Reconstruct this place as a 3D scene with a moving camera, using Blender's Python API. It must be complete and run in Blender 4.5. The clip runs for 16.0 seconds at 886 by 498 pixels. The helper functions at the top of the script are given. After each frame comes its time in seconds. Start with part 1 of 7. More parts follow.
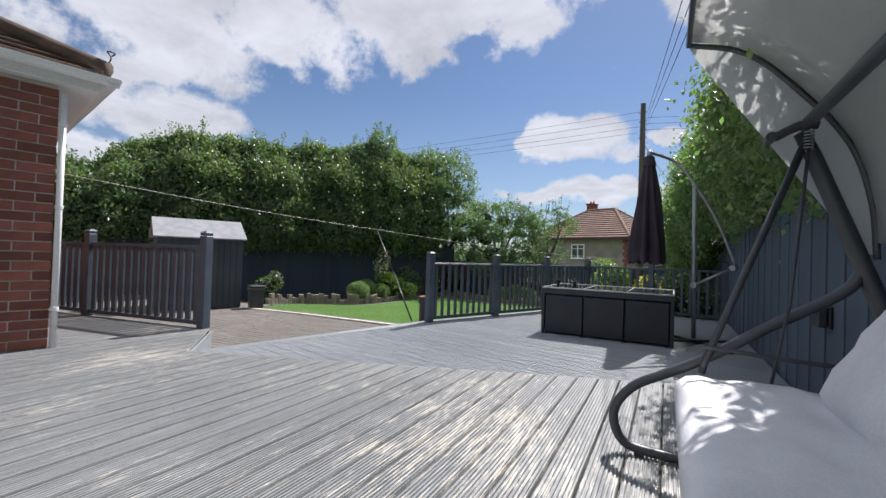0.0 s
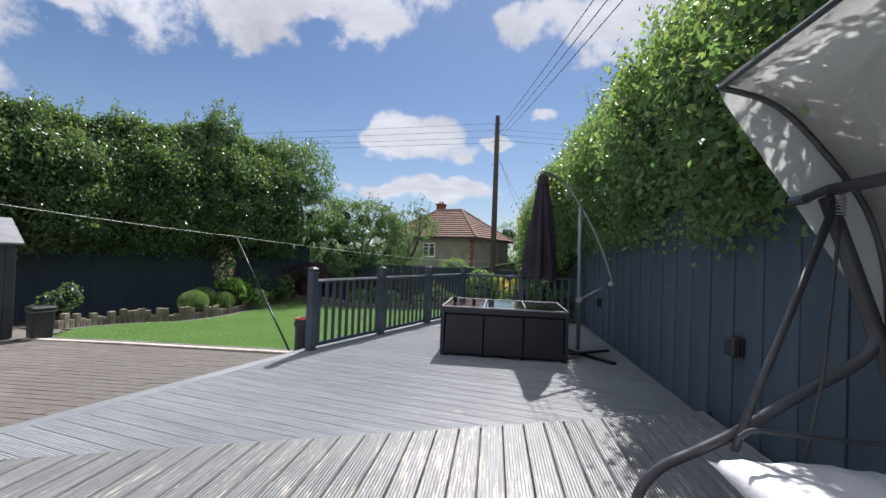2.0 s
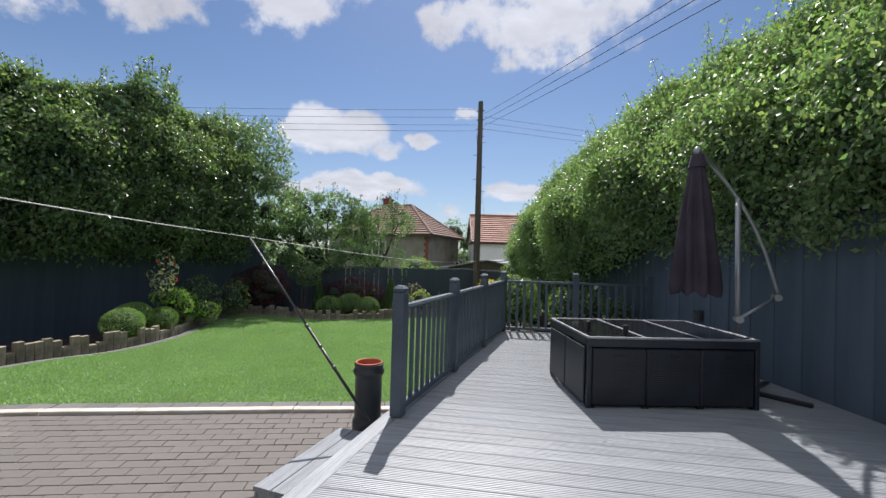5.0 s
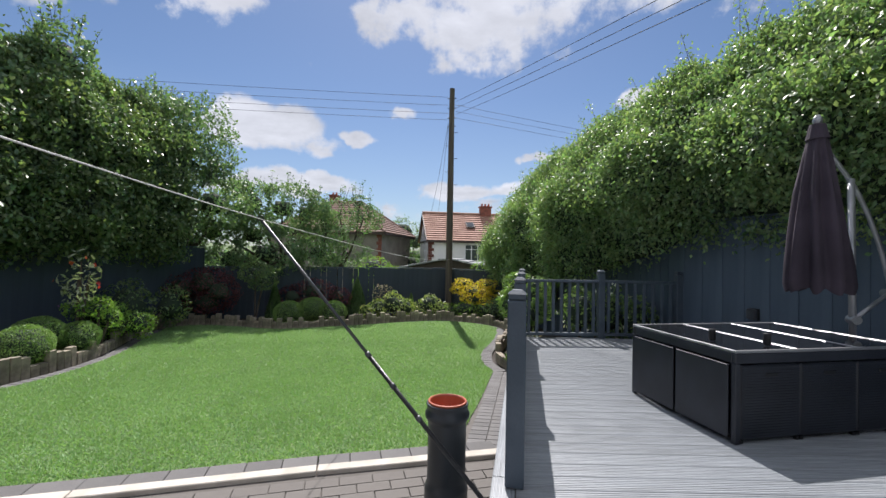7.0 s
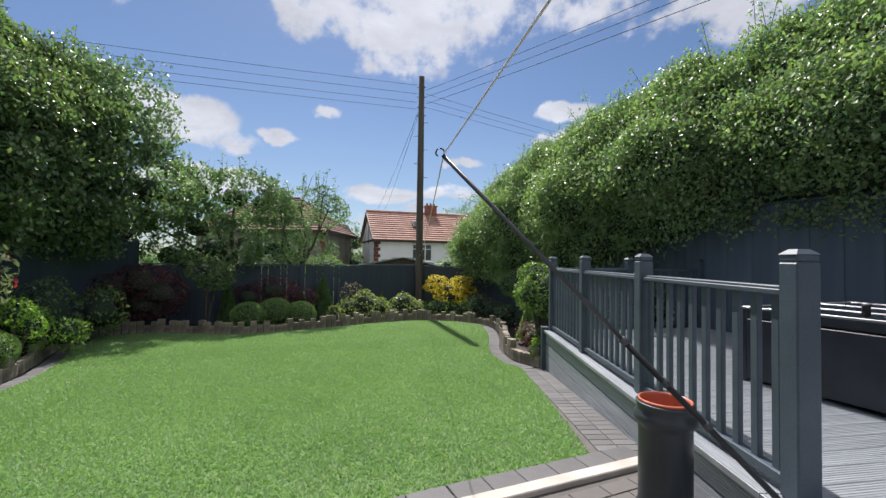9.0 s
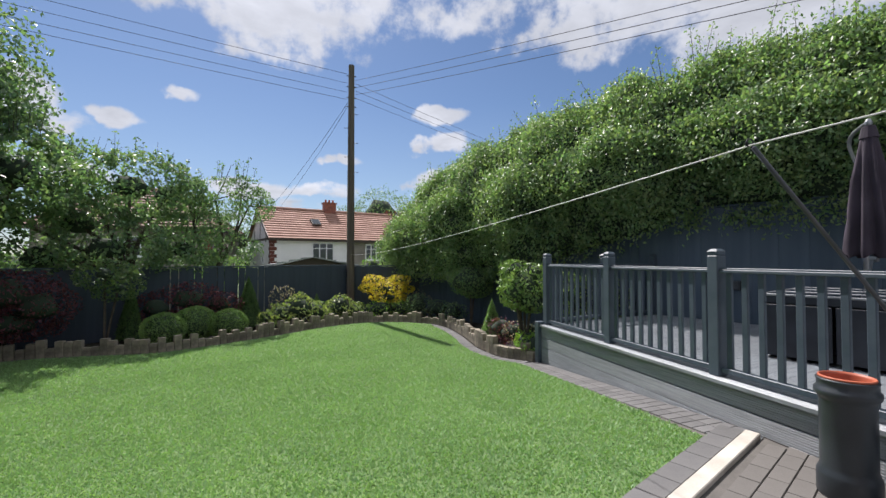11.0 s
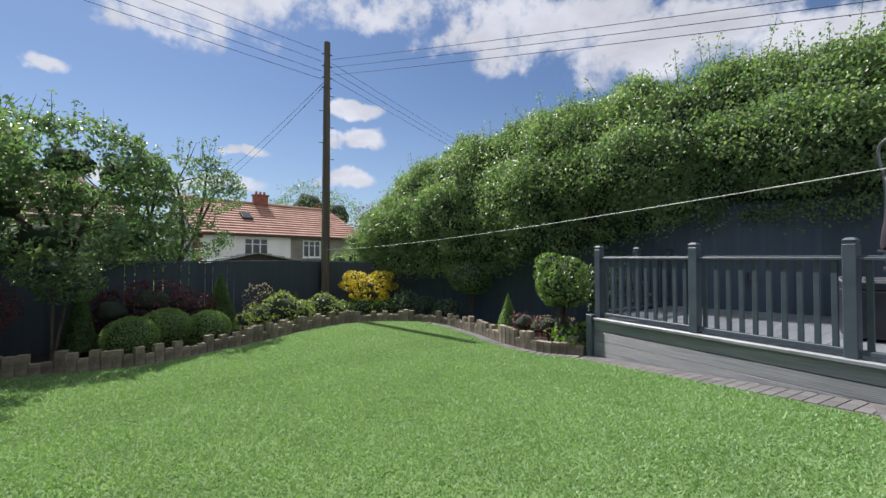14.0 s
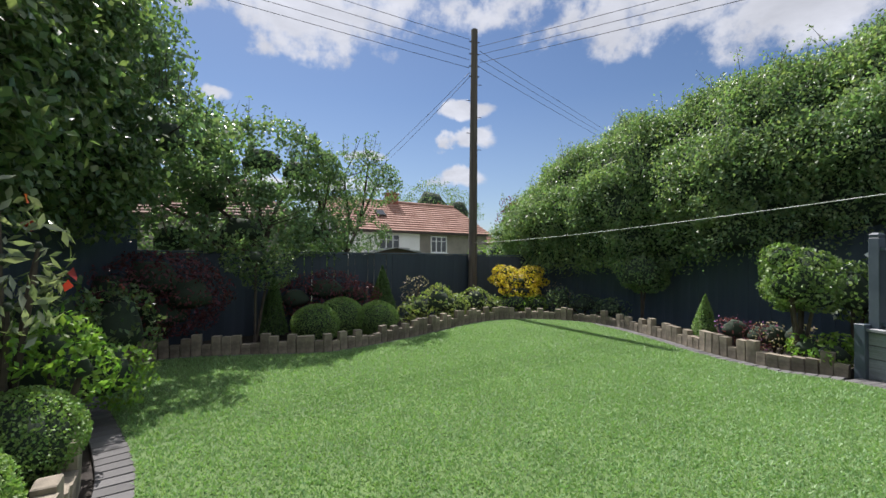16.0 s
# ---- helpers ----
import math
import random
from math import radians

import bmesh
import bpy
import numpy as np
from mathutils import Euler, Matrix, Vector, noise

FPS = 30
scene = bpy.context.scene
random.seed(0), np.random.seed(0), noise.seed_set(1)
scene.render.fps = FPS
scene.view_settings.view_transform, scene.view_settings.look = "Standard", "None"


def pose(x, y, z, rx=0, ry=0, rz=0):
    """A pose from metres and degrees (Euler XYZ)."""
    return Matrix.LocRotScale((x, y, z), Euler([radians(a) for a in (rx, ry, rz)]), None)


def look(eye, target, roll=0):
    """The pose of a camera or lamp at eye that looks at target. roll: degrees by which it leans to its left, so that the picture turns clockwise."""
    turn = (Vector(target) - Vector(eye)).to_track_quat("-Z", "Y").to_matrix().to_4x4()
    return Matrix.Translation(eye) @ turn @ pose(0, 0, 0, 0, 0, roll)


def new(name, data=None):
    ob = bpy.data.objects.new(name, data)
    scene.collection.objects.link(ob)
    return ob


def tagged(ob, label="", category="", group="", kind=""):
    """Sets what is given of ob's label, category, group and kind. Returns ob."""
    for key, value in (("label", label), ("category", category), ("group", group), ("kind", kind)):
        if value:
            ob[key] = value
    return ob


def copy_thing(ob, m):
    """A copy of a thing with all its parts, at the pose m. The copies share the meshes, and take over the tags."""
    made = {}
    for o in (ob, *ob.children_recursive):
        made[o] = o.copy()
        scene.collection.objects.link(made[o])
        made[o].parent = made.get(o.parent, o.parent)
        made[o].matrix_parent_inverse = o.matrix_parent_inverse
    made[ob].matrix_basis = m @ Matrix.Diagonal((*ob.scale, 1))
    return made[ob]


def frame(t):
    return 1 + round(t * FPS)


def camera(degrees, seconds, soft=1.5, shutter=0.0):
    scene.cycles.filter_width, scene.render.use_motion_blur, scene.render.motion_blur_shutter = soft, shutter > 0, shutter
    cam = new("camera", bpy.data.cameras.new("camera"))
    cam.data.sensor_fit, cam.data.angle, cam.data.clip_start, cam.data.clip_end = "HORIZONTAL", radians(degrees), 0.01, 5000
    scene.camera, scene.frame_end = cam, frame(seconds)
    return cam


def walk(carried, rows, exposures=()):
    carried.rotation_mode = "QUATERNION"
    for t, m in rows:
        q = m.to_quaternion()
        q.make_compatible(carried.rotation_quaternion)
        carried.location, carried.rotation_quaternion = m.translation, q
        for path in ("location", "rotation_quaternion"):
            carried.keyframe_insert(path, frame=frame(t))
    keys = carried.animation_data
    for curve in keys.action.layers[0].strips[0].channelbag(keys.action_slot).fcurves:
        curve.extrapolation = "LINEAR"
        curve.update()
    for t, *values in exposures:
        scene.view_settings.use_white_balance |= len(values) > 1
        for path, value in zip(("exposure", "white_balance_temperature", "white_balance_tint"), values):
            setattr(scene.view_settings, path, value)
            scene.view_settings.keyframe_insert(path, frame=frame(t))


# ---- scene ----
cam = camera(93.6, 16.0)

PATH = [
    (0, (1.415, -0.207, 1.43), (-0.144, 1.045, 1.462), 1.9),
    (0.5, (1.302, -0.218, 1.451), (-0.12, 1.188, 1.484), 1.9),
    (1, (1.115, -0.251, 1.508), (-0.151, 1.298, 1.541), 2.1),
    (1.5, (0.897, -0.294, 1.602), (-0.217, 1.366, 1.634), 2.1),
    (2, (0.597, -0.209, 1.668), (-0.403, 1.523, 1.698), 2.1),
    (2.5, (0.246, -0.126, 1.707), (-0.675, 1.649, 1.74), 2.1),
    (3, (-0.133, -0.021, 1.704), (-1.004, 1.779, 1.749), 1.9),
    (3.5, (-0.559, 0.068, 1.743), (-1.392, 1.887, 1.776), 1.8),
    (5.8, (-2.317, 0.676, 1.7), (-2.877, 2.596, 1.729), 1.3),
    (6, (-2.441, 0.741, 1.696), (-2.97, 2.67, 1.725), 1.2),
    (6.5, (-2.741, 0.926, 1.652), (-3.19, 2.875, 1.682), 1.2),
    (7, (-3.038, 1.12, 1.638), (-3.424, 3.082, 1.669), 1.1),
    (7.5, (-3.323, 1.297, 1.581), (-3.655, 3.269, 1.62), 1.0),
    (8, (-3.639, 1.398, 1.505), (-3.907, 3.38, 1.548), 0.9),
    (8.5, (-3.998, 1.488, 1.436), (-4.171, 3.48, 1.485), 0.7),
    (9, (-4.39, 1.589, 1.42), (-4.427, 3.588, 1.471), 0.8),
    (9.5, (-4.791, 1.628, 1.404), (-4.668, 3.623, 1.459), 0.7),
    (10, (-5.187, 1.736, 1.399), (-4.906, 3.715, 1.456), 0.4),
    (12.5, (-6.73, 2.441, 1.399), (-5.942, 4.279, 1.445), 0.0),
    (13, (-6.959, 2.638, 1.379), (-6.107, 4.447, 1.428), 0.1),
    (13.5, (-7.183, 2.812, 1.352), (-6.29, 4.601, 1.394), 0.1),
    (14, (-7.419, 3.008, 1.308), (-6.509, 4.788, 1.353), 0.1),
    (14.5, (-7.635, 3.234, 1.287), (-6.748, 5.027, 1.331), 0.1),
    (15, (-7.826, 3.436, 1.272), (-7.021, 5.266, 1.31), 0.1),
    (15.5, (-7.974, 3.628, 1.251), (-7.325, 5.519, 1.286), 0.2),
    (16, (-8.121, 3.844, 1.22), (-7.704, 5.8, 1.249), 0.5),
]
walk(cam, [(t, look(eye, target, roll)) for t, eye, target, roll in PATH])

# ---- world and sun ----
SUN_DIR = Vector((-0.265, 0.964, 0)).normalized() * math.cos(radians(53)) + Vector((0, 0, math.sin(radians(53))))
scene.view_settings.exposure = 0.73
scene.view_settings.use_white_balance = True
scene.view_settings.white_balance_temperature = 6400
scene.view_settings.white_balance_tint = 15


def build_world():
    w = bpy.data.worlds.new("sky")
    scene.world = w
    w.use_nodes = True
    nt = w.node_tree
    nt.nodes.clear()
    N, L = nt.nodes.new, nt.links.new
    out, bg = N("ShaderNodeOutputWorld"), N("ShaderNodeBackground")
    sky = N("ShaderNodeTexSky")
    sky.sky_type, sky.sun_disc = "NISHITA", False
    sky.sun_elevation = radians(53)
    sky.sun_rotation = math.atan2(SUN_DIR.x, SUN_DIR.y)
    sky.air_density, sky.dust_density, sky.ozone_density = 1.0, 0.35, 1.25
    co = N("ShaderNodeTexCoord")
    geo = co.outputs["Generated"]

    def math_(op, a, b=None, c=None, clamp=False):
        n = N("ShaderNodeMath")
        n.operation, n.use_clamp = op, clamp
        for k, v in enumerate((a, b, c)):
            if v is None:
                continue
            if isinstance(v, (int, float)):
                n.inputs[k].default_value = v
            else:
                L(v, n.inputs[k])
        return n.outputs[0]

    sep = N("ShaderNodeSeparateXYZ")
    L(geo, sep.inputs[0])
    z = math_("MAXIMUM", sep.outputs[2], 0.0)
    zz = math_("ADD", z, 0.12)
    px, py = math_("DIVIDE", sep.outputs[0], zz), math_("DIVIDE", sep.outputs[1], zz)
    comb = N("ShaderNodeCombineXYZ")
    L(px, comb.inputs[0]), L(py, comb.inputs[1])
    noise_a = N("ShaderNodeTexNoise")
    noise_a.inputs["Scale"].default_value, noise_a.inputs["Detail"].default_value = 1.7, 9.0
    noise_a.inputs["Roughness"].default_value = 0.62
    noise_a.inputs["Distortion"].default_value = 0.25
    L(comb.outputs[0], noise_a.inputs["Vector"])
    noise_b = N("ShaderNodeTexNoise")
    noise_b.inputs["Scale"].default_value, noise_b.inputs["Detail"].default_value = 11.0, 8.0
    noise_b.inputs["Roughness"].default_value = 0.6
    L(geo, noise_b.inputs["Vector"])
    # cloud banks: centre direction, half width across, half height, weight
    banks = [
        ((-0.10, 0.86, 0.50), 0.20, 0.10, 1.0), ((0.10, 0.84, 0.52), 0.16, 0.07, 0.9), ((-0.22, 0.85, 0.50), 0.12, 0.06, 0.9),
        ((-0.08, 0.90, 0.42), 0.08, 0.035, 0.7),
        ((-0.535, 0.80, 0.265), 0.10, 0.045, 1.3), ((-0.60, 0.76, 0.275), 0.06, 0.05, 1.2), ((-0.46, 0.86, 0.24), 0.06, 0.02, 1.0),
        ((-0.375, 0.892, 0.253), 0.032, 0.022, 1.25), ((-0.275, 0.904, 0.326), 0.035, 0.012, 1.0),
        ((0.027, 0.973, 0.23), 0.045, 0.013, 1.1), ((0.246, 0.91, 0.330), 0.06, 0.018, 1.1), ((0.26, 0.928, 0.277), 0.055, 0.026, 1.35),
        ((-0.17, 0.97, 0.150), 0.11, 0.022, 0.9), ((0.0, 0.985, 0.16), 0.07, 0.02, 1.0), ((0.25, 0.95, 0.18), 0.06, 0.025, 1.0),
        ((-0.03, 0.985, 0.10), 0.5, 0.03, 0.55), ((-0.5, 0.84, 0.155), 0.14, 0.028, 1.1), ((-0.60, 0.79, 0.15), 0.10, 0.022, 1.1),
        ((-0.98, -0.07, 0.15), 0.14, 0.05, 1.2), ((-0.93, 0.07, 0.40), 0.20, 0.12, 1.1), ((-0.97, 0.08, 0.26), 0.17, 0.05, 1.1),
        ((-0.86, 0.26, 0.45), 0.20, 0.09, 1.1), ((-0.75, 0.44, 0.50), 0.20, 0.10, 1.1), ((-0.60, 0.62, 0.52), 0.16, 0.08, 1.1),
        ((-0.48, 0.72, 0.52), 0.10, 0.04, 0.8),
        ((0.32, 0.80, 0.52), 0.18, 0.06, 0.75), ((0.56, 0.68, 0.48), 0.22, 0.07, 1.0), ((0.76, 0.51, 0.42), 0.22, 0.07, 0.95),
        ((0.88, 0.33, 0.37), 0.20, 0.06, 0.9), ((-0.40, 0.88, 0.26), 0.03, 0.016, 0.9), ((-0.355, 0.90, 0.252), 0.03, 0.016, 0.9),
        ((0.0, -0.7, 0.6), 0.6, 0.2, 0.8), ((0.8, -0.4, 0.5), 0.4, 0.15, 0.9), ((-0.6, -0.7, 0.4), 0.4, 0.15, 0.9),
    ]
    total = None
    warp = N("ShaderNodeTexNoise")
    warp.inputs["Scale"].default_value, warp.inputs["Detail"].default_value = 11.0, 6.0
    L(geo, warp.inputs["Vector"])
    wsub = N("ShaderNodeVectorMath")
    wsub.operation = "SUBTRACT"
    L(warp.outputs["Color"], wsub.inputs[0])
    wsub.inputs[1].default_value = (0.5, 0.5, 0.5)
    wmul = N("ShaderNodeVectorMath")
    wmul.operation = "MULTIPLY_ADD"
    L(wsub.outputs[0], wmul.inputs[0])
    wmul.inputs[1].default_value = (0.10, 0.10, 0.06)
    L(geo, wmul.inputs[2])
    for c, a, b, k in banks:
        k = k * 0.9 if a < 0.07 and b < 0.03 else k
        c = Vector(c).normalized()
        side = Vector((c.y, -c.x, 0)).normalized()
        up = side.cross(c).normalized()
        if up.z < 0:
            up = -up
        parts = []
        for axis, r in ((side, a), (up, b)):
            d = N("ShaderNodeVectorMath")
            d.operation = "DOT_PRODUCT"
            L(wmul.outputs[0], d.inputs[0])
            d.inputs[1].default_value = tuple(axis / r)
            parts.append(math_("SUBTRACT", d.outputs["Value"], float(c.dot(axis / r))))
        d2 = math_("MULTIPLY_ADD", parts[0], parts[0], math_("MULTIPLY", parts[1], parts[1]))
        front = N("ShaderNodeVectorMath")
        front.operation = "DOT_PRODUCT"
        L(geo, front.inputs[0])
        front.inputs[1].default_value = tuple(c)
        near = math_("GREATER_THAN", front.outputs["Value"], 0.0)
        v = math_("MULTIPLY", math_("MULTIPLY", math_("SUBTRACT", 1.0, math_("MULTIPLY", d2, 0.5), clamp=True), near), k)
        total = v if total is None else math_("MAXIMUM", total, v)
    over = N("ShaderNodeMapRange")
    over.interpolation_type = "SMOOTHSTEP"
    L(sep.outputs[2], over.inputs[0])
    over.inputs[1].default_value, over.inputs[2].default_value, over.inputs[4].default_value = 0.56, 0.74, 0.85
    back = N("ShaderNodeMapRange")
    back.interpolation_type = "SMOOTHSTEP"
    L(sep.outputs[1], back.inputs[0])
    back.inputs[1].default_value, back.inputs[2].default_value = -0.05, -0.35
    back.inputs[3].default_value, back.inputs[4].default_value = 0.0, 0.8
    total = math_("MAXIMUM", total, math_("MAXIMUM", over.outputs[0], back.outputs[0]))
    fine = math_("MULTIPLY_ADD", noise_b.outputs[0], 1.9, math_("MULTIPLY", noise_a.outputs[0], 1.0))
    dens = math_("SUBTRACT", math_("MULTIPLY_ADD", total, 0.95, fine), 1.84)
    ramp = N("ShaderNodeMapRange")
    ramp.interpolation_type = "SMOOTHSTEP"
    L(dens, ramp.inputs[0])
    ramp.inputs[1].default_value, ramp.inputs[2].default_value = -0.02, 0.42
    # cloud brightness: bright where thick and high, greyer at the base
    shade = N("ShaderNodeMapRange")
    L(noise_a.outputs[0], shade.inputs[0])
    shade.inputs[1].default_value, shade.inputs[2].default_value = 0.35, 0.68
    shade.inputs[3].default_value, shade.inputs[4].default_value = 9.6, 6.2
    cloud = N("ShaderNodeMix")
    cloud.data_type = "RGBA"
    tint = N("ShaderNodeVectorMath")
    tint.operation = "SCALE"
    tint.inputs[0].default_value = (0.93, 0.97, 1.03)
    L(shade.outputs[0], tint.inputs[3])
    haze = N("ShaderNodeMapRange")
    L(z, haze.inputs[0])
    haze.inputs[1].default_value, haze.inputs[2].default_value = 0.0, 0.35
    haze.inputs[3].default_value, haze.inputs[4].default_value = 0.30, 0.0
    hz = N("ShaderNodeMix")
    hz.data_type = "RGBA"
    L(haze.outputs[0], hz.inputs[0])
    blue = N("ShaderNodeVectorMath")
    blue.operation = "MULTIPLY"
    L(sky.outputs[0], blue.inputs[0])
    blue.inputs[1].default_value = (0.80, 0.90, 1.0)
    L(blue.outputs[0], hz.inputs[6])
    hz.inputs[7].default_value = (5.2, 6.2, 7.4, 1)
    L(math_("MULTIPLY", ramp.outputs[0], 0.93), cloud.inputs[0])
    L(hz.outputs[2], cloud.inputs[6])
    L(tint.outputs[0], cloud.inputs[7])
    L(cloud.outputs[2], bg.inputs[0])
    bg.inputs[1].default_value = 0.0575
    L(bg.outputs[0], out.inputs[0])


build_world()
sun = new("sun", bpy.data.lights.new("sun", "SUN"))
sun.data.energy, sun.data.angle, sun.data.color = 4.4, radians(0.55), (1.0, 0.96, 0.90)
sun.matrix_world = look((0, 0, 30), Vector((0, 0, 30)) - SUN_DIR)

# ---- materials ----


def surface(name, col, col2, scale=3.0, rough=0.7, bump=0.2, fine=60.0, metal=0.0, rnd=0.0, spec=0.5, streak=None, island=False, sss=0.0):
    """Two-scale noise paint: large blotches between two colours, fine grain in bump; rnd varies pieces by object."""
    m = bpy.data.materials.new(name)
    m.use_nodes = True
    nt = m.node_tree
    N, L = nt.nodes.new, nt.links.new
    b = nt.nodes["Principled BSDF"]
    co = N("ShaderNodeTexCoord")
    vec = co.outputs["Object"]
    if streak:
        mp = N("ShaderNodeMapping")
        mp.inputs["Scale"].default_value = streak
        L(vec, mp.inputs[0])
        vec = mp.outputs[0]
    a, f = N("ShaderNodeTexNoise"), N("ShaderNodeTexNoise")
    a.inputs["Scale"].default_value, a.inputs["Detail"].default_value = scale, 6
    f.inputs["Scale"].default_value, f.inputs["Detail"].default_value = fine, 4
    L(vec, a.inputs["Vector"]), L(vec, f.inputs["Vector"])
    r = N("ShaderNodeMapRange")
    r.inputs[1].default_value, r.inputs[2].default_value = 0.35, 0.65
    L(a.outputs[0], r.inputs[0])
    mix = N("ShaderNodeMix")
    mix.data_type = "RGBA"
    mix.inputs[6].default_value, mix.inputs[7].default_value = (*col, 1), (*col2, 1)
    L(r.outputs[0], mix.inputs[0])
    hsv = N("ShaderNodeHueSaturation")
    L(mix.outputs[2], hsv.inputs["Color"])
    g = N("ShaderNodeMapRange")
    g.inputs[3].default_value, g.inputs[4].default_value = 0.85, 1.15
    L(f.outputs[0], g.inputs[0])
    val = g.outputs[0]
    if rnd:
        src = N("ShaderNodeNewGeometry").outputs["Random Per Island"] if island else N("ShaderNodeObjectInfo").outputs["Random"]
        rr = N("ShaderNodeMapRange")
        rr.inputs[3].default_value, rr.inputs[4].default_value = 1 - rnd, 1 + rnd
        L(src, rr.inputs[0])
        mu = N("ShaderNodeMath")
        mu.operation = "MULTIPLY"
        L(val, mu.inputs[0]), L(rr.outputs[0], mu.inputs[1])
        val = mu.outputs[0]
    L(val, hsv.inputs["Value"])
    L(hsv.outputs[0], b.inputs["Base Color"])
    rg = N("ShaderNodeMapRange")
    rg.inputs[3].default_value, rg.inputs[4].default_value = max(0.02, rough - 0.1), min(1, rough + 0.1)
    L(a.outputs[0], rg.inputs[0])
    L(rg.outputs[0], b.inputs["Roughness"])
    b.inputs["Metallic"].default_value = metal
    b.inputs["Specular IOR Level"].default_value = spec
    bp = N("ShaderNodeBump")
    bp.inputs["Strength"].default_value, bp.inputs["Distance"].default_value = bump, 0.004
    L(f.outputs[0], bp.inputs["Height"])
    L(bp.outputs[0], b.inputs["Normal"])
    return m


def leafy(name, col, col2, rough=0.45, trans=0.35, hue=0.04):
    """Leaves: colour by leaf, glossy, and some light through them."""
    m = bpy.data.materials.new(name)
    m.use_nodes = True
    nt = m.node_tree
    N, L = nt.nodes.new, nt.links.new
    b = nt.nodes["Principled BSDF"]
    out = nt.nodes["Material Output"]
    geo = N("ShaderNodeNewGeometry")
    co = N("ShaderNodeTexCoord")
    a = N("ShaderNodeTexNoise")
    a.inputs["Scale"].default_value, a.inputs["Detail"].default_value = 1.3, 3
    L(co.outputs["Object"], a.inputs["Vector"])
    add = N("ShaderNodeMath")
    add.operation = "MULTIPLY_ADD"
    L(geo.outputs["Random Per Island"], add.inputs[0])
    add.inputs[1].default_value = 0.6
    sc = N("ShaderNodeMapRange")
    sc.inputs[1].default_value, sc.inputs[2].default_value = 0.35, 0.7
    sc.inputs[3].default_value, sc.inputs[4].default_value = 0.0, 0.4
    L(a.outputs[0], sc.inputs[0])
    L(sc.outputs[0], add.inputs[2])
    mix = N("ShaderNodeMix")
    mix.data_type = "RGBA"
    mix.inputs[6].default_value, mix.inputs[7].default_value = (*col, 1), (*col2, 1)
    L(add.outputs[0], mix.inputs[0])
    hs = N("ShaderNodeHueSaturation")
    hr = N("ShaderNodeMapRange")
    hr.inputs[3].default_value, hr.inputs[4].default_value = 0.5 - hue, 0.5 + hue
    wn = N("ShaderNodeTexWhiteNoise")
    wn.noise_dimensions = "1D"
    L(geo.outputs["Random Per Island"], wn.inputs["W"])
    L(wn.outputs["Value"], hr.inputs[0])
    L(hr.outputs[0], hs.inputs["Hue"])
    L(mix.outputs[2], hs.inputs["Color"])
    L(hs.outputs[0], b.inputs["Base Color"])
    b.inputs["Roughness"].default_value = rough
    b.inputs["Specular IOR Level"].default_value = 0.34
    tr = N("ShaderNodeBsdfTranslucent")
    tm = N("ShaderNodeMix")
    tm.data_type = "RGBA"
    tm.blend_type = "MULTIPLY"
    tm.inputs[0].default_value = 1
    L(hs.outputs[0], tm.inputs[6])
    tm.inputs[7].default_value = (1.45, 1.65, 0.75, 1)
    L(tm.outputs[2], tr.inputs[0])
    ms = N("ShaderNodeMixShader")
    ms.inputs[0].default_value = trans
    L(b.outputs[0], ms.inputs[1]), L(tr.outputs[0], ms.inputs[2])
    L(ms.outputs[0], out.inputs[0])
    return m


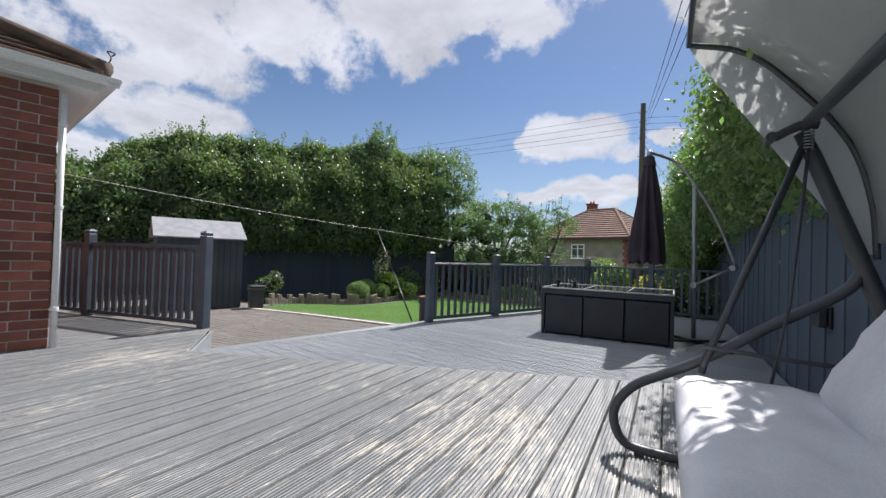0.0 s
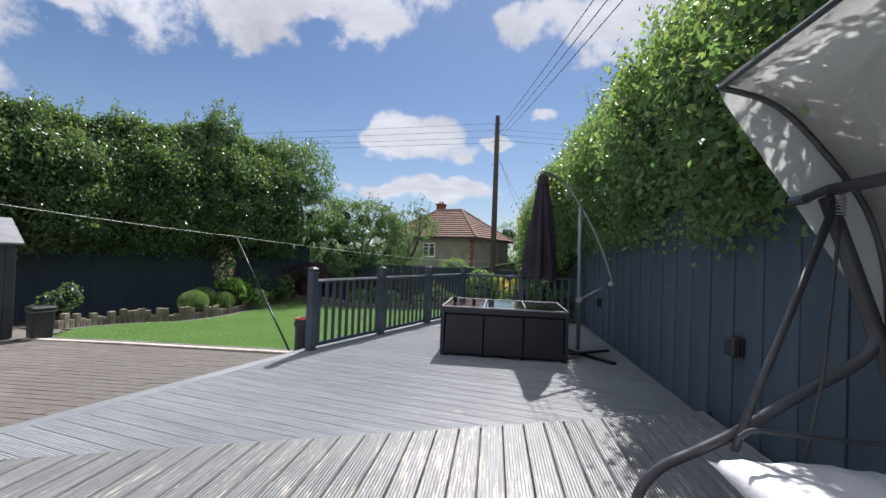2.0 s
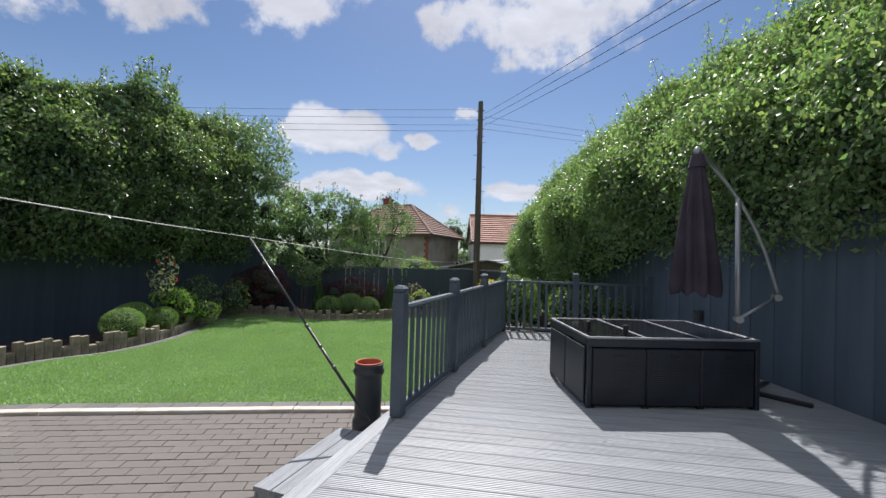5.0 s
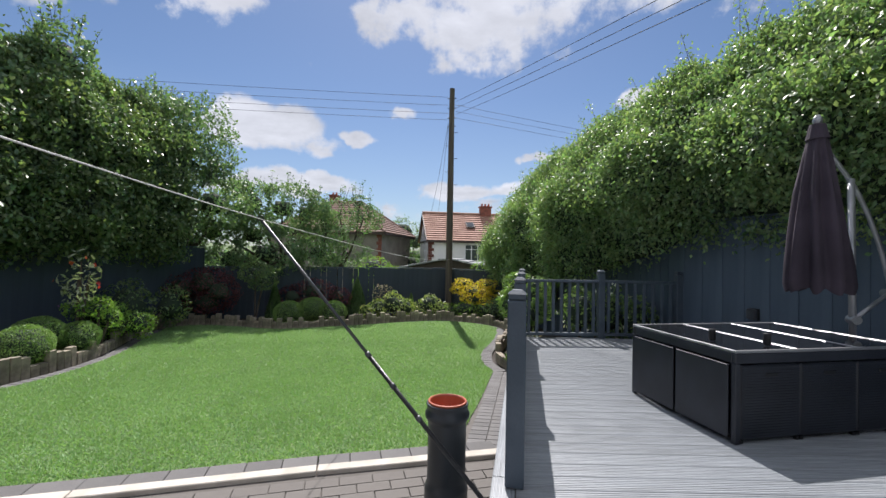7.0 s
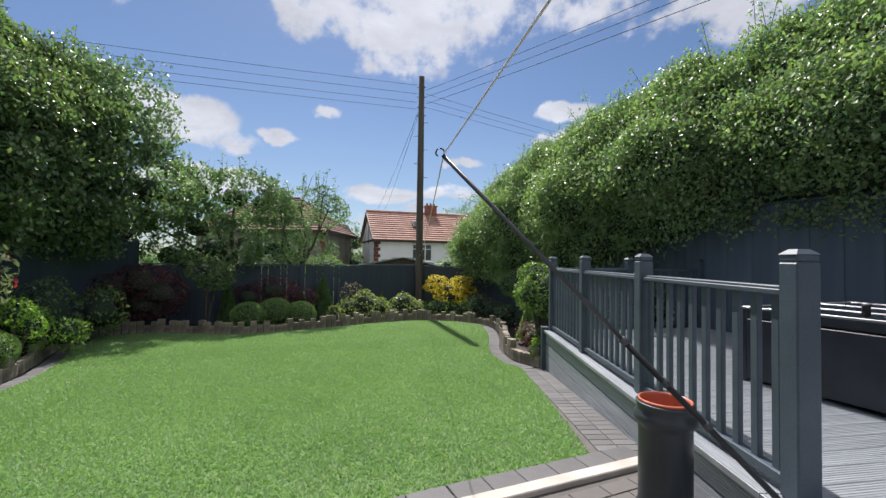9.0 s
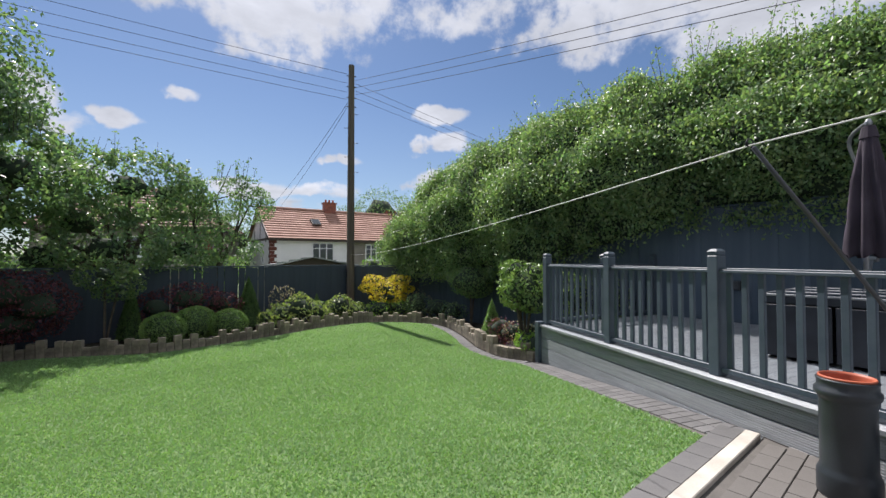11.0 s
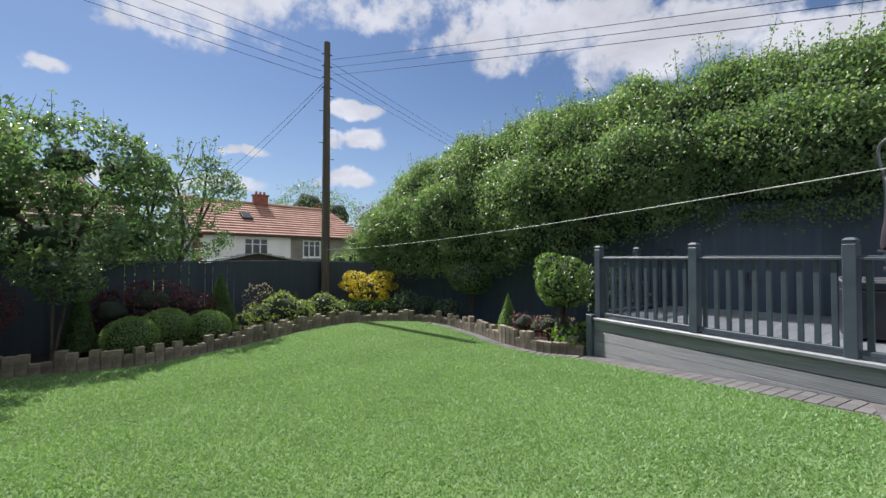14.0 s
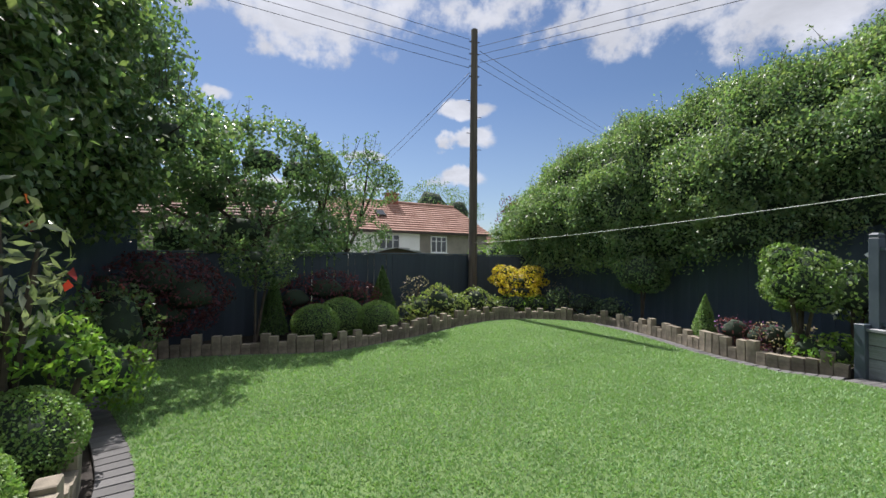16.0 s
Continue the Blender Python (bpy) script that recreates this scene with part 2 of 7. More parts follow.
def deck_material(name, worn, col, col2):
    """Grey stained decking: fine streaks along each board, bare bleached flecks where the stain has worn off."""
    m = surface(name, col, col2, 2.2, 0.44, 0.3, 70, rnd=0.05, streak=(0.35, 1, 1))
    nt = m.node_tree
    N, L = nt.nodes.new, nt.links.new
    b = nt.nodes["Principled BSDF"]
    base = b.inputs["Base Color"].links[0].from_socket
    co, info, geo = N("ShaderNodeTexCoord"), N("ShaderNodeObjectInfo"), N("ShaderNodeNewGeometry")
    shift = N("ShaderNodeVectorMath")
    shift.operation = "MULTIPLY_ADD"
    L(info.outputs["Random"], shift.inputs[0])
    shift.inputs[1].default_value = (40.0, 3.0, 7.0)
    L(co.outputs["Object"], shift.inputs[2])

    def streaks(sx, sy, detail, rough):
        mp, n = N("ShaderNodeMapping"), N("ShaderNodeTexNoise")
        mp.inputs["Scale"].default_value = (sx, sy, 1)
        n.inputs["Scale"].default_value, n.inputs["Detail"].default_value, n.inputs["Roughness"].default_value = 1.0, detail, rough
        L(shift.outputs[0], mp.inputs[0])
        L(mp.outputs[0], n.inputs["Vector"])
        return n.outputs[0]

    def ramp(v, lo, hi):
        r = N("ShaderNodeMapRange")
        r.inputs[1].default_value, r.inputs[2].default_value = lo, hi
        L(v, r.inputs[0])
        return r.outputs[0]

    patch = N("ShaderNodeTexNoise")
    patch.inputs["Scale"].default_value, patch.inputs["Detail"].default_value = 1.1, 4
    L(geo.outputs["Position"], patch.inputs["Vector"])
    add = N("ShaderNodeMath")
    add.operation = "MULTIPLY_ADD"
    L(patch.outputs[0], add.inputs[0])
    add.inputs[1].default_value = 0.55
    L(streaks(6.0, 75.0, 6, 0.7), add.inputs[2])
    grain = N("ShaderNodeMix")
    grain.data_type, grain.blend_type = "RGBA", "MULTIPLY"
    L(ramp(streaks(2.5, 190.0, 3, 0.6), 0.42, 0.62), grain.inputs[0])
    L(base, grain.inputs[6])
    grain.inputs[7].default_value = (0.66, 0.66, 0.65, 1)
    mix = N("ShaderNodeMix")
    mix.data_type = "RGBA"
    L(ramp(add.outputs[0], worn, worn + 0.10), mix.inputs[0])
    L(grain.outputs[2], mix.inputs[6])
    mix.inputs[7].default_value = (0.56, 0.53, 0.475, 1)
    L(mix.outputs[2], b.inputs["Base Color"])
    return m


def brick_material():
    return surface("brick_red", (0.15, 0.056, 0.043), (0.26, 0.088, 0.062), 6, 0.85, 0.6, 90, rnd=0.38)


M_DECK_UP = deck_material("deck_stain_worn", 0.84, (0.235, 0.25, 0.26), (0.33, 0.345, 0.355))
M_DECK_LOW = deck_material("deck_stain", 1.0, (0.25, 0.275, 0.30), (0.33, 0.355, 0.38))
M_RAIL = surface("rail_paint_slate", (0.050, 0.072, 0.096), (0.072, 0.096, 0.124), 5, 0.5, 0.25, 90, rnd=0.08)
M_FENCE = surface("fence_stain_dark", (0.054, 0.081, 0.112), (0.078, 0.110, 0.146), 1.6, 0.7, 0.4, 60, rnd=0.07, streak=(4, 4, 0.5))
# same fence stain darkened: shade on the far fences put into the colour
M_FENCE_SHADED = surface("fence_stain_shaded", (0.034, 0.050, 0.072), (0.050, 0.070, 0.096), 1.6, 0.7, 0.4, 60, rnd=0.10, streak=(4, 4, 0.5))
M_SHED = surface("shed_paint_grey", (0.040, 0.050, 0.062), (0.060, 0.072, 0.086), 2.0, 0.65, 0.3, 60, rnd=0.08)
M_FELT = surface("shed_felt", (0.24, 0.25, 0.27), (0.32, 0.33, 0.35), 5, 0.9, 0.6, 120)
M_BRICK = brick_material()
M_MORTAR = surface("mortar", (0.46, 0.42, 0.38), (0.56, 0.52, 0.47), 8, 0.95, 0.5, 120)
M_WHITE = surface("white_upvc", (0.74, 0.75, 0.76), (0.80, 0.81, 0.82), 3, 0.35, 0.05, 60)
M_ROOFTILE = surface("roof_tile_brown", (0.10, 0.07, 0.055), (0.17, 0.12, 0.09), 6, 0.9, 0.5, 80, rnd=0.15)
M_BLOCK = surface("block_paving", (0.125, 0.116, 0.107), (0.165, 0.154, 0.142), 3.0, 0.9, 0.5, 120, rnd=0.04)
M_BLOCK_I = surface("block_paving_far", (0.125, 0.116, 0.107), (0.165, 0.154, 0.142), 3.0, 0.9, 0.5, 120, rnd=0.04, island=True)
M_BLOCK_DK = surface("block_border_charcoal", (0.12, 0.118, 0.118), (0.18, 0.175, 0.17), 3.0, 0.9, 0.6, 120, rnd=0.16)
M_SAND = surface("joint_sand", (0.095, 0.088, 0.08), (0.13, 0.12, 0.11), 8, 0.95, 0.5, 150)
M_KERB = surface("concrete_edging", (0.42, 0.39, 0.34), (0.58, 0.54, 0.48), 5, 0.9, 0.5, 120, rnd=0.08)
M_SOIL = surface("soil", (0.025, 0.020, 0.016), (0.06, 0.05, 0.04), 9, 0.95, 0.9, 60)
M_GROUND = surface("field_grass", (0.06, 0.10, 0.035), (0.12, 0.17, 0.06), 0.4, 0.95, 0.3, 20)
M_LAWNBASE = surface("lawn_backing", (0.085, 0.15, 0.045), (0.12, 0.20, 0.06), 2.5, 0.9, 0.8, 220)
M_GRASS = leafy("artificial_grass", (0.185, 0.312, 0.130), (0.270, 0.410, 0.205), 0.5, 0.3, 0.02)
M_LOG = surface("weathered_sleeper", (0.17, 0.148, 0.115), (0.31, 0.27, 0.21), 4, 0.9, 0.6, 60, rnd=0.25, streak=(3, 3, 0.6))
M_RATTAN = surface("rattan_black", (0.013, 0.016, 0.024), (0.024, 0.029, 0.040), 5, 0.45, 0.4, 160)
M_BLACKFRAME = surface("black_metal", (0.016, 0.017, 0.020), (0.03, 0.031, 0.034), 5, 0.4, 0.1, 120, metal=0.3)
M_STEEL = surface("brushed_grey_metal", (0.30, 0.31, 0.33), (0.40, 0.41, 0.43), 5, 0.38, 0.1, 120, metal=0.6)
M_SWING = surface("swing_frame_grey", (0.055, 0.060, 0.068), (0.085, 0.09, 0.10), 5, 0.4, 0.1, 120, metal=0.3)
M_PARASOL = surface("parasol_plum", (0.030, 0.022, 0.034), (0.055, 0.042, 0.060), 4, 0.85, 0.4, 200)
M_PLASTIC = surface("black_plastic", (0.020, 0.026, 0.032), (0.035, 0.042, 0.050), 4, 0.42, 0.1, 120)
M_TERRA = surface("orange_plastic", (0.36, 0.085, 0.045), (0.46, 0.12, 0.06), 4, 0.5, 0.1, 120)
M_CUSHION = surface("white_cushion", (0.66, 0.67, 0.70), (0.78, 0.79, 0.82), 4, 0.9, 0.4, 180)
M_POLEWOOD = surface("pole_wood", (0.075, 0.062, 0.052), (0.14, 0.12, 0.10), 3, 0.9, 0.5, 50, streak=(6, 6, 0.3))
M_CABLE = surface("cable_black", (0.02, 0.02, 0.022), (0.035, 0.035, 0.04), 3, 0.6, 0.0, 50)
M_LINE = surface("washing_line_white", (0.62, 0.62, 0.60), (0.75, 0.75, 0.73), 3, 0.6, 0.1, 50)
M_RENDER_W = surface("render_white", (0.76, 0.76, 0.75), (0.84, 0.84, 0.83), 1.2, 0.9, 0.4, 40)
M_RENDER_G = surface("render_grey", (0.20, 0.18, 0.155), (0.29, 0.265, 0.23), 1.2, 0.9, 0.5, 40)
M_TILE_RED = surface("roof_tile_red", (0.34, 0.185, 0.14), (0.46, 0.28, 0.22), 1.5, 0.85, 0.4, 30, rnd=0.12)
M_TILE_DK = surface("roof_tile_plain", (0.15, 0.088, 0.068), (0.22, 0.13, 0.10), 1.5, 0.85, 0.4, 30, rnd=0.12)
M_TIMBER = surface("dark_trim", (0.035, 0.022, 0.018), (0.06, 0.04, 0.03), 3, 0.6, 0.2, 50)
M_BARK = surface("bark", (0.05, 0.04, 0.032), (0.11, 0.09, 0.07), 8, 0.95, 0.9, 50)
M_ASPHALT = surface("grey_roof_felt", (0.22, 0.23, 0.24), (0.32, 0.33, 0.34), 3, 0.9, 0.3, 60)
# dark green of the added cores that stand for shade inside foliage
M_SHADE_CORE = surface("foliage_shade_fill", (0.024, 0.040, 0.026), (0.04, 0.062, 0.038), 3, 0.95, 0.6, 20)
M_HEDGE = leafy("hedge_leaf", (0.095, 0.162, 0.090), (0.28, 0.375, 0.185), 0.38, 0.42)
M_HEDGE_L = leafy("laurel_leaf", (0.072, 0.122, 0.068), (0.205, 0.28, 0.13), 0.34, 0.38)
M_TREELEAF = leafy("tree_leaf", (0.088, 0.150, 0.098), (0.225, 0.32, 0.175), 0.40, 0.38)
M_BOX = leafy("box_leaf", (0.14, 0.25, 0.08), (0.27, 0.39, 0.14), 0.5, 0.3, 0.02)
M_BAY = leafy("bay_leaf", (0.095, 0.165, 0.055), (0.28, 0.40, 0.15), 0.38, 0.3, 0.02)
M_DKCONE = leafy("conifer_leaf", (0.06, 0.12, 0.04), (0.12, 0.20, 0.065), 0.6, 0.2, 0.02)
M_ACER = leafy("purple_leaf", (0.09, 0.034, 0.052), (0.19, 0.06, 0.088), 0.5, 0.35, 0.02)
M_GOLD = leafy("golden_leaf", (0.42, 0.36, 0.03), (0.72, 0.52, 0.09), 0.5, 0.4, 0.02)
M_LIME = leafy("bright_green_leaf", (0.13, 0.25, 0.045), (0.27, 0.42, 0.10), 0.5, 0.35, 0.02)
M_VARIEG = leafy("variegated_leaf", (0.12, 0.19, 0.05), (0.40, 0.44, 0.20), 0.45, 0.3, 0.03)
M_LAURELNEAR = leafy("glossy_leaf", (0.14, 0.18, 0.11), (0.42, 0.45, 0.34), 0.25, 0.25, 0.02)
M_REDTIP = leafy("red_leaf", (0.30, 0.045, 0.03), (0.48, 0.09, 0.05), 0.4, 0.4, 0.02)
M_PALE = leafy("pale_flower_leaf", (0.30, 0.25, 0.20), (0.55, 0.46, 0.36), 0.6, 0.3, 0.03)
M_FLOWER_W = leafy("white_flower", (0.70, 0.70, 0.66), (0.82, 0.82, 0.78), 0.6, 0.3, 0.01)
M_FLOWER_P = leafy("purple_flower", (0.28, 0.10, 0.38), (0.42, 0.18, 0.5), 0.6, 0.3, 0.02)


def glass_material(name, tint, rough):
    m = bpy.data.materials.new(name)
    m.use_nodes = True
    b = m.node_tree.nodes["Principled BSDF"]
    b.inputs["Base Color"].default_value = (*tint, 1)
    b.inputs["Roughness"].default_value = rough
    b.inputs["Specular IOR Level"].default_value = 0.7
    n = m.node_tree.nodes.new("ShaderNodeTexNoise")
    n.inputs["Scale"].default_value = 2.0
    r = m.node_tree.nodes.new("ShaderNodeMapRange")
    r.inputs[3].default_value, r.inputs[4].default_value = rough, rough + 0.05
    m.node_tree.links.new(n.outputs[0], r.inputs[0])
    m.node_tree.links.new(r.outputs[0], b.inputs["Roughness"])
    return m


M_GLASS = glass_material("window_glass", (0.03, 0.04, 0.05), 0.05)
M_TABLEGLASS = glass_material("black_table_glass", (0.012, 0.013, 0.016), 0.04)


def canopy_material():
    m = surface("canopy_cloth", (0.68, 0.69, 0.69), (0.76, 0.77, 0.77), 2, 0.9, 0.3, 150)
    nt = m.node_tree
    b, out = nt.nodes["Principled BSDF"], nt.nodes["Material Output"]
    tr, ms = nt.nodes.new("ShaderNodeBsdfTranslucent"), nt.nodes.new("ShaderNodeMixShader")
    tr.inputs[0].default_value = (0.80, 0.81, 0.80, 1)
    ms.inputs[0].default_value = 0.45
    nt.links.new(b.outputs[0], ms.inputs[1]), nt.links.new(tr.outputs[0], ms.inputs[2])
    nt.links.new(ms.outputs[0], out.inputs[0])
    return m


M_CANOPY = canopy_material()

# ---- mesh helpers ----
CUBE = ((0, 3, 2, 1), (4, 5, 6, 7), (0, 1, 5, 4), (1, 2, 6, 5), (2, 3, 7, 6), (3, 0, 4, 7))


def link(name, me, material, parent=None, label="", kind="", smooth=False):
    ob = new(name, me)
    if material is not None and not me.materials:
        me.materials.append(material)
    if parent is not None:
        ob.parent = parent
    if smooth:
        me.shade_smooth()
    return tagged(ob, label=label, kind=kind)


def part(name, bm, material, parent=None, label="", kind="", smooth=False):
    """Links a bmesh as one mesh object."""
    me = bpy.data.meshes.new(name)
    bm.to_mesh(me)
    bm.free()
    return link(name, me, material, parent, label, kind, smooth)


def thing(name, at, label, category, group="", rz=0.0):
    e = new(name)
    e.empty_display_size = 0.2
    e.matrix_basis = pose(*at, 0, 0, rz)
    return tagged(e, label=label, category=category, group=group)


def pydata(name, verts, faces):
    me = bpy.data.meshes.new(name)
    me.from_pydata([tuple(v) for v in verts], [], faces)
    me.update()
    return me


def add_box(bm, x0, x1, y0, y1, z0, z1, m=None, bevel=0.0):
    """A box with chamfered edges."""
    vs = [bm.verts.new((x, y, z)) for z in (z0, z1) for x, y in ((x0, y0), (x1, y0), (x1, y1), (x0, y1))]
    fs = [bm.faces.new([vs[i] for i in f]) for f in CUBE]
    if bevel:
        r = bmesh.ops.bevel(bm, geom=list({e for f in fs for e in f.edges}), offset=bevel, segments=1, affect="EDGES", clamp_overlap=True)
        vs = list({v for f in r["faces"] for v in f.verts} | {v for v in vs if v.is_valid})
    if m is not None:
        for v in vs:
            v.co = m @ v.co
    return vs


def box(name, x0, x1, y0, y1, z0, z1, material, parent=None, bevel=0.004, m=None, label="", kind=""):
    bm = bmesh.new()
    add_box(bm, x0, x1, y0, y1, z0, z1, m, bevel)
    return part(name, bm, material, parent, label, kind)


def add_tube(bm, pts, radii, seg=10, cap=True):
    """A tube through points, with a radius at each."""
    pts = [Vector(p) for p in pts]
    if not hasattr(radii, "__len__"):
        radii = [radii] * len(pts)
    rings, side = [], None
    for i, p in enumerate(pts):
        d = (pts[min(i + 1, len(pts) - 1)] - pts[max(i - 1, 0)]).normalized()
        if side is None:
            side = d.orthogonal().normalized()
        side = (side - d * side.dot(d)).normalized()
        up = d.cross(side)
        rings.append([bm.verts.new(p + (side * math.cos(a) + up * math.sin(a)) * radii[i]) for a in np.linspace(0, 2 * math.pi, seg, endpoint=False)])
    for a, b in zip(rings, rings[1:]):
        for k in range(seg):
            bm.faces.new((a[k], a[(k + 1) % seg], b[(k + 1) % seg], b[k]))
    if cap:
        bm.faces.new(rings[0][::-1]), bm.faces.new(rings[-1])


def tube(name, pts, radii, material, parent=None, seg=10, label="", kind=""):
    bm = bmesh.new()
    add_tube(bm, pts, radii, seg)
    return part(name, bm, material, parent, label, kind, smooth=True)


def smooth_path(pts, n=6):
    """Catmull-Rom points through pts."""
    p = [Vector(q) for q in pts]
    p = [p[0] * 2 - p[1], *p, p[-1] * 2 - p[-2]]
    out = []
    for i in range(1, len(p) - 2):
        for k in range(n):
            t = k / n
            out.append(0.5 * (2 * p[i] + (p[i + 1] - p[i - 1]) * t + (2 * p[i - 1] - 5 * p[i] + 4 * p[i + 1] - p[i + 2]) * t * t
                              + (3 * p[i] - 3 * p[i + 1] + p[i + 2] - p[i - 1]) * t ** 3))
    return out + [p[-2]]


def lathe(name, prof, material, parent=None, seg=24, at=(0, 0, 0), label=""):
    bm = bmesh.new()
    rings = [[bm.verts.new((at[0] + r * math.cos(a), at[1] + r * math.sin(a), at[2] + z)) for a in np.linspace(0, 2 * math.pi, seg, endpoint=False)] for r, z in prof]
    for a, b in zip(rings, rings[1:]):
        for k in range(seg):
            bm.faces.new((a[k], a[(k + 1) % seg], b[(k + 1) % seg], b[k]))
    bm.faces.new(rings[0][::-1]), bm.faces.new(rings[-1])
    bmesh.ops.recalc_face_normals(bm, faces=bm.faces)
    return part(name, bm, material, parent, label, smooth=True)


def poly_slab(name, pts, z0, z1, material, parent=None, kind="", label=""):
    bm = bmesh.new()
    n = len(pts)
    lo, hi = [bm.verts.new((*p, z0)) for p in pts], [bm.verts.new((*p, z1)) for p in pts]
    bm.faces.new(hi), bm.faces.new(lo[::-1])
    for i in range(n):
        bm.faces.new((lo[i], lo[(i + 1) % n], hi[(i + 1) % n], hi[i]))
    bmesh.ops.recalc_face_normals(bm, faces=bm.faces)
    return part(name, bm, material, parent, label, kind)


RNG = np.random.default_rng(7)


def leaf_mesh(name, pts, nrm, size, spread=0.8, aspect=0.55, droop=0.3):
    """Folded pointed leaves, one at each point, facing roughly along nrm."""
    pts, nrm = np.asarray(pts, float), np.asarray(nrm, float)
    n = len(pts)
    nn = nrm + RNG.normal(0, spread, (n, 3))
    nn /= np.linalg.norm(nn, axis=1, keepdims=True) + 1e-9
    d = RNG.normal(0, 1, (n, 3))
    d[:, 2] -= droop * 2
    d -= nn * (d * nn).sum(1, keepdims=True)
    d /= np.linalg.norm(d, axis=1, keepdims=True) + 1e-9
    s = np.cross(nn, d)
    ln = (size * RNG.uniform(0.65, 1.3, n))[:, None]
    w = ln * aspect * 0.5
    v = np.empty((n, 4, 3))
    v[:, 0] = pts - d * ln * 0.5
    v[:, 1] = pts + s * w + nn * w * 0.35
    v[:, 2] = pts + d * ln * 0.5
    v[:, 3] = pts - s * w + nn * w * 0.35
    me = bpy.data.meshes.new(name)
    me.vertices.add(n * 4)
    me.vertices.foreach_set("co", v.reshape(-1))
    f = np.arange(n)[:, None] * 4
    tri = np.concatenate([f + [0, 1, 2], f + [0, 2, 3]], 1).reshape(-1)
    me.loops.add(n * 6)
    me.loops.foreach_set("vertex_index", tri.astype(np.int32))
    me.polygons.add(n * 2)
    me.polygons.foreach_set("loop_start", np.arange(0, n * 6, 3, dtype=np.int32))
    me.update(calc_edges=True)
    return me


def lump(p, scale, seed=0.0):
    """A cheap smooth noise on points (n, 3), about -1 to 1."""
    q = p / scale + seed
    return (np.sin(q[:, 0] * 1.7 + 1.3 * np.sin(q[:, 1] * 1.1)) + np.sin(q[:, 1] * 2.1 + 1.7 * np.sin(q[:, 2] * 1.3 + 0.5)) + np.sin(q[:, 2] * 2.3 + 1.1 * np.sin(q[:, 0] * 1.9 + 2.0))) / 3


def unit_sphere(n):
    u = RNG.normal(0, 1, (n, 3))
    return u / np.linalg.norm(u, axis=1, keepdims=True)


def blob_points(blobs, per_area, shell=0.25, rough=0.16, scale=0.35):
    """Points near the skins of several ellipsoids (centre, radii), leaving out those deep inside another."""
    P, Q = [], []
    for c, r in blobs:
        c, r = np.array(c, float), np.array(r, float) * np.ones(3)
        n = int(per_area * 4 * math.pi * (r[0] * r[1] + r[1] * r[2] + r[0] * r[2]) / 3)
        u = unit_sphere(n)
        k = 1 + rough * lump(u * r + c, scale, 3.0) + rough * 0.6 * lump(u * r + c, scale * 0.4, 9.0)
        k *= 1 - shell * RNG.random(n) ** 1.5
        P.append(c + u * r * k[:, None])
        q = u / r
        Q.append(q / np.linalg.norm(q, axis=1, keepdims=True))
    P, Q = np.concatenate(P), np.concatenate(Q)
    keep = np.ones(len(P), bool)
    for c, r in blobs:
        keep &= (((P - np.array(c)) / (np.array(r) * np.ones(3))) ** 2).sum(1) > 0.62
    return P[keep], Q[keep]


# lumpy solids added inside foliage to close it and hold its dark shade
def core_mesh(blobs, shrink=0.72):
    bm = bmesh.new()
    for c, r in blobs:
        r = np.array(r, float) * np.ones(3) * shrink
        s = bmesh.ops.create_icosphere(bm, subdivisions=2, radius=1)
        for v in s["verts"]:
            k = 1 + 0.18 * math.sin(v.co.x * 5 + c[0]) * math.sin(v.co.y * 4 + c[1]) + 0.1 * math.sin(v.co.z * 9)
            v.co = Vector((c[0] + v.co.x * r[0] * k, c[1] + v.co.y * r[1] * k, c[2] + v.co.z * r[2] * k))
    return bm

# ---- plan ----
FENCE_P, FENCE_D = Vector((0.944, 3.145)), Vector((-0.389, 0.921))  # garden fence behind the swing seat
FENCE_N = Vector((0.921, 0.389))


def fence_at(y, off=0.0):
    """The x, y of the right-hand fence where it reaches y, moved off metres outwards."""
    p = FENCE_P + FENCE_D * ((y - FENCE_P.y) / FENCE_D.y) + FENCE_N * off
    return p


DECK_X, DECK_Z, UP_Z = -3.15, 0.53, 0.61
LIP_A, LIP_B, GATE_C, GATE_G = Vector((0.86, 3.49)), Vector((-2.42, 0.30)), Vector((-3.38, 0.62)), Vector((-7.4, -1.95))
EDGE_U = (GATE_G, GATE_C, LIP_B, LIP_A)
HOUSE_X, HOUSE_Y = -3.04, -0.56
LOGPATH = [(-8.62, 2.75), (-8.95, 3.3), (-9.15, 3.9), (-9.22, 4.4), (-9.2, 5.0), (-9.28, 5.7), (-9.5, 6.35), (-9.8, 6.9), (-10.25, 7.6), (-10.7, 8.4),
           (-10.85, 9.2), (-10.4, 9.64), (-9.6, 9.7), (-8.7, 9.62), (-8.3, 9.71), (-7.55, 10.22), (-7.0, 10.67), (-6.4, 11.22), (-5.93, 11.63), (-5.1, 12.0),
           (-4.3, 11.85), (-3.7, 11.4), (-3.4, 10.7), (-3.4, 9.5), (-3.5, 8.5), (-3.47, 7.9), (-3.4, 7.6), (-3.2, 7.1)]
KERB = [(-7.5, 1.95), (-6.2, 2.65), (-5.5, 2.98), (-4.3, 3.56), (-3.17, 4.07)]


def land(x, y):
    """Height of the garden: level paving, then a lawn that falls away from its edging."""
    u = (x + 3.2) * -0.416 + (y - 4.12) * 0.909
    return 0.25 - 0.085 * np.clip(u, 0, 3.2) - 0.015 * np.clip(u - 3.2, 0, 4.6)


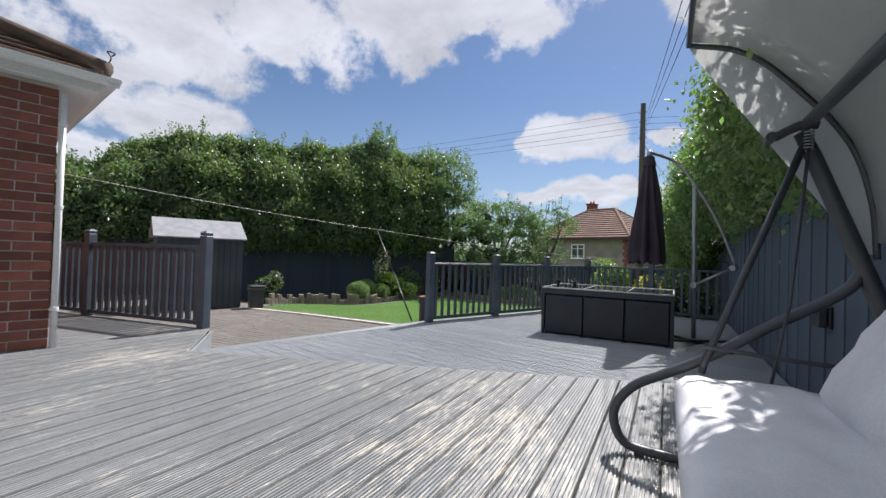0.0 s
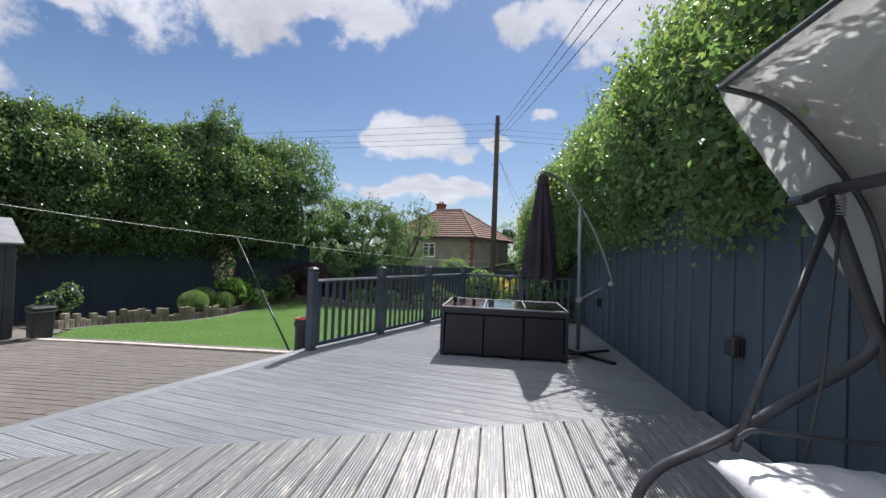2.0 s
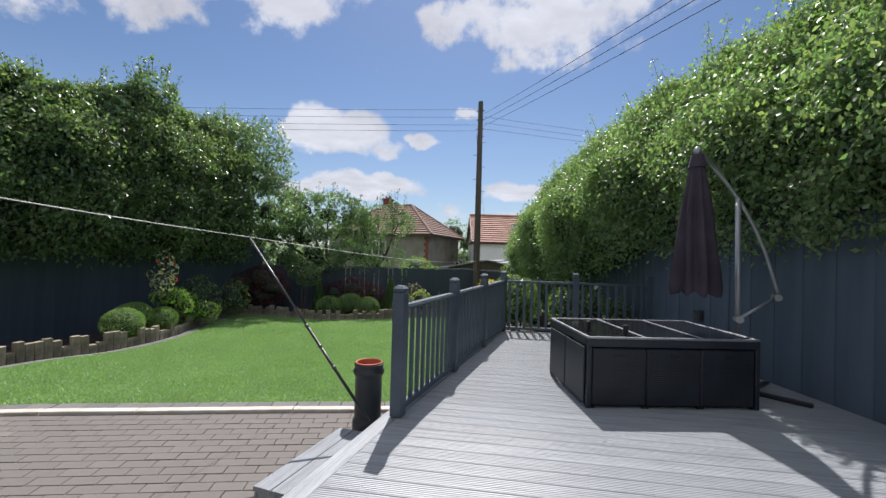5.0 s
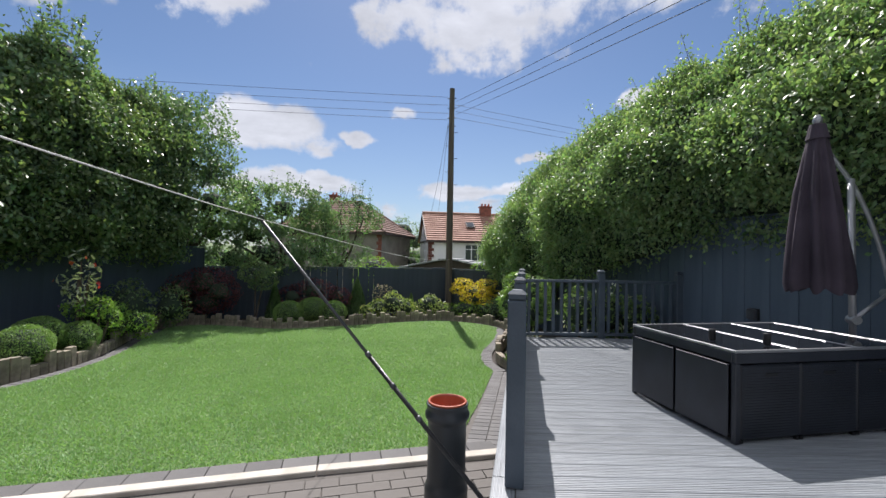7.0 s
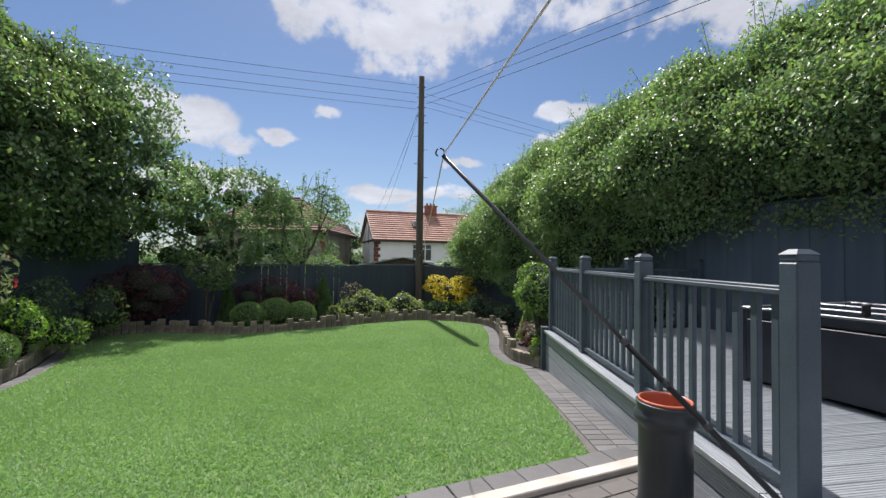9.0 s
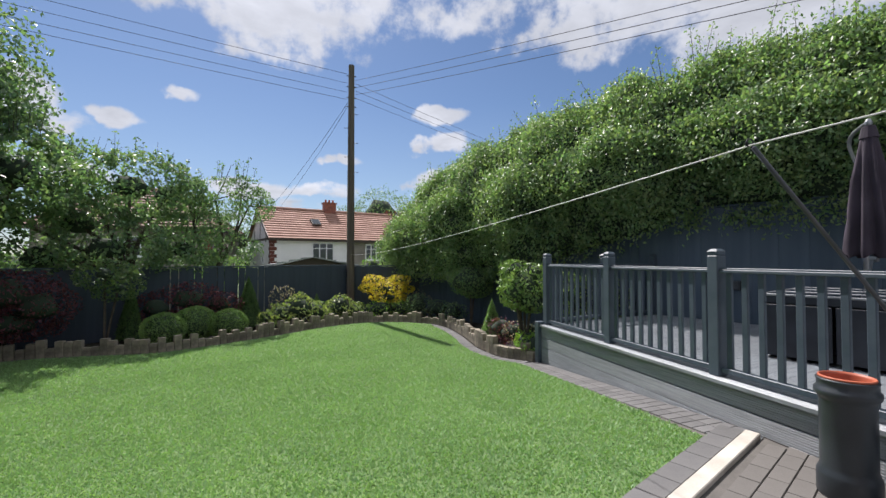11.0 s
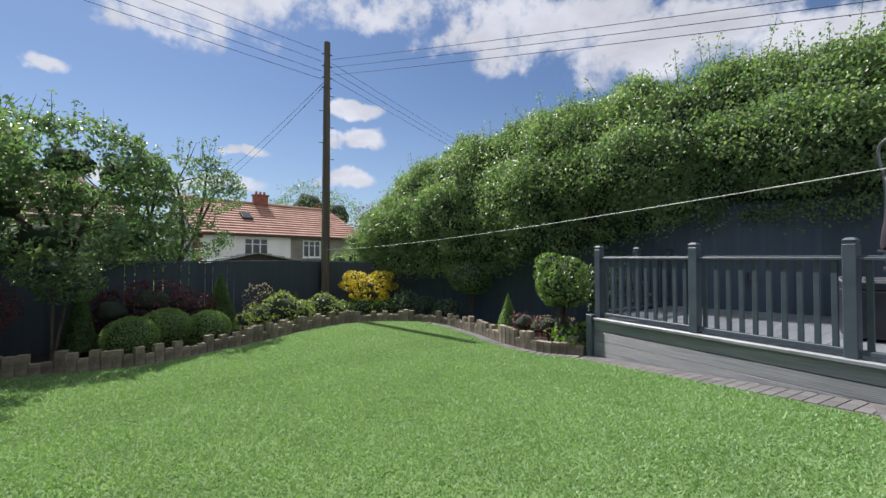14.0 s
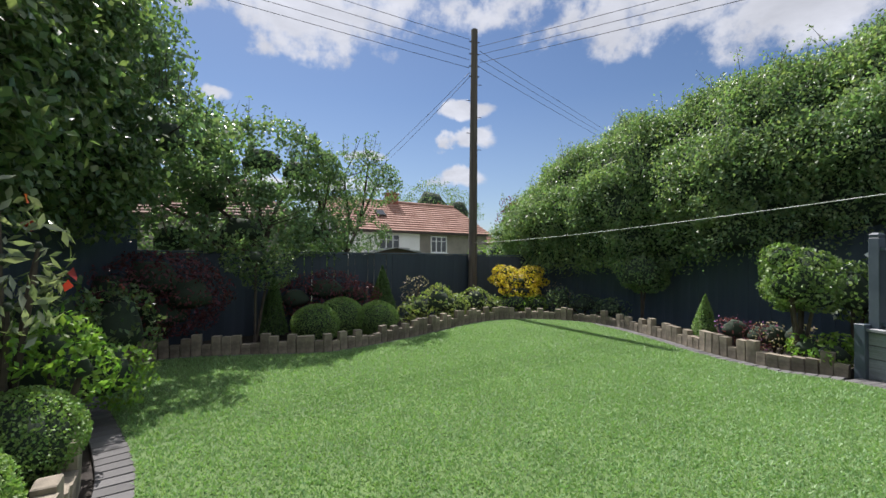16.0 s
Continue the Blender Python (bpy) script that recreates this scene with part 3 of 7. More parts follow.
def land_pose(x, y, dz=0.0):
    """A pose on the garden's surface, tilted with it."""
    e = 0.05
    n = Vector((land(x - e, y) - land(x + e, y), land(x, y - e) - land(x, y + e), 2 * e)).normalized()
    return Matrix.Translation((x, y, float(land(x, y)) + dz)) @ Vector((0, 0, 1)).rotation_difference(n).to_matrix().to_4x4()


def drape(ob):
    """Cuts a flat slab along the slope's creases and lays it on the land."""
    bm = bmesh.new()
    bm.from_mesh(ob.data)
    n = Vector((-0.416, 0.909, 0)).normalized()
    for u in (0.0, 3.2, 7.8):
        c = Vector((-3.2, 4.12, 0)) + n * (u / 0.99968)
        bmesh.ops.bisect_plane(bm, geom=bm.verts[:] + bm.edges[:] + bm.faces[:], plane_co=c, plane_no=n)
    bmesh.ops.triangulate(bm, faces=bm.faces[:])
    for v in bm.verts:
        v.co.z += float(land(v.co.x, v.co.y))
    bm.to_mesh(ob.data)
    bm.free()
    return ob


def polyline(pts, step):
    """Points every step metres along a smooth path, with directions."""
    sm = smooth_path([(*p, 0) for p in pts], 12)
    d = [0.0]
    for a, b in zip(sm, sm[1:]):
        d.append(d[-1] + (b - a).length)
    d, out, t = np.array(d), [], 0.0
    xs, ys = np.array([p.x for p in sm]), np.array([p.y for p in sm])
    for t in np.arange(0, d[-1], step):
        x, y = np.interp(t, d, xs), np.interp(t, d, ys)
        x2, y2 = np.interp(t + 0.02, d, xs), np.interp(t + 0.02, d, ys)
        out.append((Vector((x, y)), Vector((x2 - x, y2 - y)).normalized() if t + 0.02 < d[-1] else out[-1][1]))
    return out


# ---- ground ----


def ground_height(x, y):
    far = max(0.0, y - 15.5, -12.8 - x, math.hypot(x + 3, y - 6) - 16.5)
    h = -0.30 - 2.2 * min(1.0, far / 9) ** 0.8
    r = math.hypot(x, y)
    if r > 140:
        h += (r - 140) * 0.047 * (0.8 + 0.35 * math.sin(math.atan2(y, x) * 5 + 1)) * min(1, 500 / r)
    return h


def build_ground():
    radii = [0, 4, 8, 11, 13, 15, 17, 19, 22, 26, 32, 42, 60, 90, 140, 200, 280, 380, 500, 700, 1100, 2000]
    seg = 72
    verts, faces = [(-3, 6, ground_height(-3, 6))], []
    for r in radii[1:]:
        for k in range(seg):
            a = 2 * math.pi * k / seg
            x, y = -3 + r * math.cos(a), 6 + r * math.sin(a)
            verts.append((x, y, ground_height(x, y)))
    for k in range(seg):
        faces.append((0, 1 + k, 1 + (k + 1) % seg))
    for i in range(len(radii) - 2):
        for k in range(seg):
            a, b = 1 + i * seg, 1 + (i + 1) * seg
            faces.append((a + k, b + k, b + (k + 1) % seg, a + (k + 1) % seg))
    link("ground", pydata("ground", verts, faces), M_GROUND, kind="structure", smooth=True)


build_ground()
drape(poly_slab("soil_bed", [(-11.05, -3.0), (-3.2, -3.0), (-3.2, 6.9), (0.0, 7.5), (-3.3, 13.5), (-5.3, 13.7), (-11.1, 10.4)], -0.10, -0.03, M_SOIL, kind="structure"))

cx = Vector((-6.5, 6.8))
edge_pts = []
for i, (p, d) in enumerate(polyline(LOGPATH, 0.1)):
    n = Vector((-d.y, d.x))
    if (cx - p).dot(n) < 0:
        n = -n
    off = 0.24 if (p.y < 8.6 and p.x < -8.5) else (0.24 if p.x > -4.3 and p.y < 11 else 0.12)
    edge_pts.append(p + n * off)
edge_pts = [p for p in edge_pts if p.y > 2.6]
LAWN = [(p.x, p.y) for p in edge_pts[::3]] + [(-3.45, 7.0), (-3.47, 5.5), (-3.52, 4.16), (-4.3, 3.83), (-5.5, 3.25), (-6.2, 2.92), (-7.42, 2.24)]
drape(poly_slab("lawn", LAWN, -0.05, 0.008, M_LAWNBASE, kind="structure"))


def inside(px, py, poly):
    x, y = np.array([p[0] for p in poly]), np.array([p[1] for p in poly])
    r = np.zeros(len(px), bool)
    j = len(poly) - 1
    for i in range(len(poly)):
        hit = ((y[i] > py) != (y[j] > py)) & (px < (x[j] - x[i]) * (py - y[i]) / (y[j] - y[i] + 1e-12) + x[i])
        r ^= hit
        j = i
    return r


def grass():
    n = 620000
    px, py = RNG.uniform(-10.9, -3.3, n), RNG.uniform(2.1, 12.0, n)
    near = RNG.random(n) < np.clip(1.25 - np.hypot(px + 6.5, py - 3.5) / 9.5, 0.35, 1)
    k = inside(px, py, LAWN) & near
    px, py = px[k], py[k]
    n = len(px)
    h, w = RNG.uniform(0.014, 0.034, n), RNG.uniform(0.004, 0.008, n)
    a, b = RNG.uniform(0, 2 * np.pi, n), RNG.uniform(0, 2 * np.pi, n)
    lean = RNG.uniform(0.2, 1.1, n) * h
    v = np.empty((n, 3, 3))
    v[:, 0] = np.stack([px - np.cos(a) * w, py - np.sin(a) * w, np.full(n, 0.006)], 1)
    v[:, 1] = np.stack([px + np.cos(a) * w, py + np.sin(a) * w, np.full(n, 0.006)], 1)
    v[:, 2] = np.stack([px + np.cos(b) * lean, py + np.sin(b) * lean, h], 1)
    v[:, :, 2] += land(px, py)[:, None]
    me = bpy.data.meshes.new("grass")
    me.vertices.add(n * 3)
    me.vertices.foreach_set("co", v.reshape(-1))
    me.loops.add(n * 3)
    me.loops.foreach_set("vertex_index", np.arange(n * 3, dtype=np.int32))
    me.polygons.add(n)
    me.polygons.foreach_set("loop_start", np.arange(0, n * 3, 3, dtype=np.int32))
    me.update(calc_edges=True)
    tagged(link("grass", me, M_GRASS), "bright green artificial grass blades on the lawn", "grass", kind="stuff")


grass()

# ---- decking ----


def grooved(width, n=8, depth=0.0055, edge=0.008):
    """Heights across a grooved board: pairs of offset and drop."""
    prof, p = [(0.0, -edge), (0.003, 0.0)], width / n
    for k in range(n):
        a = k * p + p * 0.32
        if k:
            prof.append((k * p + p * 0.0 + 0.001, 0.0))
        prof += [(a, 0.0), (a + p * 0.12, -depth), (a + p * 0.38, -depth), (a + p * 0.5, 0.0)]
    return prof + [(width - 0.003, 0.0), (width, -edge)]


def board(name, origin, rz, lo, hi, z, width, material, parent, thick=0.028, tip=0.0):
    """One grooved board; lo and hi give where it starts and ends along itself for an offset across it."""
    prof = grooved(width, 8, 0.0019, 0.0022) if material is M_DECK_LOW else grooved(width, 8, 0.0065, 0.010)
    verts, faces = [], []
    for off, drop in prof:
        a, b = lo(off), hi(off)
        if b - a < 0.02:
            b = a + 0.02
        verts += [(a, off, drop), (b, off, drop)]
    n = len(prof)
    for i in range(n - 1):
        faces.append((2 * i, 2 * i + 1, 2 * i + 3, 2 * i + 2))
    k = len(verts)
    for off in (0.0, width):
        a, b = lo(off), max(hi(off), lo(off) + 0.02)
        verts += [(a, off, -thick), (b, off, -thick)]
    faces += [(k, k + 1, 1, 0), (2 * n - 2, 2 * n - 1, k + 3, k + 2), tuple([k] + [2 * i for i in range(n)] + [k + 2]), tuple([k + 3] + [2 * i + 1 for i in range(n)][::-1] + [k + 1])]
    ob = link(name, pydata(name, verts, faces), material, parent)
    ob.matrix_basis = pose(origin[0], origin[1], z, 0, 0, rz) @ pose(0, 0, 0, tip, 0, 0)
    return ob


def cross_line(p, d, a, b):
    """How far along p + t d the line a-b is met, and where between a and b."""
    e = b - a
    den = d.x * e.y - d.y * e.x
    if abs(den) < 1e-9:
        return None, None
    w = a - p
    return (w.x * e.y - w.y * e.x) / den, (w.x * d.y - w.y * d.x) / den


def build_decks():
    up = tagged(new("deck_upper"), "grey stained grooved decking, worn bare in patches", "decking", kind="structure")
    ang = math.degrees(math.atan2(0.921, -0.389))
    d, n = Vector((-0.389, 0.921)), Vector((-0.921, -0.389))
    o = n * -0.021
    pitch, width = 0.1326, 0.1262

    def far_end(q):
        best = None
        for k, (a, b) in enumerate(zip(EDGE_U, EDGE_U[1:])):
            t, s = cross_line(q, d, a, b)
            if t is not None and -1e-6 <= s <= (1 + 1e-6 if k < 2 else 1.3):
                best = t if best is None else max(best, t)
        return best

    for i in range(-15, 54):
        base = o + n * (i * pitch)

        def hi(off, base=base):
            t = far_end(base + n * off)
            return 0.0 if t is None else t

        def lo(off, base=base):
            q = base + n * off
            t = (HOUSE_Y - 0.9 - q.y) / d.y
            if (q + d * t).x < HOUSE_X - 0.01:
                return t
            return (-3.6 - q.y) / d.y

        if hi(0) - lo(0) < 0.05:
            continue
        board("board", base, ang, lo, hi, UP_Z, width, M_DECK_UP, up)
    lowd = tagged(new("deck_lower"), "grey stained grooved decking, smooth and even", "decking", kind="structure")
    e = Vector((0.982, 0.190)).normalized()
    nn = Vector((-e.y, e.x))
    angl = math.degrees(math.atan2(e.y, e.x))
    top = Vector((DECK_X, 7.02))
    pitch, width = 0.127, 0.1262
    i = 0
    while True:
        base = top - nn * ((i + 1) * pitch)
        i += 1
        if base.y < -0.2:
            break

        def lo(off, base=base):
            q = base + nn * off
            return (DECK_X + 0.09 - q.x) / e.x

        def hi(off, base=base):
            q = base + nn * off
            t1, _ = cross_line(q, e, FENCE_P - FENCE_N * 0.03, FENCE_P - FENCE_N * 0.03 + FENCE_D)
            t2, _ = cross_line(q, e, LIP_B + Vector((0.03, -0.03)), LIP_A + Vector((0.03, -0.03)))
            return min(t1, t2) if t2 > 0 else t1

        if hi(0) - lo(0) > 0.05:
            board("board", base, angl, lo, hi, DECK_Z - 0.031 * max(0.0, 3.25 - base.y), width, M_DECK_LOW, lowd, tip=1.776 if base.y < 3.25 else 0.0)
    # edging board along the open side
    board("edge_board", (DECK_X + 0.085, 3.25), 90, lambda o_: 0.0, lambda o_: 3.77, DECK_Z + 0.003, 0.115, M_DECK_LOW, lowd)
    sunk = board("edge_board", (DECK_X + 0.085, 0.42), 90, lambda o_: 0.0, lambda o_: 2.825, 0, 0.115, M_DECK_LOW, lowd)
    sunk.matrix_basis = pose(DECK_X + 0.085, 0.42, DECK_Z + 0.003 - 0.0877, 1.776, 0, 0) @ pose(0, 0, 0, 0, 0, 90)
    # dark space and joists below
    fa, fb = fence_at(-3.4, -0.04), fence_at(3.42, -0.04)
    poly_slab("deck_base_upper", [tuple(fa), tuple(fb), tuple(LIP_B + Vector((-0.02, -0.04))), tuple(GATE_C + Vector((0.03, -0.05))), tuple(GATE_G), (-7.4, -3.4)], 0.10, UP_Z - 0.035, M_TIMBER, kind="structure")
    fc, fd = fence_at(2.9, -0.04), fence_at(7.45, -0.04)
    poly_slab("deck_base_lower", [(DECK_X + 0.03, 0.2), (-0.3, 0.2), tuple(fc), tuple(fd), (DECK_X + 0.03, 7.0)], 0.0, DECK_Z - 0.135, M_TIMBER, kind="structure")
    fas = tagged(new("deck_fascia"), "grey grooved boards closing the side of the decking", "decking", kind="structure")

    def fascia(p, q, ztop, rows, depth=0.02):
        v = q - p
        rz = math.degrees(math.atan2(v.y, v.x))
        for r in range(rows):
            z1 = ztop - r * 0.13
            ob = board("fascia_board", (0, 0), 0, lambda o_: 0.0, lambda o_: v.length, 0, 0.122, M_DECK_LOW, fas, 0.02)
            # stood on edge, grooves outwards
            ob.matrix_basis = pose(p.x, p.y, max(z1 - 0.126, 0.004), 0, 0, rz) @ pose(0, 0, 0, 90, 0, 0)

    fascia(Vector((DECK_X - 0.002, 7.0)), Vector((DECK_X - 0.002, 3.25)), DECK_Z - 0.03, 4)
    fascia(Vector((DECK_X - 0.002, 3.248)), Vector((DECK_X - 0.002, 0.66)), DECK_Z - 0.12, 3)
    board_dir = (LIP_A - LIP_B).normalized()
    fascia(LIP_B + Vector((-0.03, 0.03)), GATE_C + Vector((-0.01, 0.03)), UP_Z - 0.03, 4)
    fascia(GATE_C + Vector((-0.03, 0.02)), GATE_G + Vector((-0.03, 0.03)), UP_Z - 0.03, 4)
    # low grooved step beside the open side
    side = thing("deck_step", (0, 0, 0), "low step of grey grooved boards beside the decking", "step")
    for k in range(3):
        board("tread", (DECK_X - 0.015 - k * 0.123, 2.3), 90, lambda o_: 0.0, lambda o_: 0.86, 0.385, 0.118, M_DECK_LOW, side)
    box("riser", DECK_X - 0.372, DECK_X - 0.352, 2.3, 3.15, 0.25, 0.356, M_DECK_LOW, side)
    box("riser", DECK_X - 0.350, DECK_X - 0.03, 3.13, 3.15, 0.25, 0.356, M_DECK_LOW, side)
    box("riser", DECK_X - 0.350, DECK_X - 0.03, 2.3, 2.32, 0.25, 0.356, M_DECK_LOW, side)
    # nosing along the step
    v = LIP_A - LIP_B
    ob = box("step_nosing", 0, v.length, 0.0, 0.022, DECK_Z - 0.09, UP_Z - 0.012, M_RAIL, fas, 0.003)
    ob.matrix_basis = pose(LIP_B.x, LIP_B.y, 0, 0, 0, math.degrees(math.atan2(v.y, v.x)))
    box("corner_post", DECK_X - 0.05, DECK_X + 0.045, 6.99, 7.085, 0.0, DECK_Z + 0.04, M_RAIL, fas, 0.005)


build_decks()

# ---- railings ----


def rail_post(name, x, y, z0, z1, parent, rz=0.0, w=0.09):
    bm = bmesh.new()
    h = w / 2
    add_box(bm, -h, h, -h, h, z0, z1 - 0.05, None, 0.006)
    add_box(bm, -h + 0.003, h - 0.003, -h + 0.003, h - 0.003, z1 - 0.046, z1 - 0.018, None, 0.004)
    vs = [bm.verts.new(v) for v in ((-h, -h, z1 - 0.02), (h, -h, z1 - 0.02), (h, h, z1 - 0.02), (-h, h, z1 - 0.02), (-h * .5, -h * .5, z1), (h * .5, -h * .5, z1), (h * .5, h * .5, z1), (-h * .5, h * .5, z1))]
    for f in CUBE:
        bm.faces.new([vs[i] for i in f])
    for v in bm.verts:
        v.co = pose(x, y, 0, 0, 0, rz) @ v.co
    return part(name, bm, M_RAIL, parent)


def rail_bay(a, b, z, top, parent, step=0.118, w=0.042):
    """A bay of railing between two posts: grooved handrail, bottom rail, flat balusters."""
    a, b = Vector(a), Vector(b)
    v = b - a
    L, rz = v.length, math.degrees(math.atan2(v.y, v.x))
    m = pose(a.x, a.y, 0, 0, 0, rz)
    g = 0.046
    bm = bmesh.new()
    add_box(bm, g, L - g, -0.033, 0.033, top - 0.036, top - 0.012, m, 0.004)
    add_box(bm, g, L - g, -0.026, -0.004, top - 0.013, top, m, 0.003)
    add_box(bm, g, L - g, 0.004, 0.026, top - 0.013, top, m, 0.003)
    part("handrail", bm, M_RAIL, parent)
    bm = bmesh.new()
    add_box(bm, g, L - g, -0.026, 0.026, z + 0.035, z + 0.075, m, 0.004)
    part("bottom_rail", bm, M_RAIL, parent)
    n = max(1, round((L - 2 * g) / step))
    me = None
    for k in range(n):
        x = g + (k + 0.5) * (L - 2 * g) / n
        if me is None:
            bm = bmesh.new()
            add_box(bm, -w / 2, w / 2, -0.012, 0.012, 0.0, top - z - 0.105, None, 0.003)
            ob = part("baluster", bm, M_RAIL, parent)
            me = ob.data
        else:
            ob = new("baluster", me)
            ob.parent = parent
        ob.matrix_basis = m @ pose(x, 0, z + 0.072, 0, 0, 0)


def build_railings():
    r = thing("deck_railing", (0, 0, 0), "dark slate painted wooden railing along the edge of the decking", "railing")
    ys = [3.19, 4.46, 5.70, 6.97]
    for y in ys:
        rail_post("post", -3.07, y, DECK_Z + 0.004, 1.478, r)
    for a, b in zip(ys, ys[1:]):
        rail_bay((-3.07, a), (-3.07, b), DECK_Z, 1.335, r)
    pts = [(-3.07, 6.97), (-1.99, 7.24), (-0.93, 7.45)]
    s = thing("deck_railing", (0, 0, 0), "dark slate railing across the end of the decking, beside the fence", "railing")
    for x, y in pts[1:]:
        rail_post("post", x, y, DECK_Z - 0.02, 1.478, s, 14)
    for a, b in zip(pts, pts[1:]):
        rail_bay(a, b, DECK_Z, 1.335, s)
    # the finial post just outside the corner
    g = thing("deck_railing", (0, 0, 0), "dark slate railing of wide flat slats on the upper decking", "railing")
    d = (GATE_G - GATE_C).normalized()
    a = GATE_C + Vector((-0.03, -0.05)) 
    ps = [a + d * t for t in (0.0, 1.75, 3.5)]
    for p in ps:
        rail_post("post", p.x, p.y, UP_Z + 0.002, 1.60, g, 32)
    for p, q in zip(ps, ps[1:]):
        rail_bay(p, q, UP_Z, 1.45, g, 0.108, 0.062)


build_railings()

# ---- fences ----


def board_fence(name, a, b, z0, z1, label, w=0.15, gap=0.004, out=1, stain=None, lap=3.2, slits=False):
    a, b = Vector(a), Vector(b)
    v = b - a
    rz = math.degrees(math.atan2(v.y, v.x))
    root = tagged(new(name), label, "fence", kind="structure")
    n = int(v.length / w)
    me = None
    rr = random.Random(5)
    shapes = []
    for k in range(4):
        bm = bmesh.new()
        add_box(bm, -0.004, w - gap + 0.014, -0.009, 0.009, 0, 1, None, 0.002)
        m_ = bpy.data.meshes.new("fence_board")
        bm.to_mesh(m_)
        bm.free()
        m_.materials.append(stain or M_FENCE)
        shapes.append(m_)
    for k in range(n):
        ob = new("fence_board", shapes[k % 4])
        ob.parent = root
        x = a + v * (k / n)
        h = z1 - z0 + rr.uniform(-0.008, 0.008)
        tilt = lap
        m = pose(x.x, x.y, z0, 0, 0, rz) @ pose(0, rr.uniform(-0.002, 0.002), 0, 0, rr.uniform(-0.1, 0.1), -tilt)
        sx = v.length / n / w * (0.80 if slits and 0.34 < k / n < 0.66 and k % 3 else 1.0)
        ob.matrix_basis = m @ Matrix.Diagonal((sx, 1, h, 1))
    for z in ((z0 + 0.25, z1 - 0.3)):
        box("fence_rail", 0, v.length, 0.014, 0.055, z, z + 0.07, M_FENCE, root, 0.003, pose(a.x, a.y, 0, 0, 0, rz) @ Matrix.Diagonal((1, out, 1, 1)) if out > 0 else pose(b.x, b.y, 0, 0, 0, rz + 180))
    bm = bmesh.new()
    m = pose(a.x, a.y, 0, 0, 0, rz)
    add_box(bm, 0, v.length, -0.018, 0.03, z1 + 0.008, z1 + 0.035, m, 0.003)
    part("fence_cap", bm, M_FENCE, root)
    return root


fa, fb, fc = fence_at(-3.5), fence_at(7.7), fence_at(13.45)
board_fence("fence_right", fb, fa, 0.0, 2.13, "tall dark slate stained board fence behind the decking", 0.30, 0.006, lap=1.6)
board_fence("fence_right_far", fc, fb, -0.28, 1.75, "dark stained board fence behind the planted bed", 0.15, 0.005)
board_fence("fence_back", (-11.15, 10.45), (-5.3, 13.80), -0.28, 1.22, "dark stained board fence behind the clipped box balls", 0.145, 0.005, stain=M_FENCE_SHADED, slits=True)
board_fence("fence_end", (-5.3, 13.80), (fc.x + 0.05, fc.y + 0.03), -0.28, 1.2, "dark stained board fence at the end of the garden", 0.145, 0.006, stain=M_FENCE_SHADED)
board_fence("fence_left", (-11.1, -3.2), (-11.1, 10.4), -0.28, 1.72, "dark stained board fence under the overhanging hedge", 0.15, 0.005, stain=M_FENCE_SHADED)

# ---- the house at the decking ----


def brick_wall(root, origin, rz, length, z0, z1, back=False):
    """Stretcher bond of single bricks in front of a mortar bed, along +x of its own frame."""
    m = pose(origin[0], origin[1], 0, 0, 0, rz)
    shapes = {}
    for w in (0.215, 0.1025):
        bm = bmesh.new()
        add_box(bm, 0, w, -0.008, 0.02, 0, 0.065, None, 0.003)
        me = bpy.data.meshes.new("brick")
        bm.to_mesh(me)
        bm.free()
        me.materials.append(M_BRICK)
        shapes[w] = me
    rows = int((z1 - z0) / 0.075)
    rr = random.Random(3)
    for r in range(rows):
        x = 0.0
        w = 0.1025 if r % 2 else 0.215
        while x < length - 0.05:
            ob = new("brick", shapes[w])
            ob.parent = root
            ob.matrix_basis = m @ pose(length - x - w if back else x, rr.uniform(-0.002, 0.002), z0 + r * 0.075 + 0.005, 0, 0, 0)
            x += w + 0.01
            w = 0.215


HOUSE_POSE = pose(HOUSE_X, HOUSE_Y, 0, 0, 0, 11)


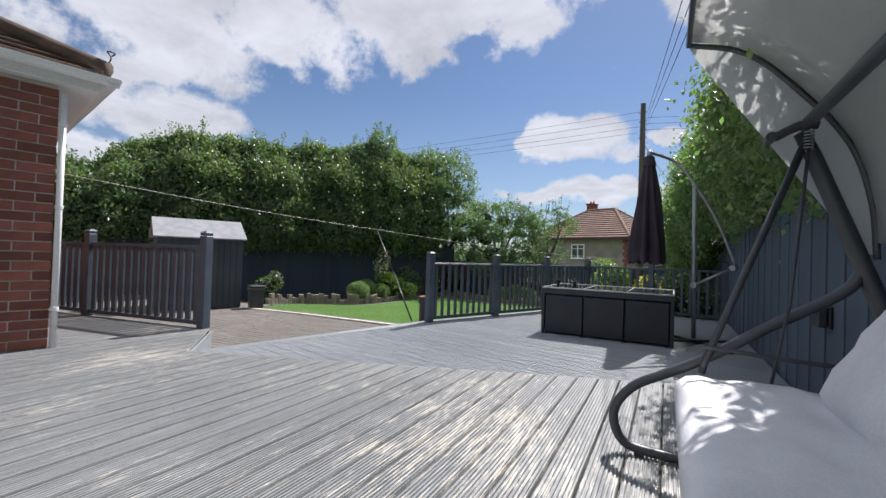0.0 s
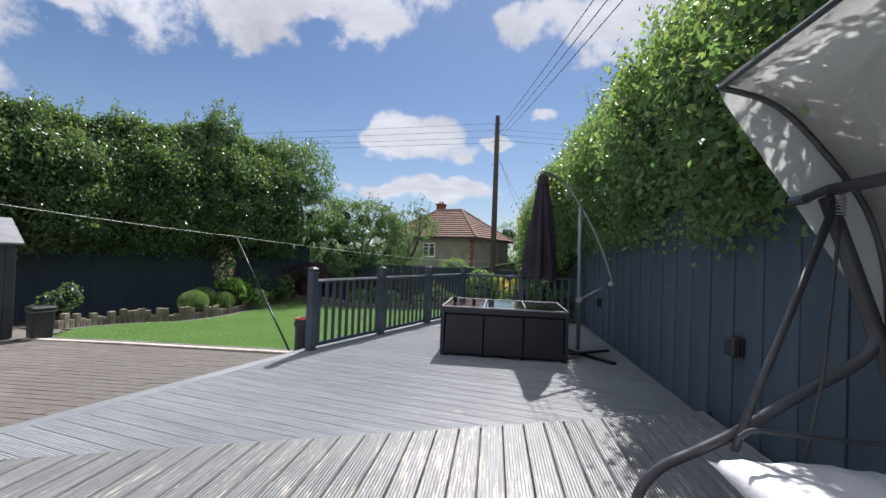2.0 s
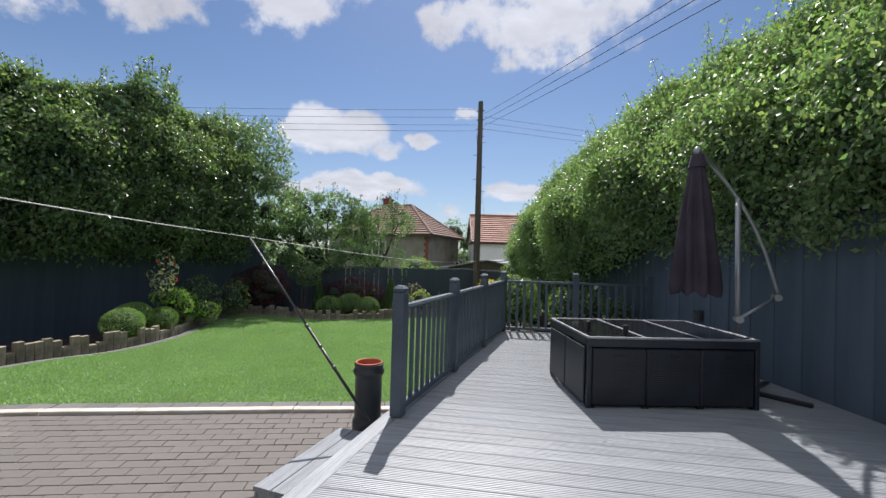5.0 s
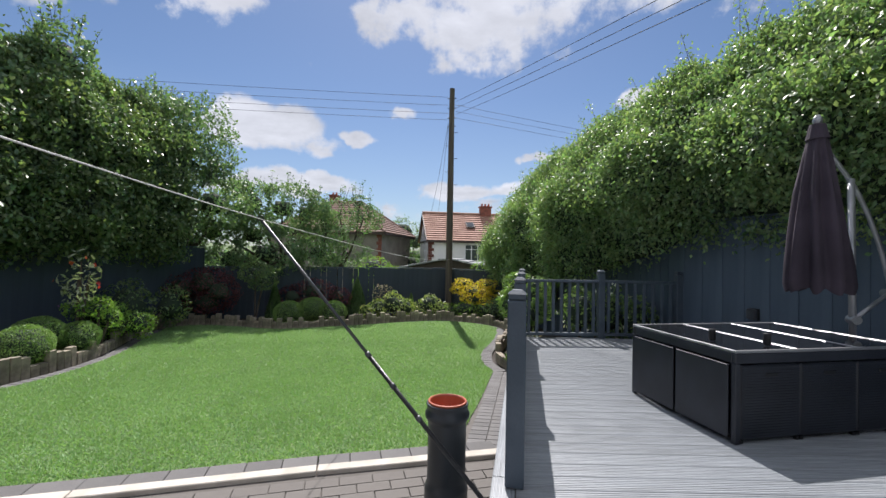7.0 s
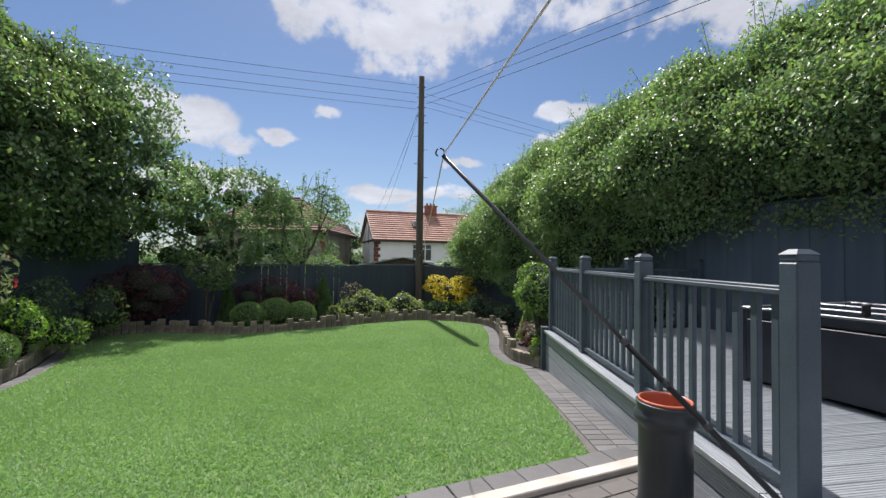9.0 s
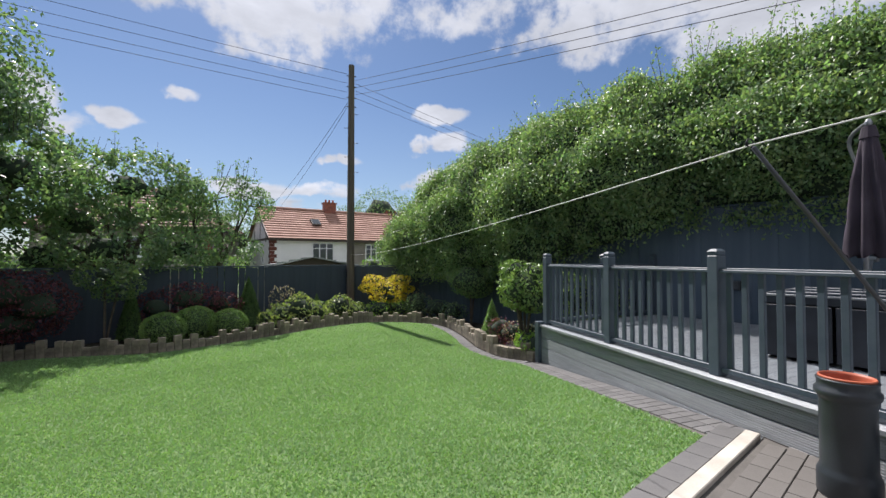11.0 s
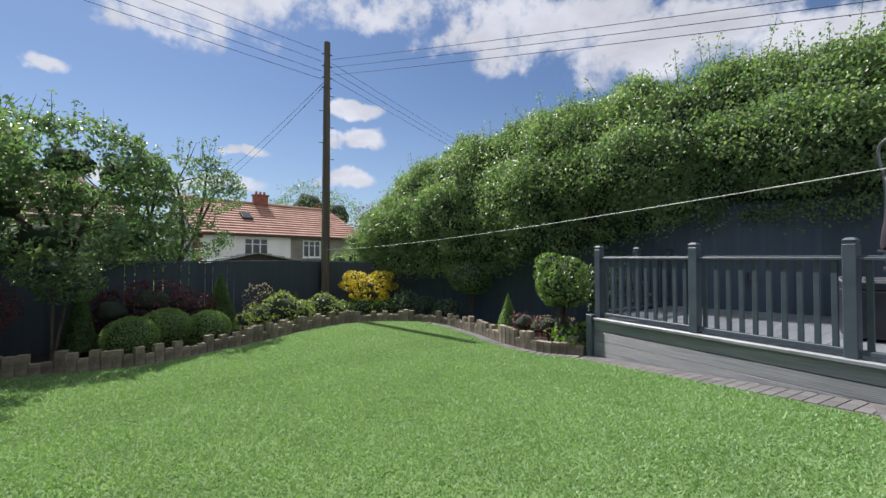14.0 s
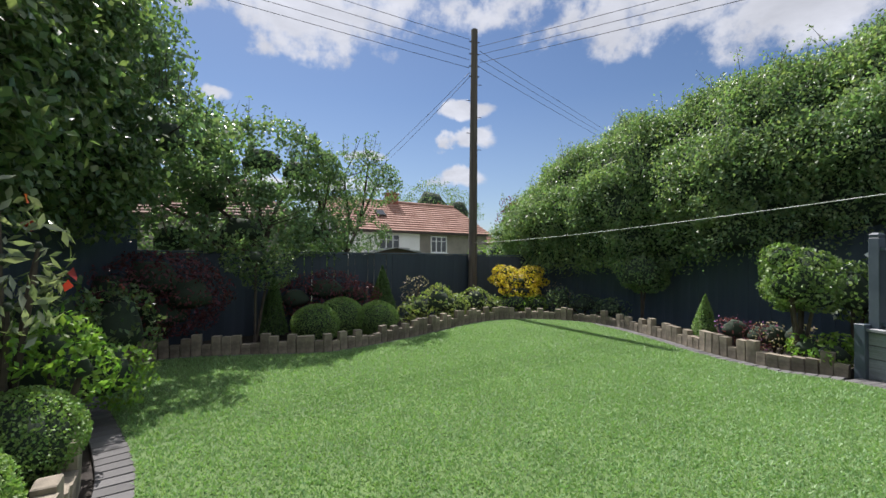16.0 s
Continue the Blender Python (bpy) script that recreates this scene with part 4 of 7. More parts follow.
def build_house():
    w = poly_slab("wall_house", [(0.0, 0.0), (0.0, -3.2), (-6.0, -3.2), (-6.0, 0.0)], 0.0, 2.66, M_MORTAR, kind="structure")
    w.matrix_basis = HOUSE_POSE
    root = tagged(w, "red brick house wall with pale mortar", "wall", kind="structure")
    H = thing("rainwater_downpipe", (0, 0, 0), "white plastic downpipe at the corner of the brick wall", "pipe")
    H.matrix_basis = HOUSE_POSE
    tube("pipe", [(0 + 0.012, 0 + 0.035, UP_Z), (0 + 0.012, 0 + 0.035, 2.60)], 0.022, M_WHITE, H, 12)
    for z in (0.9, 1.7, 2.35):
        bm = bmesh.new()
        add_tube(bm, [(0 + 0.012, 0 + 0.035, z), (0 + 0.012, 0 + 0.035, z + 0.025)], 0.028, 12)
        part("bracket", bm, M_WHITE, H)
    R = thing("house_roof", (0, 0, 0), "low roof edge of brown tiles with white fascia and gutter", "roof")
    ox, oy = 0 + 0.10, 0 + 0.24
    R.matrix_basis = HOUSE_POSE
    box("soffit", -6.0, ox, -3.2, oy, 2.665, 2.68, M_WHITE, R, 0.002)
    box("fascia", ox - 0.018, ox, -3.2, oy, 2.682, 2.79, M_WHITE, R, 0.002)
    box("fascia", -6.0, ox - 0.02, oy - 0.018, oy, 2.682, 2.79, M_WHITE, R, 0.002)

    def gutter(a, b):
        a, b = Vector(a), Vector(b)
        d = (b - a).normalized()
        side = Vector((d.y, -d.x, 0))
        bm = bmesh.new()
        rings = []
        for p in (a, b):
            ring = []
            for r in (0.056, 0.050):
                for t in np.linspace(math.pi, 2 * math.pi, 9) if r > 0.052 else np.linspace(2 * math.pi, math.pi, 9):
                    ring.append(bm.verts.new(p + side * math.cos(t) * r + Vector((0, 0, math.sin(t) * r))))
            rings.append(ring)
        n = len(rings[0])
        for k in range(n):
            bm.faces.new((rings[0][k], rings[0][(k + 1) % n], rings[1][(k + 1) % n], rings[1][k]))
        bm.faces.new(rings[0][::-1]), bm.faces.new(rings[1])
        part("gutter", bm, M_WHITE, R)

    gutter((ox + 0.062, -3.2, 2.775), (ox + 0.062, oy + 0.11, 2.775))
    gutter((ox + 0.11, oy + 0.062, 2.77), (-6.0, oy + 0.062, 2.77))
    # tile courses climbing from both eaves to a hip
    for k in range(16):
        z, s = 2.825 + k * 0.085, k * 0.16
        bm = bmesh.new()
        add_box(bm, ox - s - 0.19, ox - s + 0.03, -3.2, oy - s + 0.03, z - 0.02, z + 0.0, None, 0.004)
        add_box(bm, -6.0, ox - s - 0.192, oy - s - 0.19, oy - s + 0.03, z - 0.02, z + 0.0, None, 0.004)
        part("tile_course", bm, M_ROOFTILE, R)
    tube("ridge_tiles", [(ox + 0.03, oy + 0.03, 2.85), (ox - 2.5, oy - 2.5, 4.2)], 0.07, M_ROOFTILE, R, 10)
    hook = smooth_path([(ox + 0.02, oy + 0.02, 2.87), (ox + 0.05, oy + 0.05, 2.95), (ox + 0.02, oy + 0.03, 3.01), (ox + 0.07, oy + 0.07, 2.99), (ox + 0.05, oy + 0.055, 2.97)], 5)
    tube("hip_iron", hook, 0.006, M_BLACKFRAME, R, 6)
    return root


HOUSE = build_house()


# ---- garden shed and bin ----
def build_shed():
    s = thing("garden_shed", (-7.66, 0.47, 0.25), "small dark grey wooden shed with a pale felted roof", "shed")
    x0, x1, y0, y1 = -1.25, 0.0, 0.0, 1.72
    bm = bmesh.new()
    add_box(bm, x0, x1 - 0.015, y0 + 0.015, y1 - 0.015, 0.0, 1.66)
    # gable ends
    for y in (y0 + 0.015, y1 - 0.03):
        v = [bm.verts.new(p) for p in ((x0, y, 1.66), (x1 - 0.015, y, 1.66), ((x0 + x1) / 2, y, 2.06), (x0, y + 0.015, 1.66), (x1 - 0.015, y + 0.015, 1.66), ((x0 + x1) / 2, y + 0.015, 2.06))]
        for f in ((0, 1, 2), (5, 4, 3), (0, 3, 4, 1), (1, 4, 5, 2), (2, 5, 3, 0)):
            bm.faces.new([v[i] for i in f])
    part("wall", bm, M_SHED, s)
    n = 13
    for k in range(n):
        box("cladding_board", x1 - 0.016, x1 + 0.004, y0 + k * y1 / n + 0.003, y0 + (k + 1) * y1 / n - 0.003, 0.02, 1.68, M_SHED, s, 0.003)
    for k in range(9):
        xa = x0 + k * 1.25 / 9
        box("cladding_board", xa + 0.003, xa + 1.25 / 9 - 0.003, y1 - 0.016, y1 + 0.004, 0.02, 1.66, M_SHED, s, 0.003)
    for sgn in (1, -1):
        bm = bmesh.new()
        c = (x0 + x1) / 2
        ex, ez = (x1 + 0.07, 1.655) if sgn > 0 else (x0 - 0.07, 1.655)
        pr = [(c, 2.10), (ex, ez), (ex, ez - 0.03), (c, 2.07)]
        a = [bm.verts.new((x, y0 - 0.08, z)) for x, z in pr]
        b = [bm.verts.new((x, y1 + 0.08, z)) for x, z in pr]
        for i in range(4):
            bm.faces.new((a[i], a[(i + 1) % 4], b[(i + 1) % 4], b[i]))
        bm.faces.new(a[::-1]), bm.faces.new(b)
        bmesh.ops.recalc_face_normals(bm, faces=bm.faces)
        part("roof", bm, M_FELT, s)
    s.matrix_basis = s.matrix_basis @ Matrix.Scale(0.83, 4)
    b = thing("dustbin", (-7.51, 2.15, 0.245), "black square litter bin with a domed lid beside the shed", "bin")
    bm = bmesh.new()
    add_box(bm, -0.16, 0.16, -0.16, 0.16, 0.0, 0.50, None, 0.02)
    for v in bm.verts:
        if v.co.z < 0.1:
            v.co.x *= 0.88
            v.co.y *= 0.88
    part("body", bm, M_PLASTIC, b)
    box("lid", -0.175, 0.175, -0.175, 0.175, 0.50, 0.56, M_PLASTIC, b, 0.02)
    box("lid_trim", -0.165, 0.165, -0.165, 0.165, 0.472, 0.484, M_STEEL, b, 0.002)
    b.matrix_basis = b.matrix_basis @ Matrix.Scale(0.83, 4)


build_shed()


# ---- furniture on the decking ----
def build_dining_set():
    """Rattan cube set: three chairs pushed in under each long side of a glass-topped table."""
    a = Vector((-1.78, 3.93))
    b = Vector((-0.47, 4.46))
    e = (b - a).normalized()
    rz = math.degrees(math.atan2(e.y, e.x))
    L, W, H = (b - a).length, 0.98, 0.56
    t = thing("cube_table", (a.x, a.y, DECK_Z + 0.001), "black rattan cube table with a pale-edged black glass top", "table", rz=rz)
    for i in range(3):
        x0 = i * L / 3 + 0.01
        box("glass_panel", x0 + 0.008, x0 + L / 3 - 0.008, 0.019, W - 0.019, H - 0.006, H + 0.002, M_TABLEGLASS, t, 0.002)
    bm = bmesh.new()
    for q in ((0, L, 0, 0.018), (0, L, W - 0.018, W), (0, 0.018, 0.019, W - 0.019), (L - 0.018, L, 0.019, W - 0.019), (L / 3, L / 3 + 0.014, 0.019, W - 0.019), (2 * L / 3, 2 * L / 3 + 0.014, 0.019, W - 0.019)):
        add_box(bm, *q, H - 0.012, H + 0.006, None, 0.003)
    part("rim", bm, M_STEEL, t, "silvery grey table rim")
    bm = bmesh.new()
    for q in ((0, L, 0, 0.03), (0, L, W - 0.03, W), (0, 0.03, 0.031, W - 0.031), (L - 0.03, L, 0.031, W - 0.031)):
        add_box(bm, *q, H - 0.075, H - 0.013, None, 0.004)
    part("apron", bm, M_RATTAN, t)
    for x in (0.0, L - 0.035):
        for y in (0.0, W - 0.035):
            box("leg", x, x + 0.035, y, y + 0.035, 0.0, H - 0.074, M_RATTAN, t, 0.004)
    # chairs
    cw = (L - 0.08) / 3 - 0.005

    def chair():
        c = thing("cube_chair", (0, 0, 0), "black woven rattan chair pushed in under the cube table", "chair", "chairs round the cube table")
        bm = bmesh.new()
        add_box(bm, 0, cw, 0.0, 0.04, 0.02, 0.475, None, 0.012)
        part("backrest", bm, M_RATTAN, c)
        bm = bmesh.new()
        add_box(bm, 0.0, 0.03, 0.042, 0.44, 0.02, 0.475, None, 0.008)
        add_box(bm, cw - 0.03, cw, 0.042, 0.44, 0.02, 0.475, None, 0.008)
        part("side_panel", bm, M_RATTAN, c)
        box("seat", 0.032, cw - 0.032, 0.042, 0.43, 0.22, 0.27, M_RATTAN, c, 0.008)
        bm = bmesh.new()
        add_box(bm, cw / 2 - 0.045, cw / 2 + 0.045, -0.008, -0.0005, 0.40, 0.425, None, 0.003)
        part("handle", bm, M_BLACKFRAME, c)
        # weave ribs proud of the back
        bm = bmesh.new()
        for k in range(26):
            z = 0.035 + k * 0.0165
            add_box(bm, 0.008, cw - 0.008, -0.0035, -0.0002, z, z + 0.010)
        part("weave", bm, M_RATTAN, c, kind="stuff")
        for x in (0.002, cw - 0.026):
            box("foot", x, x + 0.024, 0.002, 0.026, 0.0, 0.02, M_BLACKFRAME, c, 0.003)
        return c

    base = chair()
    m0 = pose(a.x, a.y, DECK_Z + 0.001, 0, 0, rz)
    base.matrix_basis = m0 @ pose(0.042, 0.006, 0)
    for i in (1, 2):
        copy_thing(base, m0 @ pose(0.042 + i * (cw + 0.005), 0.006, 0))
    for i in range(3):
        copy_thing(base, m0 @ pose(L - 0.042 - i * (cw + 0.005), W - 0.006, 0, 0, 0, 180))
    # end panels of the set as seen from the lawn
    for s, x in ((0, -0.002), (1, L + 0.002)):
        e_ = box("end_panel", x - 0.012, x + 0.0, 0.045, W / 2 - 0.012, 0.03, 0.475, M_RATTAN, t, 0.004)
        box("end_panel", x - 0.012, x + 0.0, W / 2 + 0.012, W - 0.045, 0.03, 0.475, M_RATTAN, t, 0.004)
    # small items on the table
    p = thing("candle_holder", (0, 0, 0), "small black candle holder on the cube table", "candle holder", "candle holders on the cube table")
    lathe("holder", [(0.018, 0), (0.022, 0.01), (0.02, 0.06), (0.024, 0.075)], M_BLACKFRAME, p, 12)
    p.matrix_basis = m0 @ pose(0.12, 0.30, H + 0.008)
    copy_thing(p, m0 @ pose(0.36, 0.12, H + 0.008))


build_dining_set()


def build_parasol():
    P = Vector((-0.475, 4.99, DECK_Z + 0.001))
    u = thing("cantilever_parasol", P, "closed plum cantilever parasol hanging from a curved grey arm", "parasol")
    A = Vector((-0.89, 4.72, 2.73)) - P
    E_ = Vector((-0.14, 5.13, 1.40)) - P
    tube("pole", [(0, 0, 0.06), (-0.02, 0.0, 1.78)], 0.024, M_STEEL, u, 14)
    arm = smooth_path([A, Vector((-0.22, 0.0, 2.08)), Vector((0.02, 0.03, 1.72)), Vector((0.2, 0.08, 1.35)), E_ + Vector((0.02, 0, 0.02))], 8)
    tube("arm", arm, 0.017, M_STEEL, u, 12)
    tube("strut", [(0.0, 0.0, 0.66), E_], 0.016, M_STEEL, u, 12)
    bm = bmesh.new()
    add_tube(bm, [E_ + Vector((0, -0.05, 0)), E_ + Vector((0, 0.05, 0))], 0.032, 12)
    part("joint", bm, M_STEEL, u)
    bm = bmesh.new()
    add_tube(bm, [Vector((-0.0, -0.04, 0.66)), Vector((0.0, 0.04, 0.66))], 0.035, 12)
    part("crank_box", bm, M_STEEL, u)
    # closed canopy with deep folds
    bm = bmesh.new()
    prof = [(0.0, 0.012), (0.03, 0.035), (0.10, 0.06), (0.24, 0.078), (0.5, 0.108), (0.8, 0.138), (1.05, 0.160), (1.18, 0.168), (1.24, 0.155)]
    seg, rings = 48, []
    for d, r in prof:
        ring = []
        for k in range(seg):
            a = 2 * math.pi * k / seg
            f = 1 + (0.26 * math.sin(a * 8 + 0.6 * math.sin(d * 4)) + 0.08 * math.sin(a * 5 + d * 3)) * min(1, d * 2.4)
            dz = -0.025 * math.sin(a * 8) if d > 1.1 else 0
            ring.append(bm.verts.new((A.x + r * f * math.cos(a), A.y + r * f * math.sin(a), A.z - 0.06 - d + dz)))
        rings.append(ring)
    for p, q in zip(rings, rings[1:]):
        for k in range(seg):
            bm.faces.new((p[k], p[(k + 1) % seg], q[(k + 1) % seg], q[k]))
    bm.faces.new(rings[0][::-1])
    can = part("canopy", bm, M_PARASOL, u, "folded plum fabric", smooth=True)
    bm = bmesh.new()
    add_tube(bm, [(A.x, A.y, A.z - 0.055), (A.x, A.y, A.z - 0.17)], [0.05, 0.075], 16)
    part("vent_cap", bm, M_PARASOL, u)
    lathe("hub", [(0.02, 0), (0.03, 0.02), (0.03, 0.05), (0.015, 0.08)], M_STEEL, u, 14, (A.x, A.y, A.z - 0.06))
    tube("centre_pole", [(A.x, A.y, A.z - 0.1), (A.x, A.y, A.z - 1.26)], 0.014, M_STEEL, u)
    for k in range(8):
        a = 2 * math.pi * k / 8
        tube("rib", [(A.x + 0.03 * math.cos(a), A.y + 0.03 * math.sin(a), A.z - 0.9), (A.x + 0.10 * math.cos(a), A.y + 0.10 * math.sin(a), A.z - 1.255)], 0.006, M_BLACKFRAME, u, 6)
    bm = bmesh.new()
    add_box(bm, -0.42, 0.42, -0.025, 0.025, 0.0, 0.035, pose(0.1, -0.05, 0, 0, 0, -32), 0.005)
    add_box(bm, -0.36, 0.36, -0.025, 0.025, 0.036, 0.062, pose(0.1, -0.05, 0, 0, 0, 55), 0.005)
    part("base_cross", bm, M_BLACKFRAME, u)


build_parasol()


# ---- swing seat ----
SW = Matrix(((0.9206, -0.389, 0, 0.731), (0.3905, 0.921, 0, 1.654), (0, 0, 1, 0), (0, 0, 0, 1)))  # across, along, up


def build_swing():
    s = new("swing_seat")
    s.matrix_basis = SW
    tagged(s, "grey tubular garden swing seat with a white cloth canopy", "swing seat")
    far, near = 0.0, -2.25
    rib = smooth_path([(-0.04, 0, 2.34), (0.17, 0, 2.26), (0.36, 0, 2.05), (0.475, 0, 1.87), (0.53, 0, 1.67), (0.545, 0, 1.47)], 5)
    # canopy: one cloth swept along the seat, closed by end panels
    bm = bmesh.new()
    ys = np.linspace(far, near, 12)
    rows = []
    top = [(-0.04, 0, 2.34)] + [(p.x, 0, p.z) for p in rib[3::3]]
    for y in ys:
        sag = 0.05 * math.sin(math.pi * (y - far) / (near - far))
        rows.append([bm.verts.new((x, y, z - sag * 0.5 + 0.012)) for x, _, z in [(p[0], 0, p[2]) for p in top]])
    for a, b in zip(rows, rows[1:]):
        for k in range(len(a) - 1):
            bm.faces.new((a[k], b[k], b[k + 1], a[k + 1]))
    r = bmesh.ops.solidify(bm, geom=bm.faces[:], thickness=0.004)
    part("canopy", bm, M_CANOPY, s, "white cloth canopy dappled by leaf shade", smooth=True)
    for y in (far + 0.012, near - 0.012):
        bm = bmesh.new()
        pts = [(p.x, y, p.z + 0.012) for p in rib]
        c = [bm.verts.new(p) for p in pts]
        lowp = [bm.verts.new((-0.04 + (0.545 + 0.04) * k / 20, y, 2.33 - (2.33 - 1.44) * (k / 20))) for k in range(1, 20)]
        bm.faces.new(c + lowp[::-1])
        bmesh.ops.solidify(bm, geom=bm.faces[:], thickness=0.003)
        part("end_panel", bm, M_CANOPY, s)
    for y in (far - 0.005, near + 0.02):
        tube("canopy_rib", [(p.x, y, p.z - 0.004) for p in rib], 0.011, M_SWING, s, 8)
    tube("canopy_edge_tube", [(-0.035, far - 0.01, 2.33), (-0.035, near, 2.33)], 0.010, M_SWING, s, 8)
    for y in (far, near):
        bm = bmesh.new()
        add_tube(bm, smooth_path([(0.25, y - 0.02, 1.915), (0.33, y - 0.02, 1.955), (0.38, y - 0.02, 1.95)], 4), 0.016, 8)
        add_tube(bm, [(0.24, y - 0.05, 1.915), (0.24, y + 0.02, 1.915)], 0.018, 8)
        part("bracket", bm, M_SWING, s)
        tube("front_leg", [(0.345, y - 0.03, 1.90), (0.05, y - 0.03, 1.06), (0.035, y - 0.03, 1.0)], 0.0135, M_SWING, s, 10)
        tube("back_leg", [(0.335, y + 0.0, 1.93), (0.37, y, 1.84), (0.56, y, 1.30), (0.83, y, UP_Z + 0.02)], [0.024, 0.026, 0.028, 0.028], M_SWING, s, 12)
        base = smooth_path([(0.51, y, 1.43), (0.485, y, 1.375), (0.42, y, 1.315), (0.25, y, 1.20), (0.06, y, 1.06), (-0.08, y, 0.975), (-0.2, y, 0.905), (-0.27, y, 0.82), (-0.285, y, 0.74), (-0.25, y, 0.66), (-0.17, y, 0.634), (0.05, y, 0.630), (0.45, y, 0.630), (0.83, y, 0.630)], 5)
        tube("base_tube", base, 0.020, M_SWING, s, 12)
        bm = bmesh.new()
        add_box(bm, -0.2, -0.16, y - 0.026, y + 0.026, UP_Z + 0.0005, UP_Z + 0.022, None, 0.004)
        add_box(bm, 0.76, 0.80, y - 0.026, y + 0.026, UP_Z + 0.0005, UP_Z + 0.022, None, 0.004)
        part("foot", bm, M_BLACKFRAME, s)
        # spring the seat hangs from
        sp = [Vector((0.345 + 0.013 * math.cos(t), y - 0.055 + 0.013 * math.sin(t), 1.925 - t * 0.0018)) for t in np.linspace(0, 40, 120)]
        tube("spring", sp, 0.0028, M_STEEL, s, 5)
        tube("hanger", [(0.345, y - 0.055, 1.855), (0.30, y - 0.055, 1.30), (0.24, y - 0.055, 0.93)], 0.006, M_SWING, s, 8)
        arm = smooth_path([(-0.02, y - 0.16, 1.10), (0.02, y - 0.16, 1.125), (0.12, y - 0.15, 1.12), (0.3, y - 0.13, 1.105), (0.5, y - 0.11, 1.10)], 4)
        bm = bmesh.new()
        add_tube(bm, arm, 0.009, 6)
        part("armrest", bm, M_SWING, s)
    tube("top_bar", [(0.345, far, 1.955), (0.345, near, 1.955)], 0.021, M_SWING, s, 12)
    for x, z in ((0.02, 0.90), (0.46, 0.88)):
        tube("seat_rail", [(x, far - 0.06, z), (x, near + 0.06, z)], 0.013, M_SWING, s, 8)
    bm = bmesh.new()
    for k in range(12):
        y = far - 0.1 + (near - far + 0.2) * k / 11
        add_box(bm, 0.02, 0.46, y - 0.012, y + 0.012, 0.885, 0.893, None, 0.002)
    part("seat_slats", bm, M_SWING, s)

    def cushion(name, size, at, label, amp=0.02, seg=14):
        c = new(name)
        tagged(c, label, "cushion")
        bm = bmesh.new()
        nx, ny = seg, seg * 2
        grid = {}
        for side in (1, -1):
            for i in range(nx + 1):
                for j in range(ny + 1):
                    u, v = 2 * i / nx - 1, 2 * j / ny - 1
                    edge = (1 - abs(u) ** 4) ** 0.45 * (1 - abs(v) ** 8) ** 0.45
                    wr = amp * (0.35 * math.sin(u * 6 + v * 15) + 0.3 * math.sin(v * 33 + u * 4) * abs(u) + 0.25 * math.sin(u * 13 - v * 9))
                    h = side * (size[2] * 0.5 * edge + (wr * edge if side > 0 else 0))
                    if i in (0, nx) or j in (0, ny):
                        if side < 0:
                            grid[(side, i, j)] = grid[(1, i, j)]
                            continue
                        h = 0
                    grid[(side, i, j)] = bm.verts.new((u * size[0] / 2, v * size[1] / 2, h))
            for i in range(nx):
                for j in range(ny):
                    q = [grid[(side, i, j)], grid[(side, i + 1, j)], grid[(side, i + 1, j + 1)], grid[(side, i, j + 1)]]
                    bm.faces.new(q if side > 0 else q[::-1])
        part("cover", bm, M_CUSHION, c, smooth=True)
        c.matrix_basis = SW @ at
        return c

    cushion("seat_cushion", (0.56, 2.1, 0.13), pose(0.22, -1.08, 0.962), "white quilted seat cushion lying on the swing seat")
    cushion("back_cushion", (0.42, 2.0, 0.11), pose(0.56, -1.10, 1.17, 0, -68, 0), "white back cushion leaning against the back of the swing seat")
    cushion("scatter_cushion", (0.42, 0.42, 0.15), pose(0.45, -0.50, 1.17, 0, -60, 0), "white square cushion leaning in the corner of the swing seat", 0.01, 10)


build_swing()


# ---- fence lamps, pipe, prop, line ----
def fence_lamp(y, z, label):
    p = fence_at(y, -0.012)
    e = thing("outdoor_socket_box", (p.x, p.y, z), label, "socket box", "boxes on the fence", math.degrees(math.atan2(-0.389, -0.921)))
    box("back_plate", 0.0, 0.02, -0.06, 0.06, -0.065, 0.065, M_BLACKFRAME, e, 0.006)
    box("cover", 0.02, 0.075, -0.055, 0.055, -0.06, 0.06, M_SWING, e, 0.012)


fence_lamp(3.145, 1.14, "dark grey weatherproof socket box on the tall fence")
fence_lamp(6.45, 1.04, "small grey weatherproof socket box on the fence near the end railing")


def build_pipe():
    t = thing("drain_pipe", (-3.45, 3.43, 0.25), "upright black drain pipe, orange inside, standing on the block paving", "pipe")
    lathe("pipe_body", [(0.116, 0.0), (0.121, 0.01), (0.121, 0.10), (0.118, 0.115), (0.110, 0.13), (0.107, 0.15), (0.107, 0.46), (0.112, 0.475), (0.122, 0.487),
                        (0.125, 0.50), (0.124, 0.515), (0.114, 0.525), (0.113, 0.552), (0.117, 0.558), (0.117, 0.566), (0.1085, 0.569), (0.1005, 0.55), (0.1, 0.02)], M_PLASTIC, t, 40)
    lathe("pipe_lining", [(0.099, 0.028), (0.0995, 0.56), (0.108, 0.571), (0.108, 0.578), (0.101, 0.580), (0.097, 0.565), (0.096, 0.03)], M_TERRA, t, 40)


build_pipe()

LINE_HOUSE, LINE_KNOT, LINE_POLE = Vector((-3.60, -0.645, 2.06)), Vector((-4.42, 3.12, 1.812)), Vector((-5.28, 13.45, 1.52))


def sag(a, b, drop, n=24):
    a, b = Vector(a), Vector(b)
    return [a.lerp(b, t) - Vector((0, 0, drop * 4 * t * (1 - t))) for t in np.linspace(0, 1, n)]


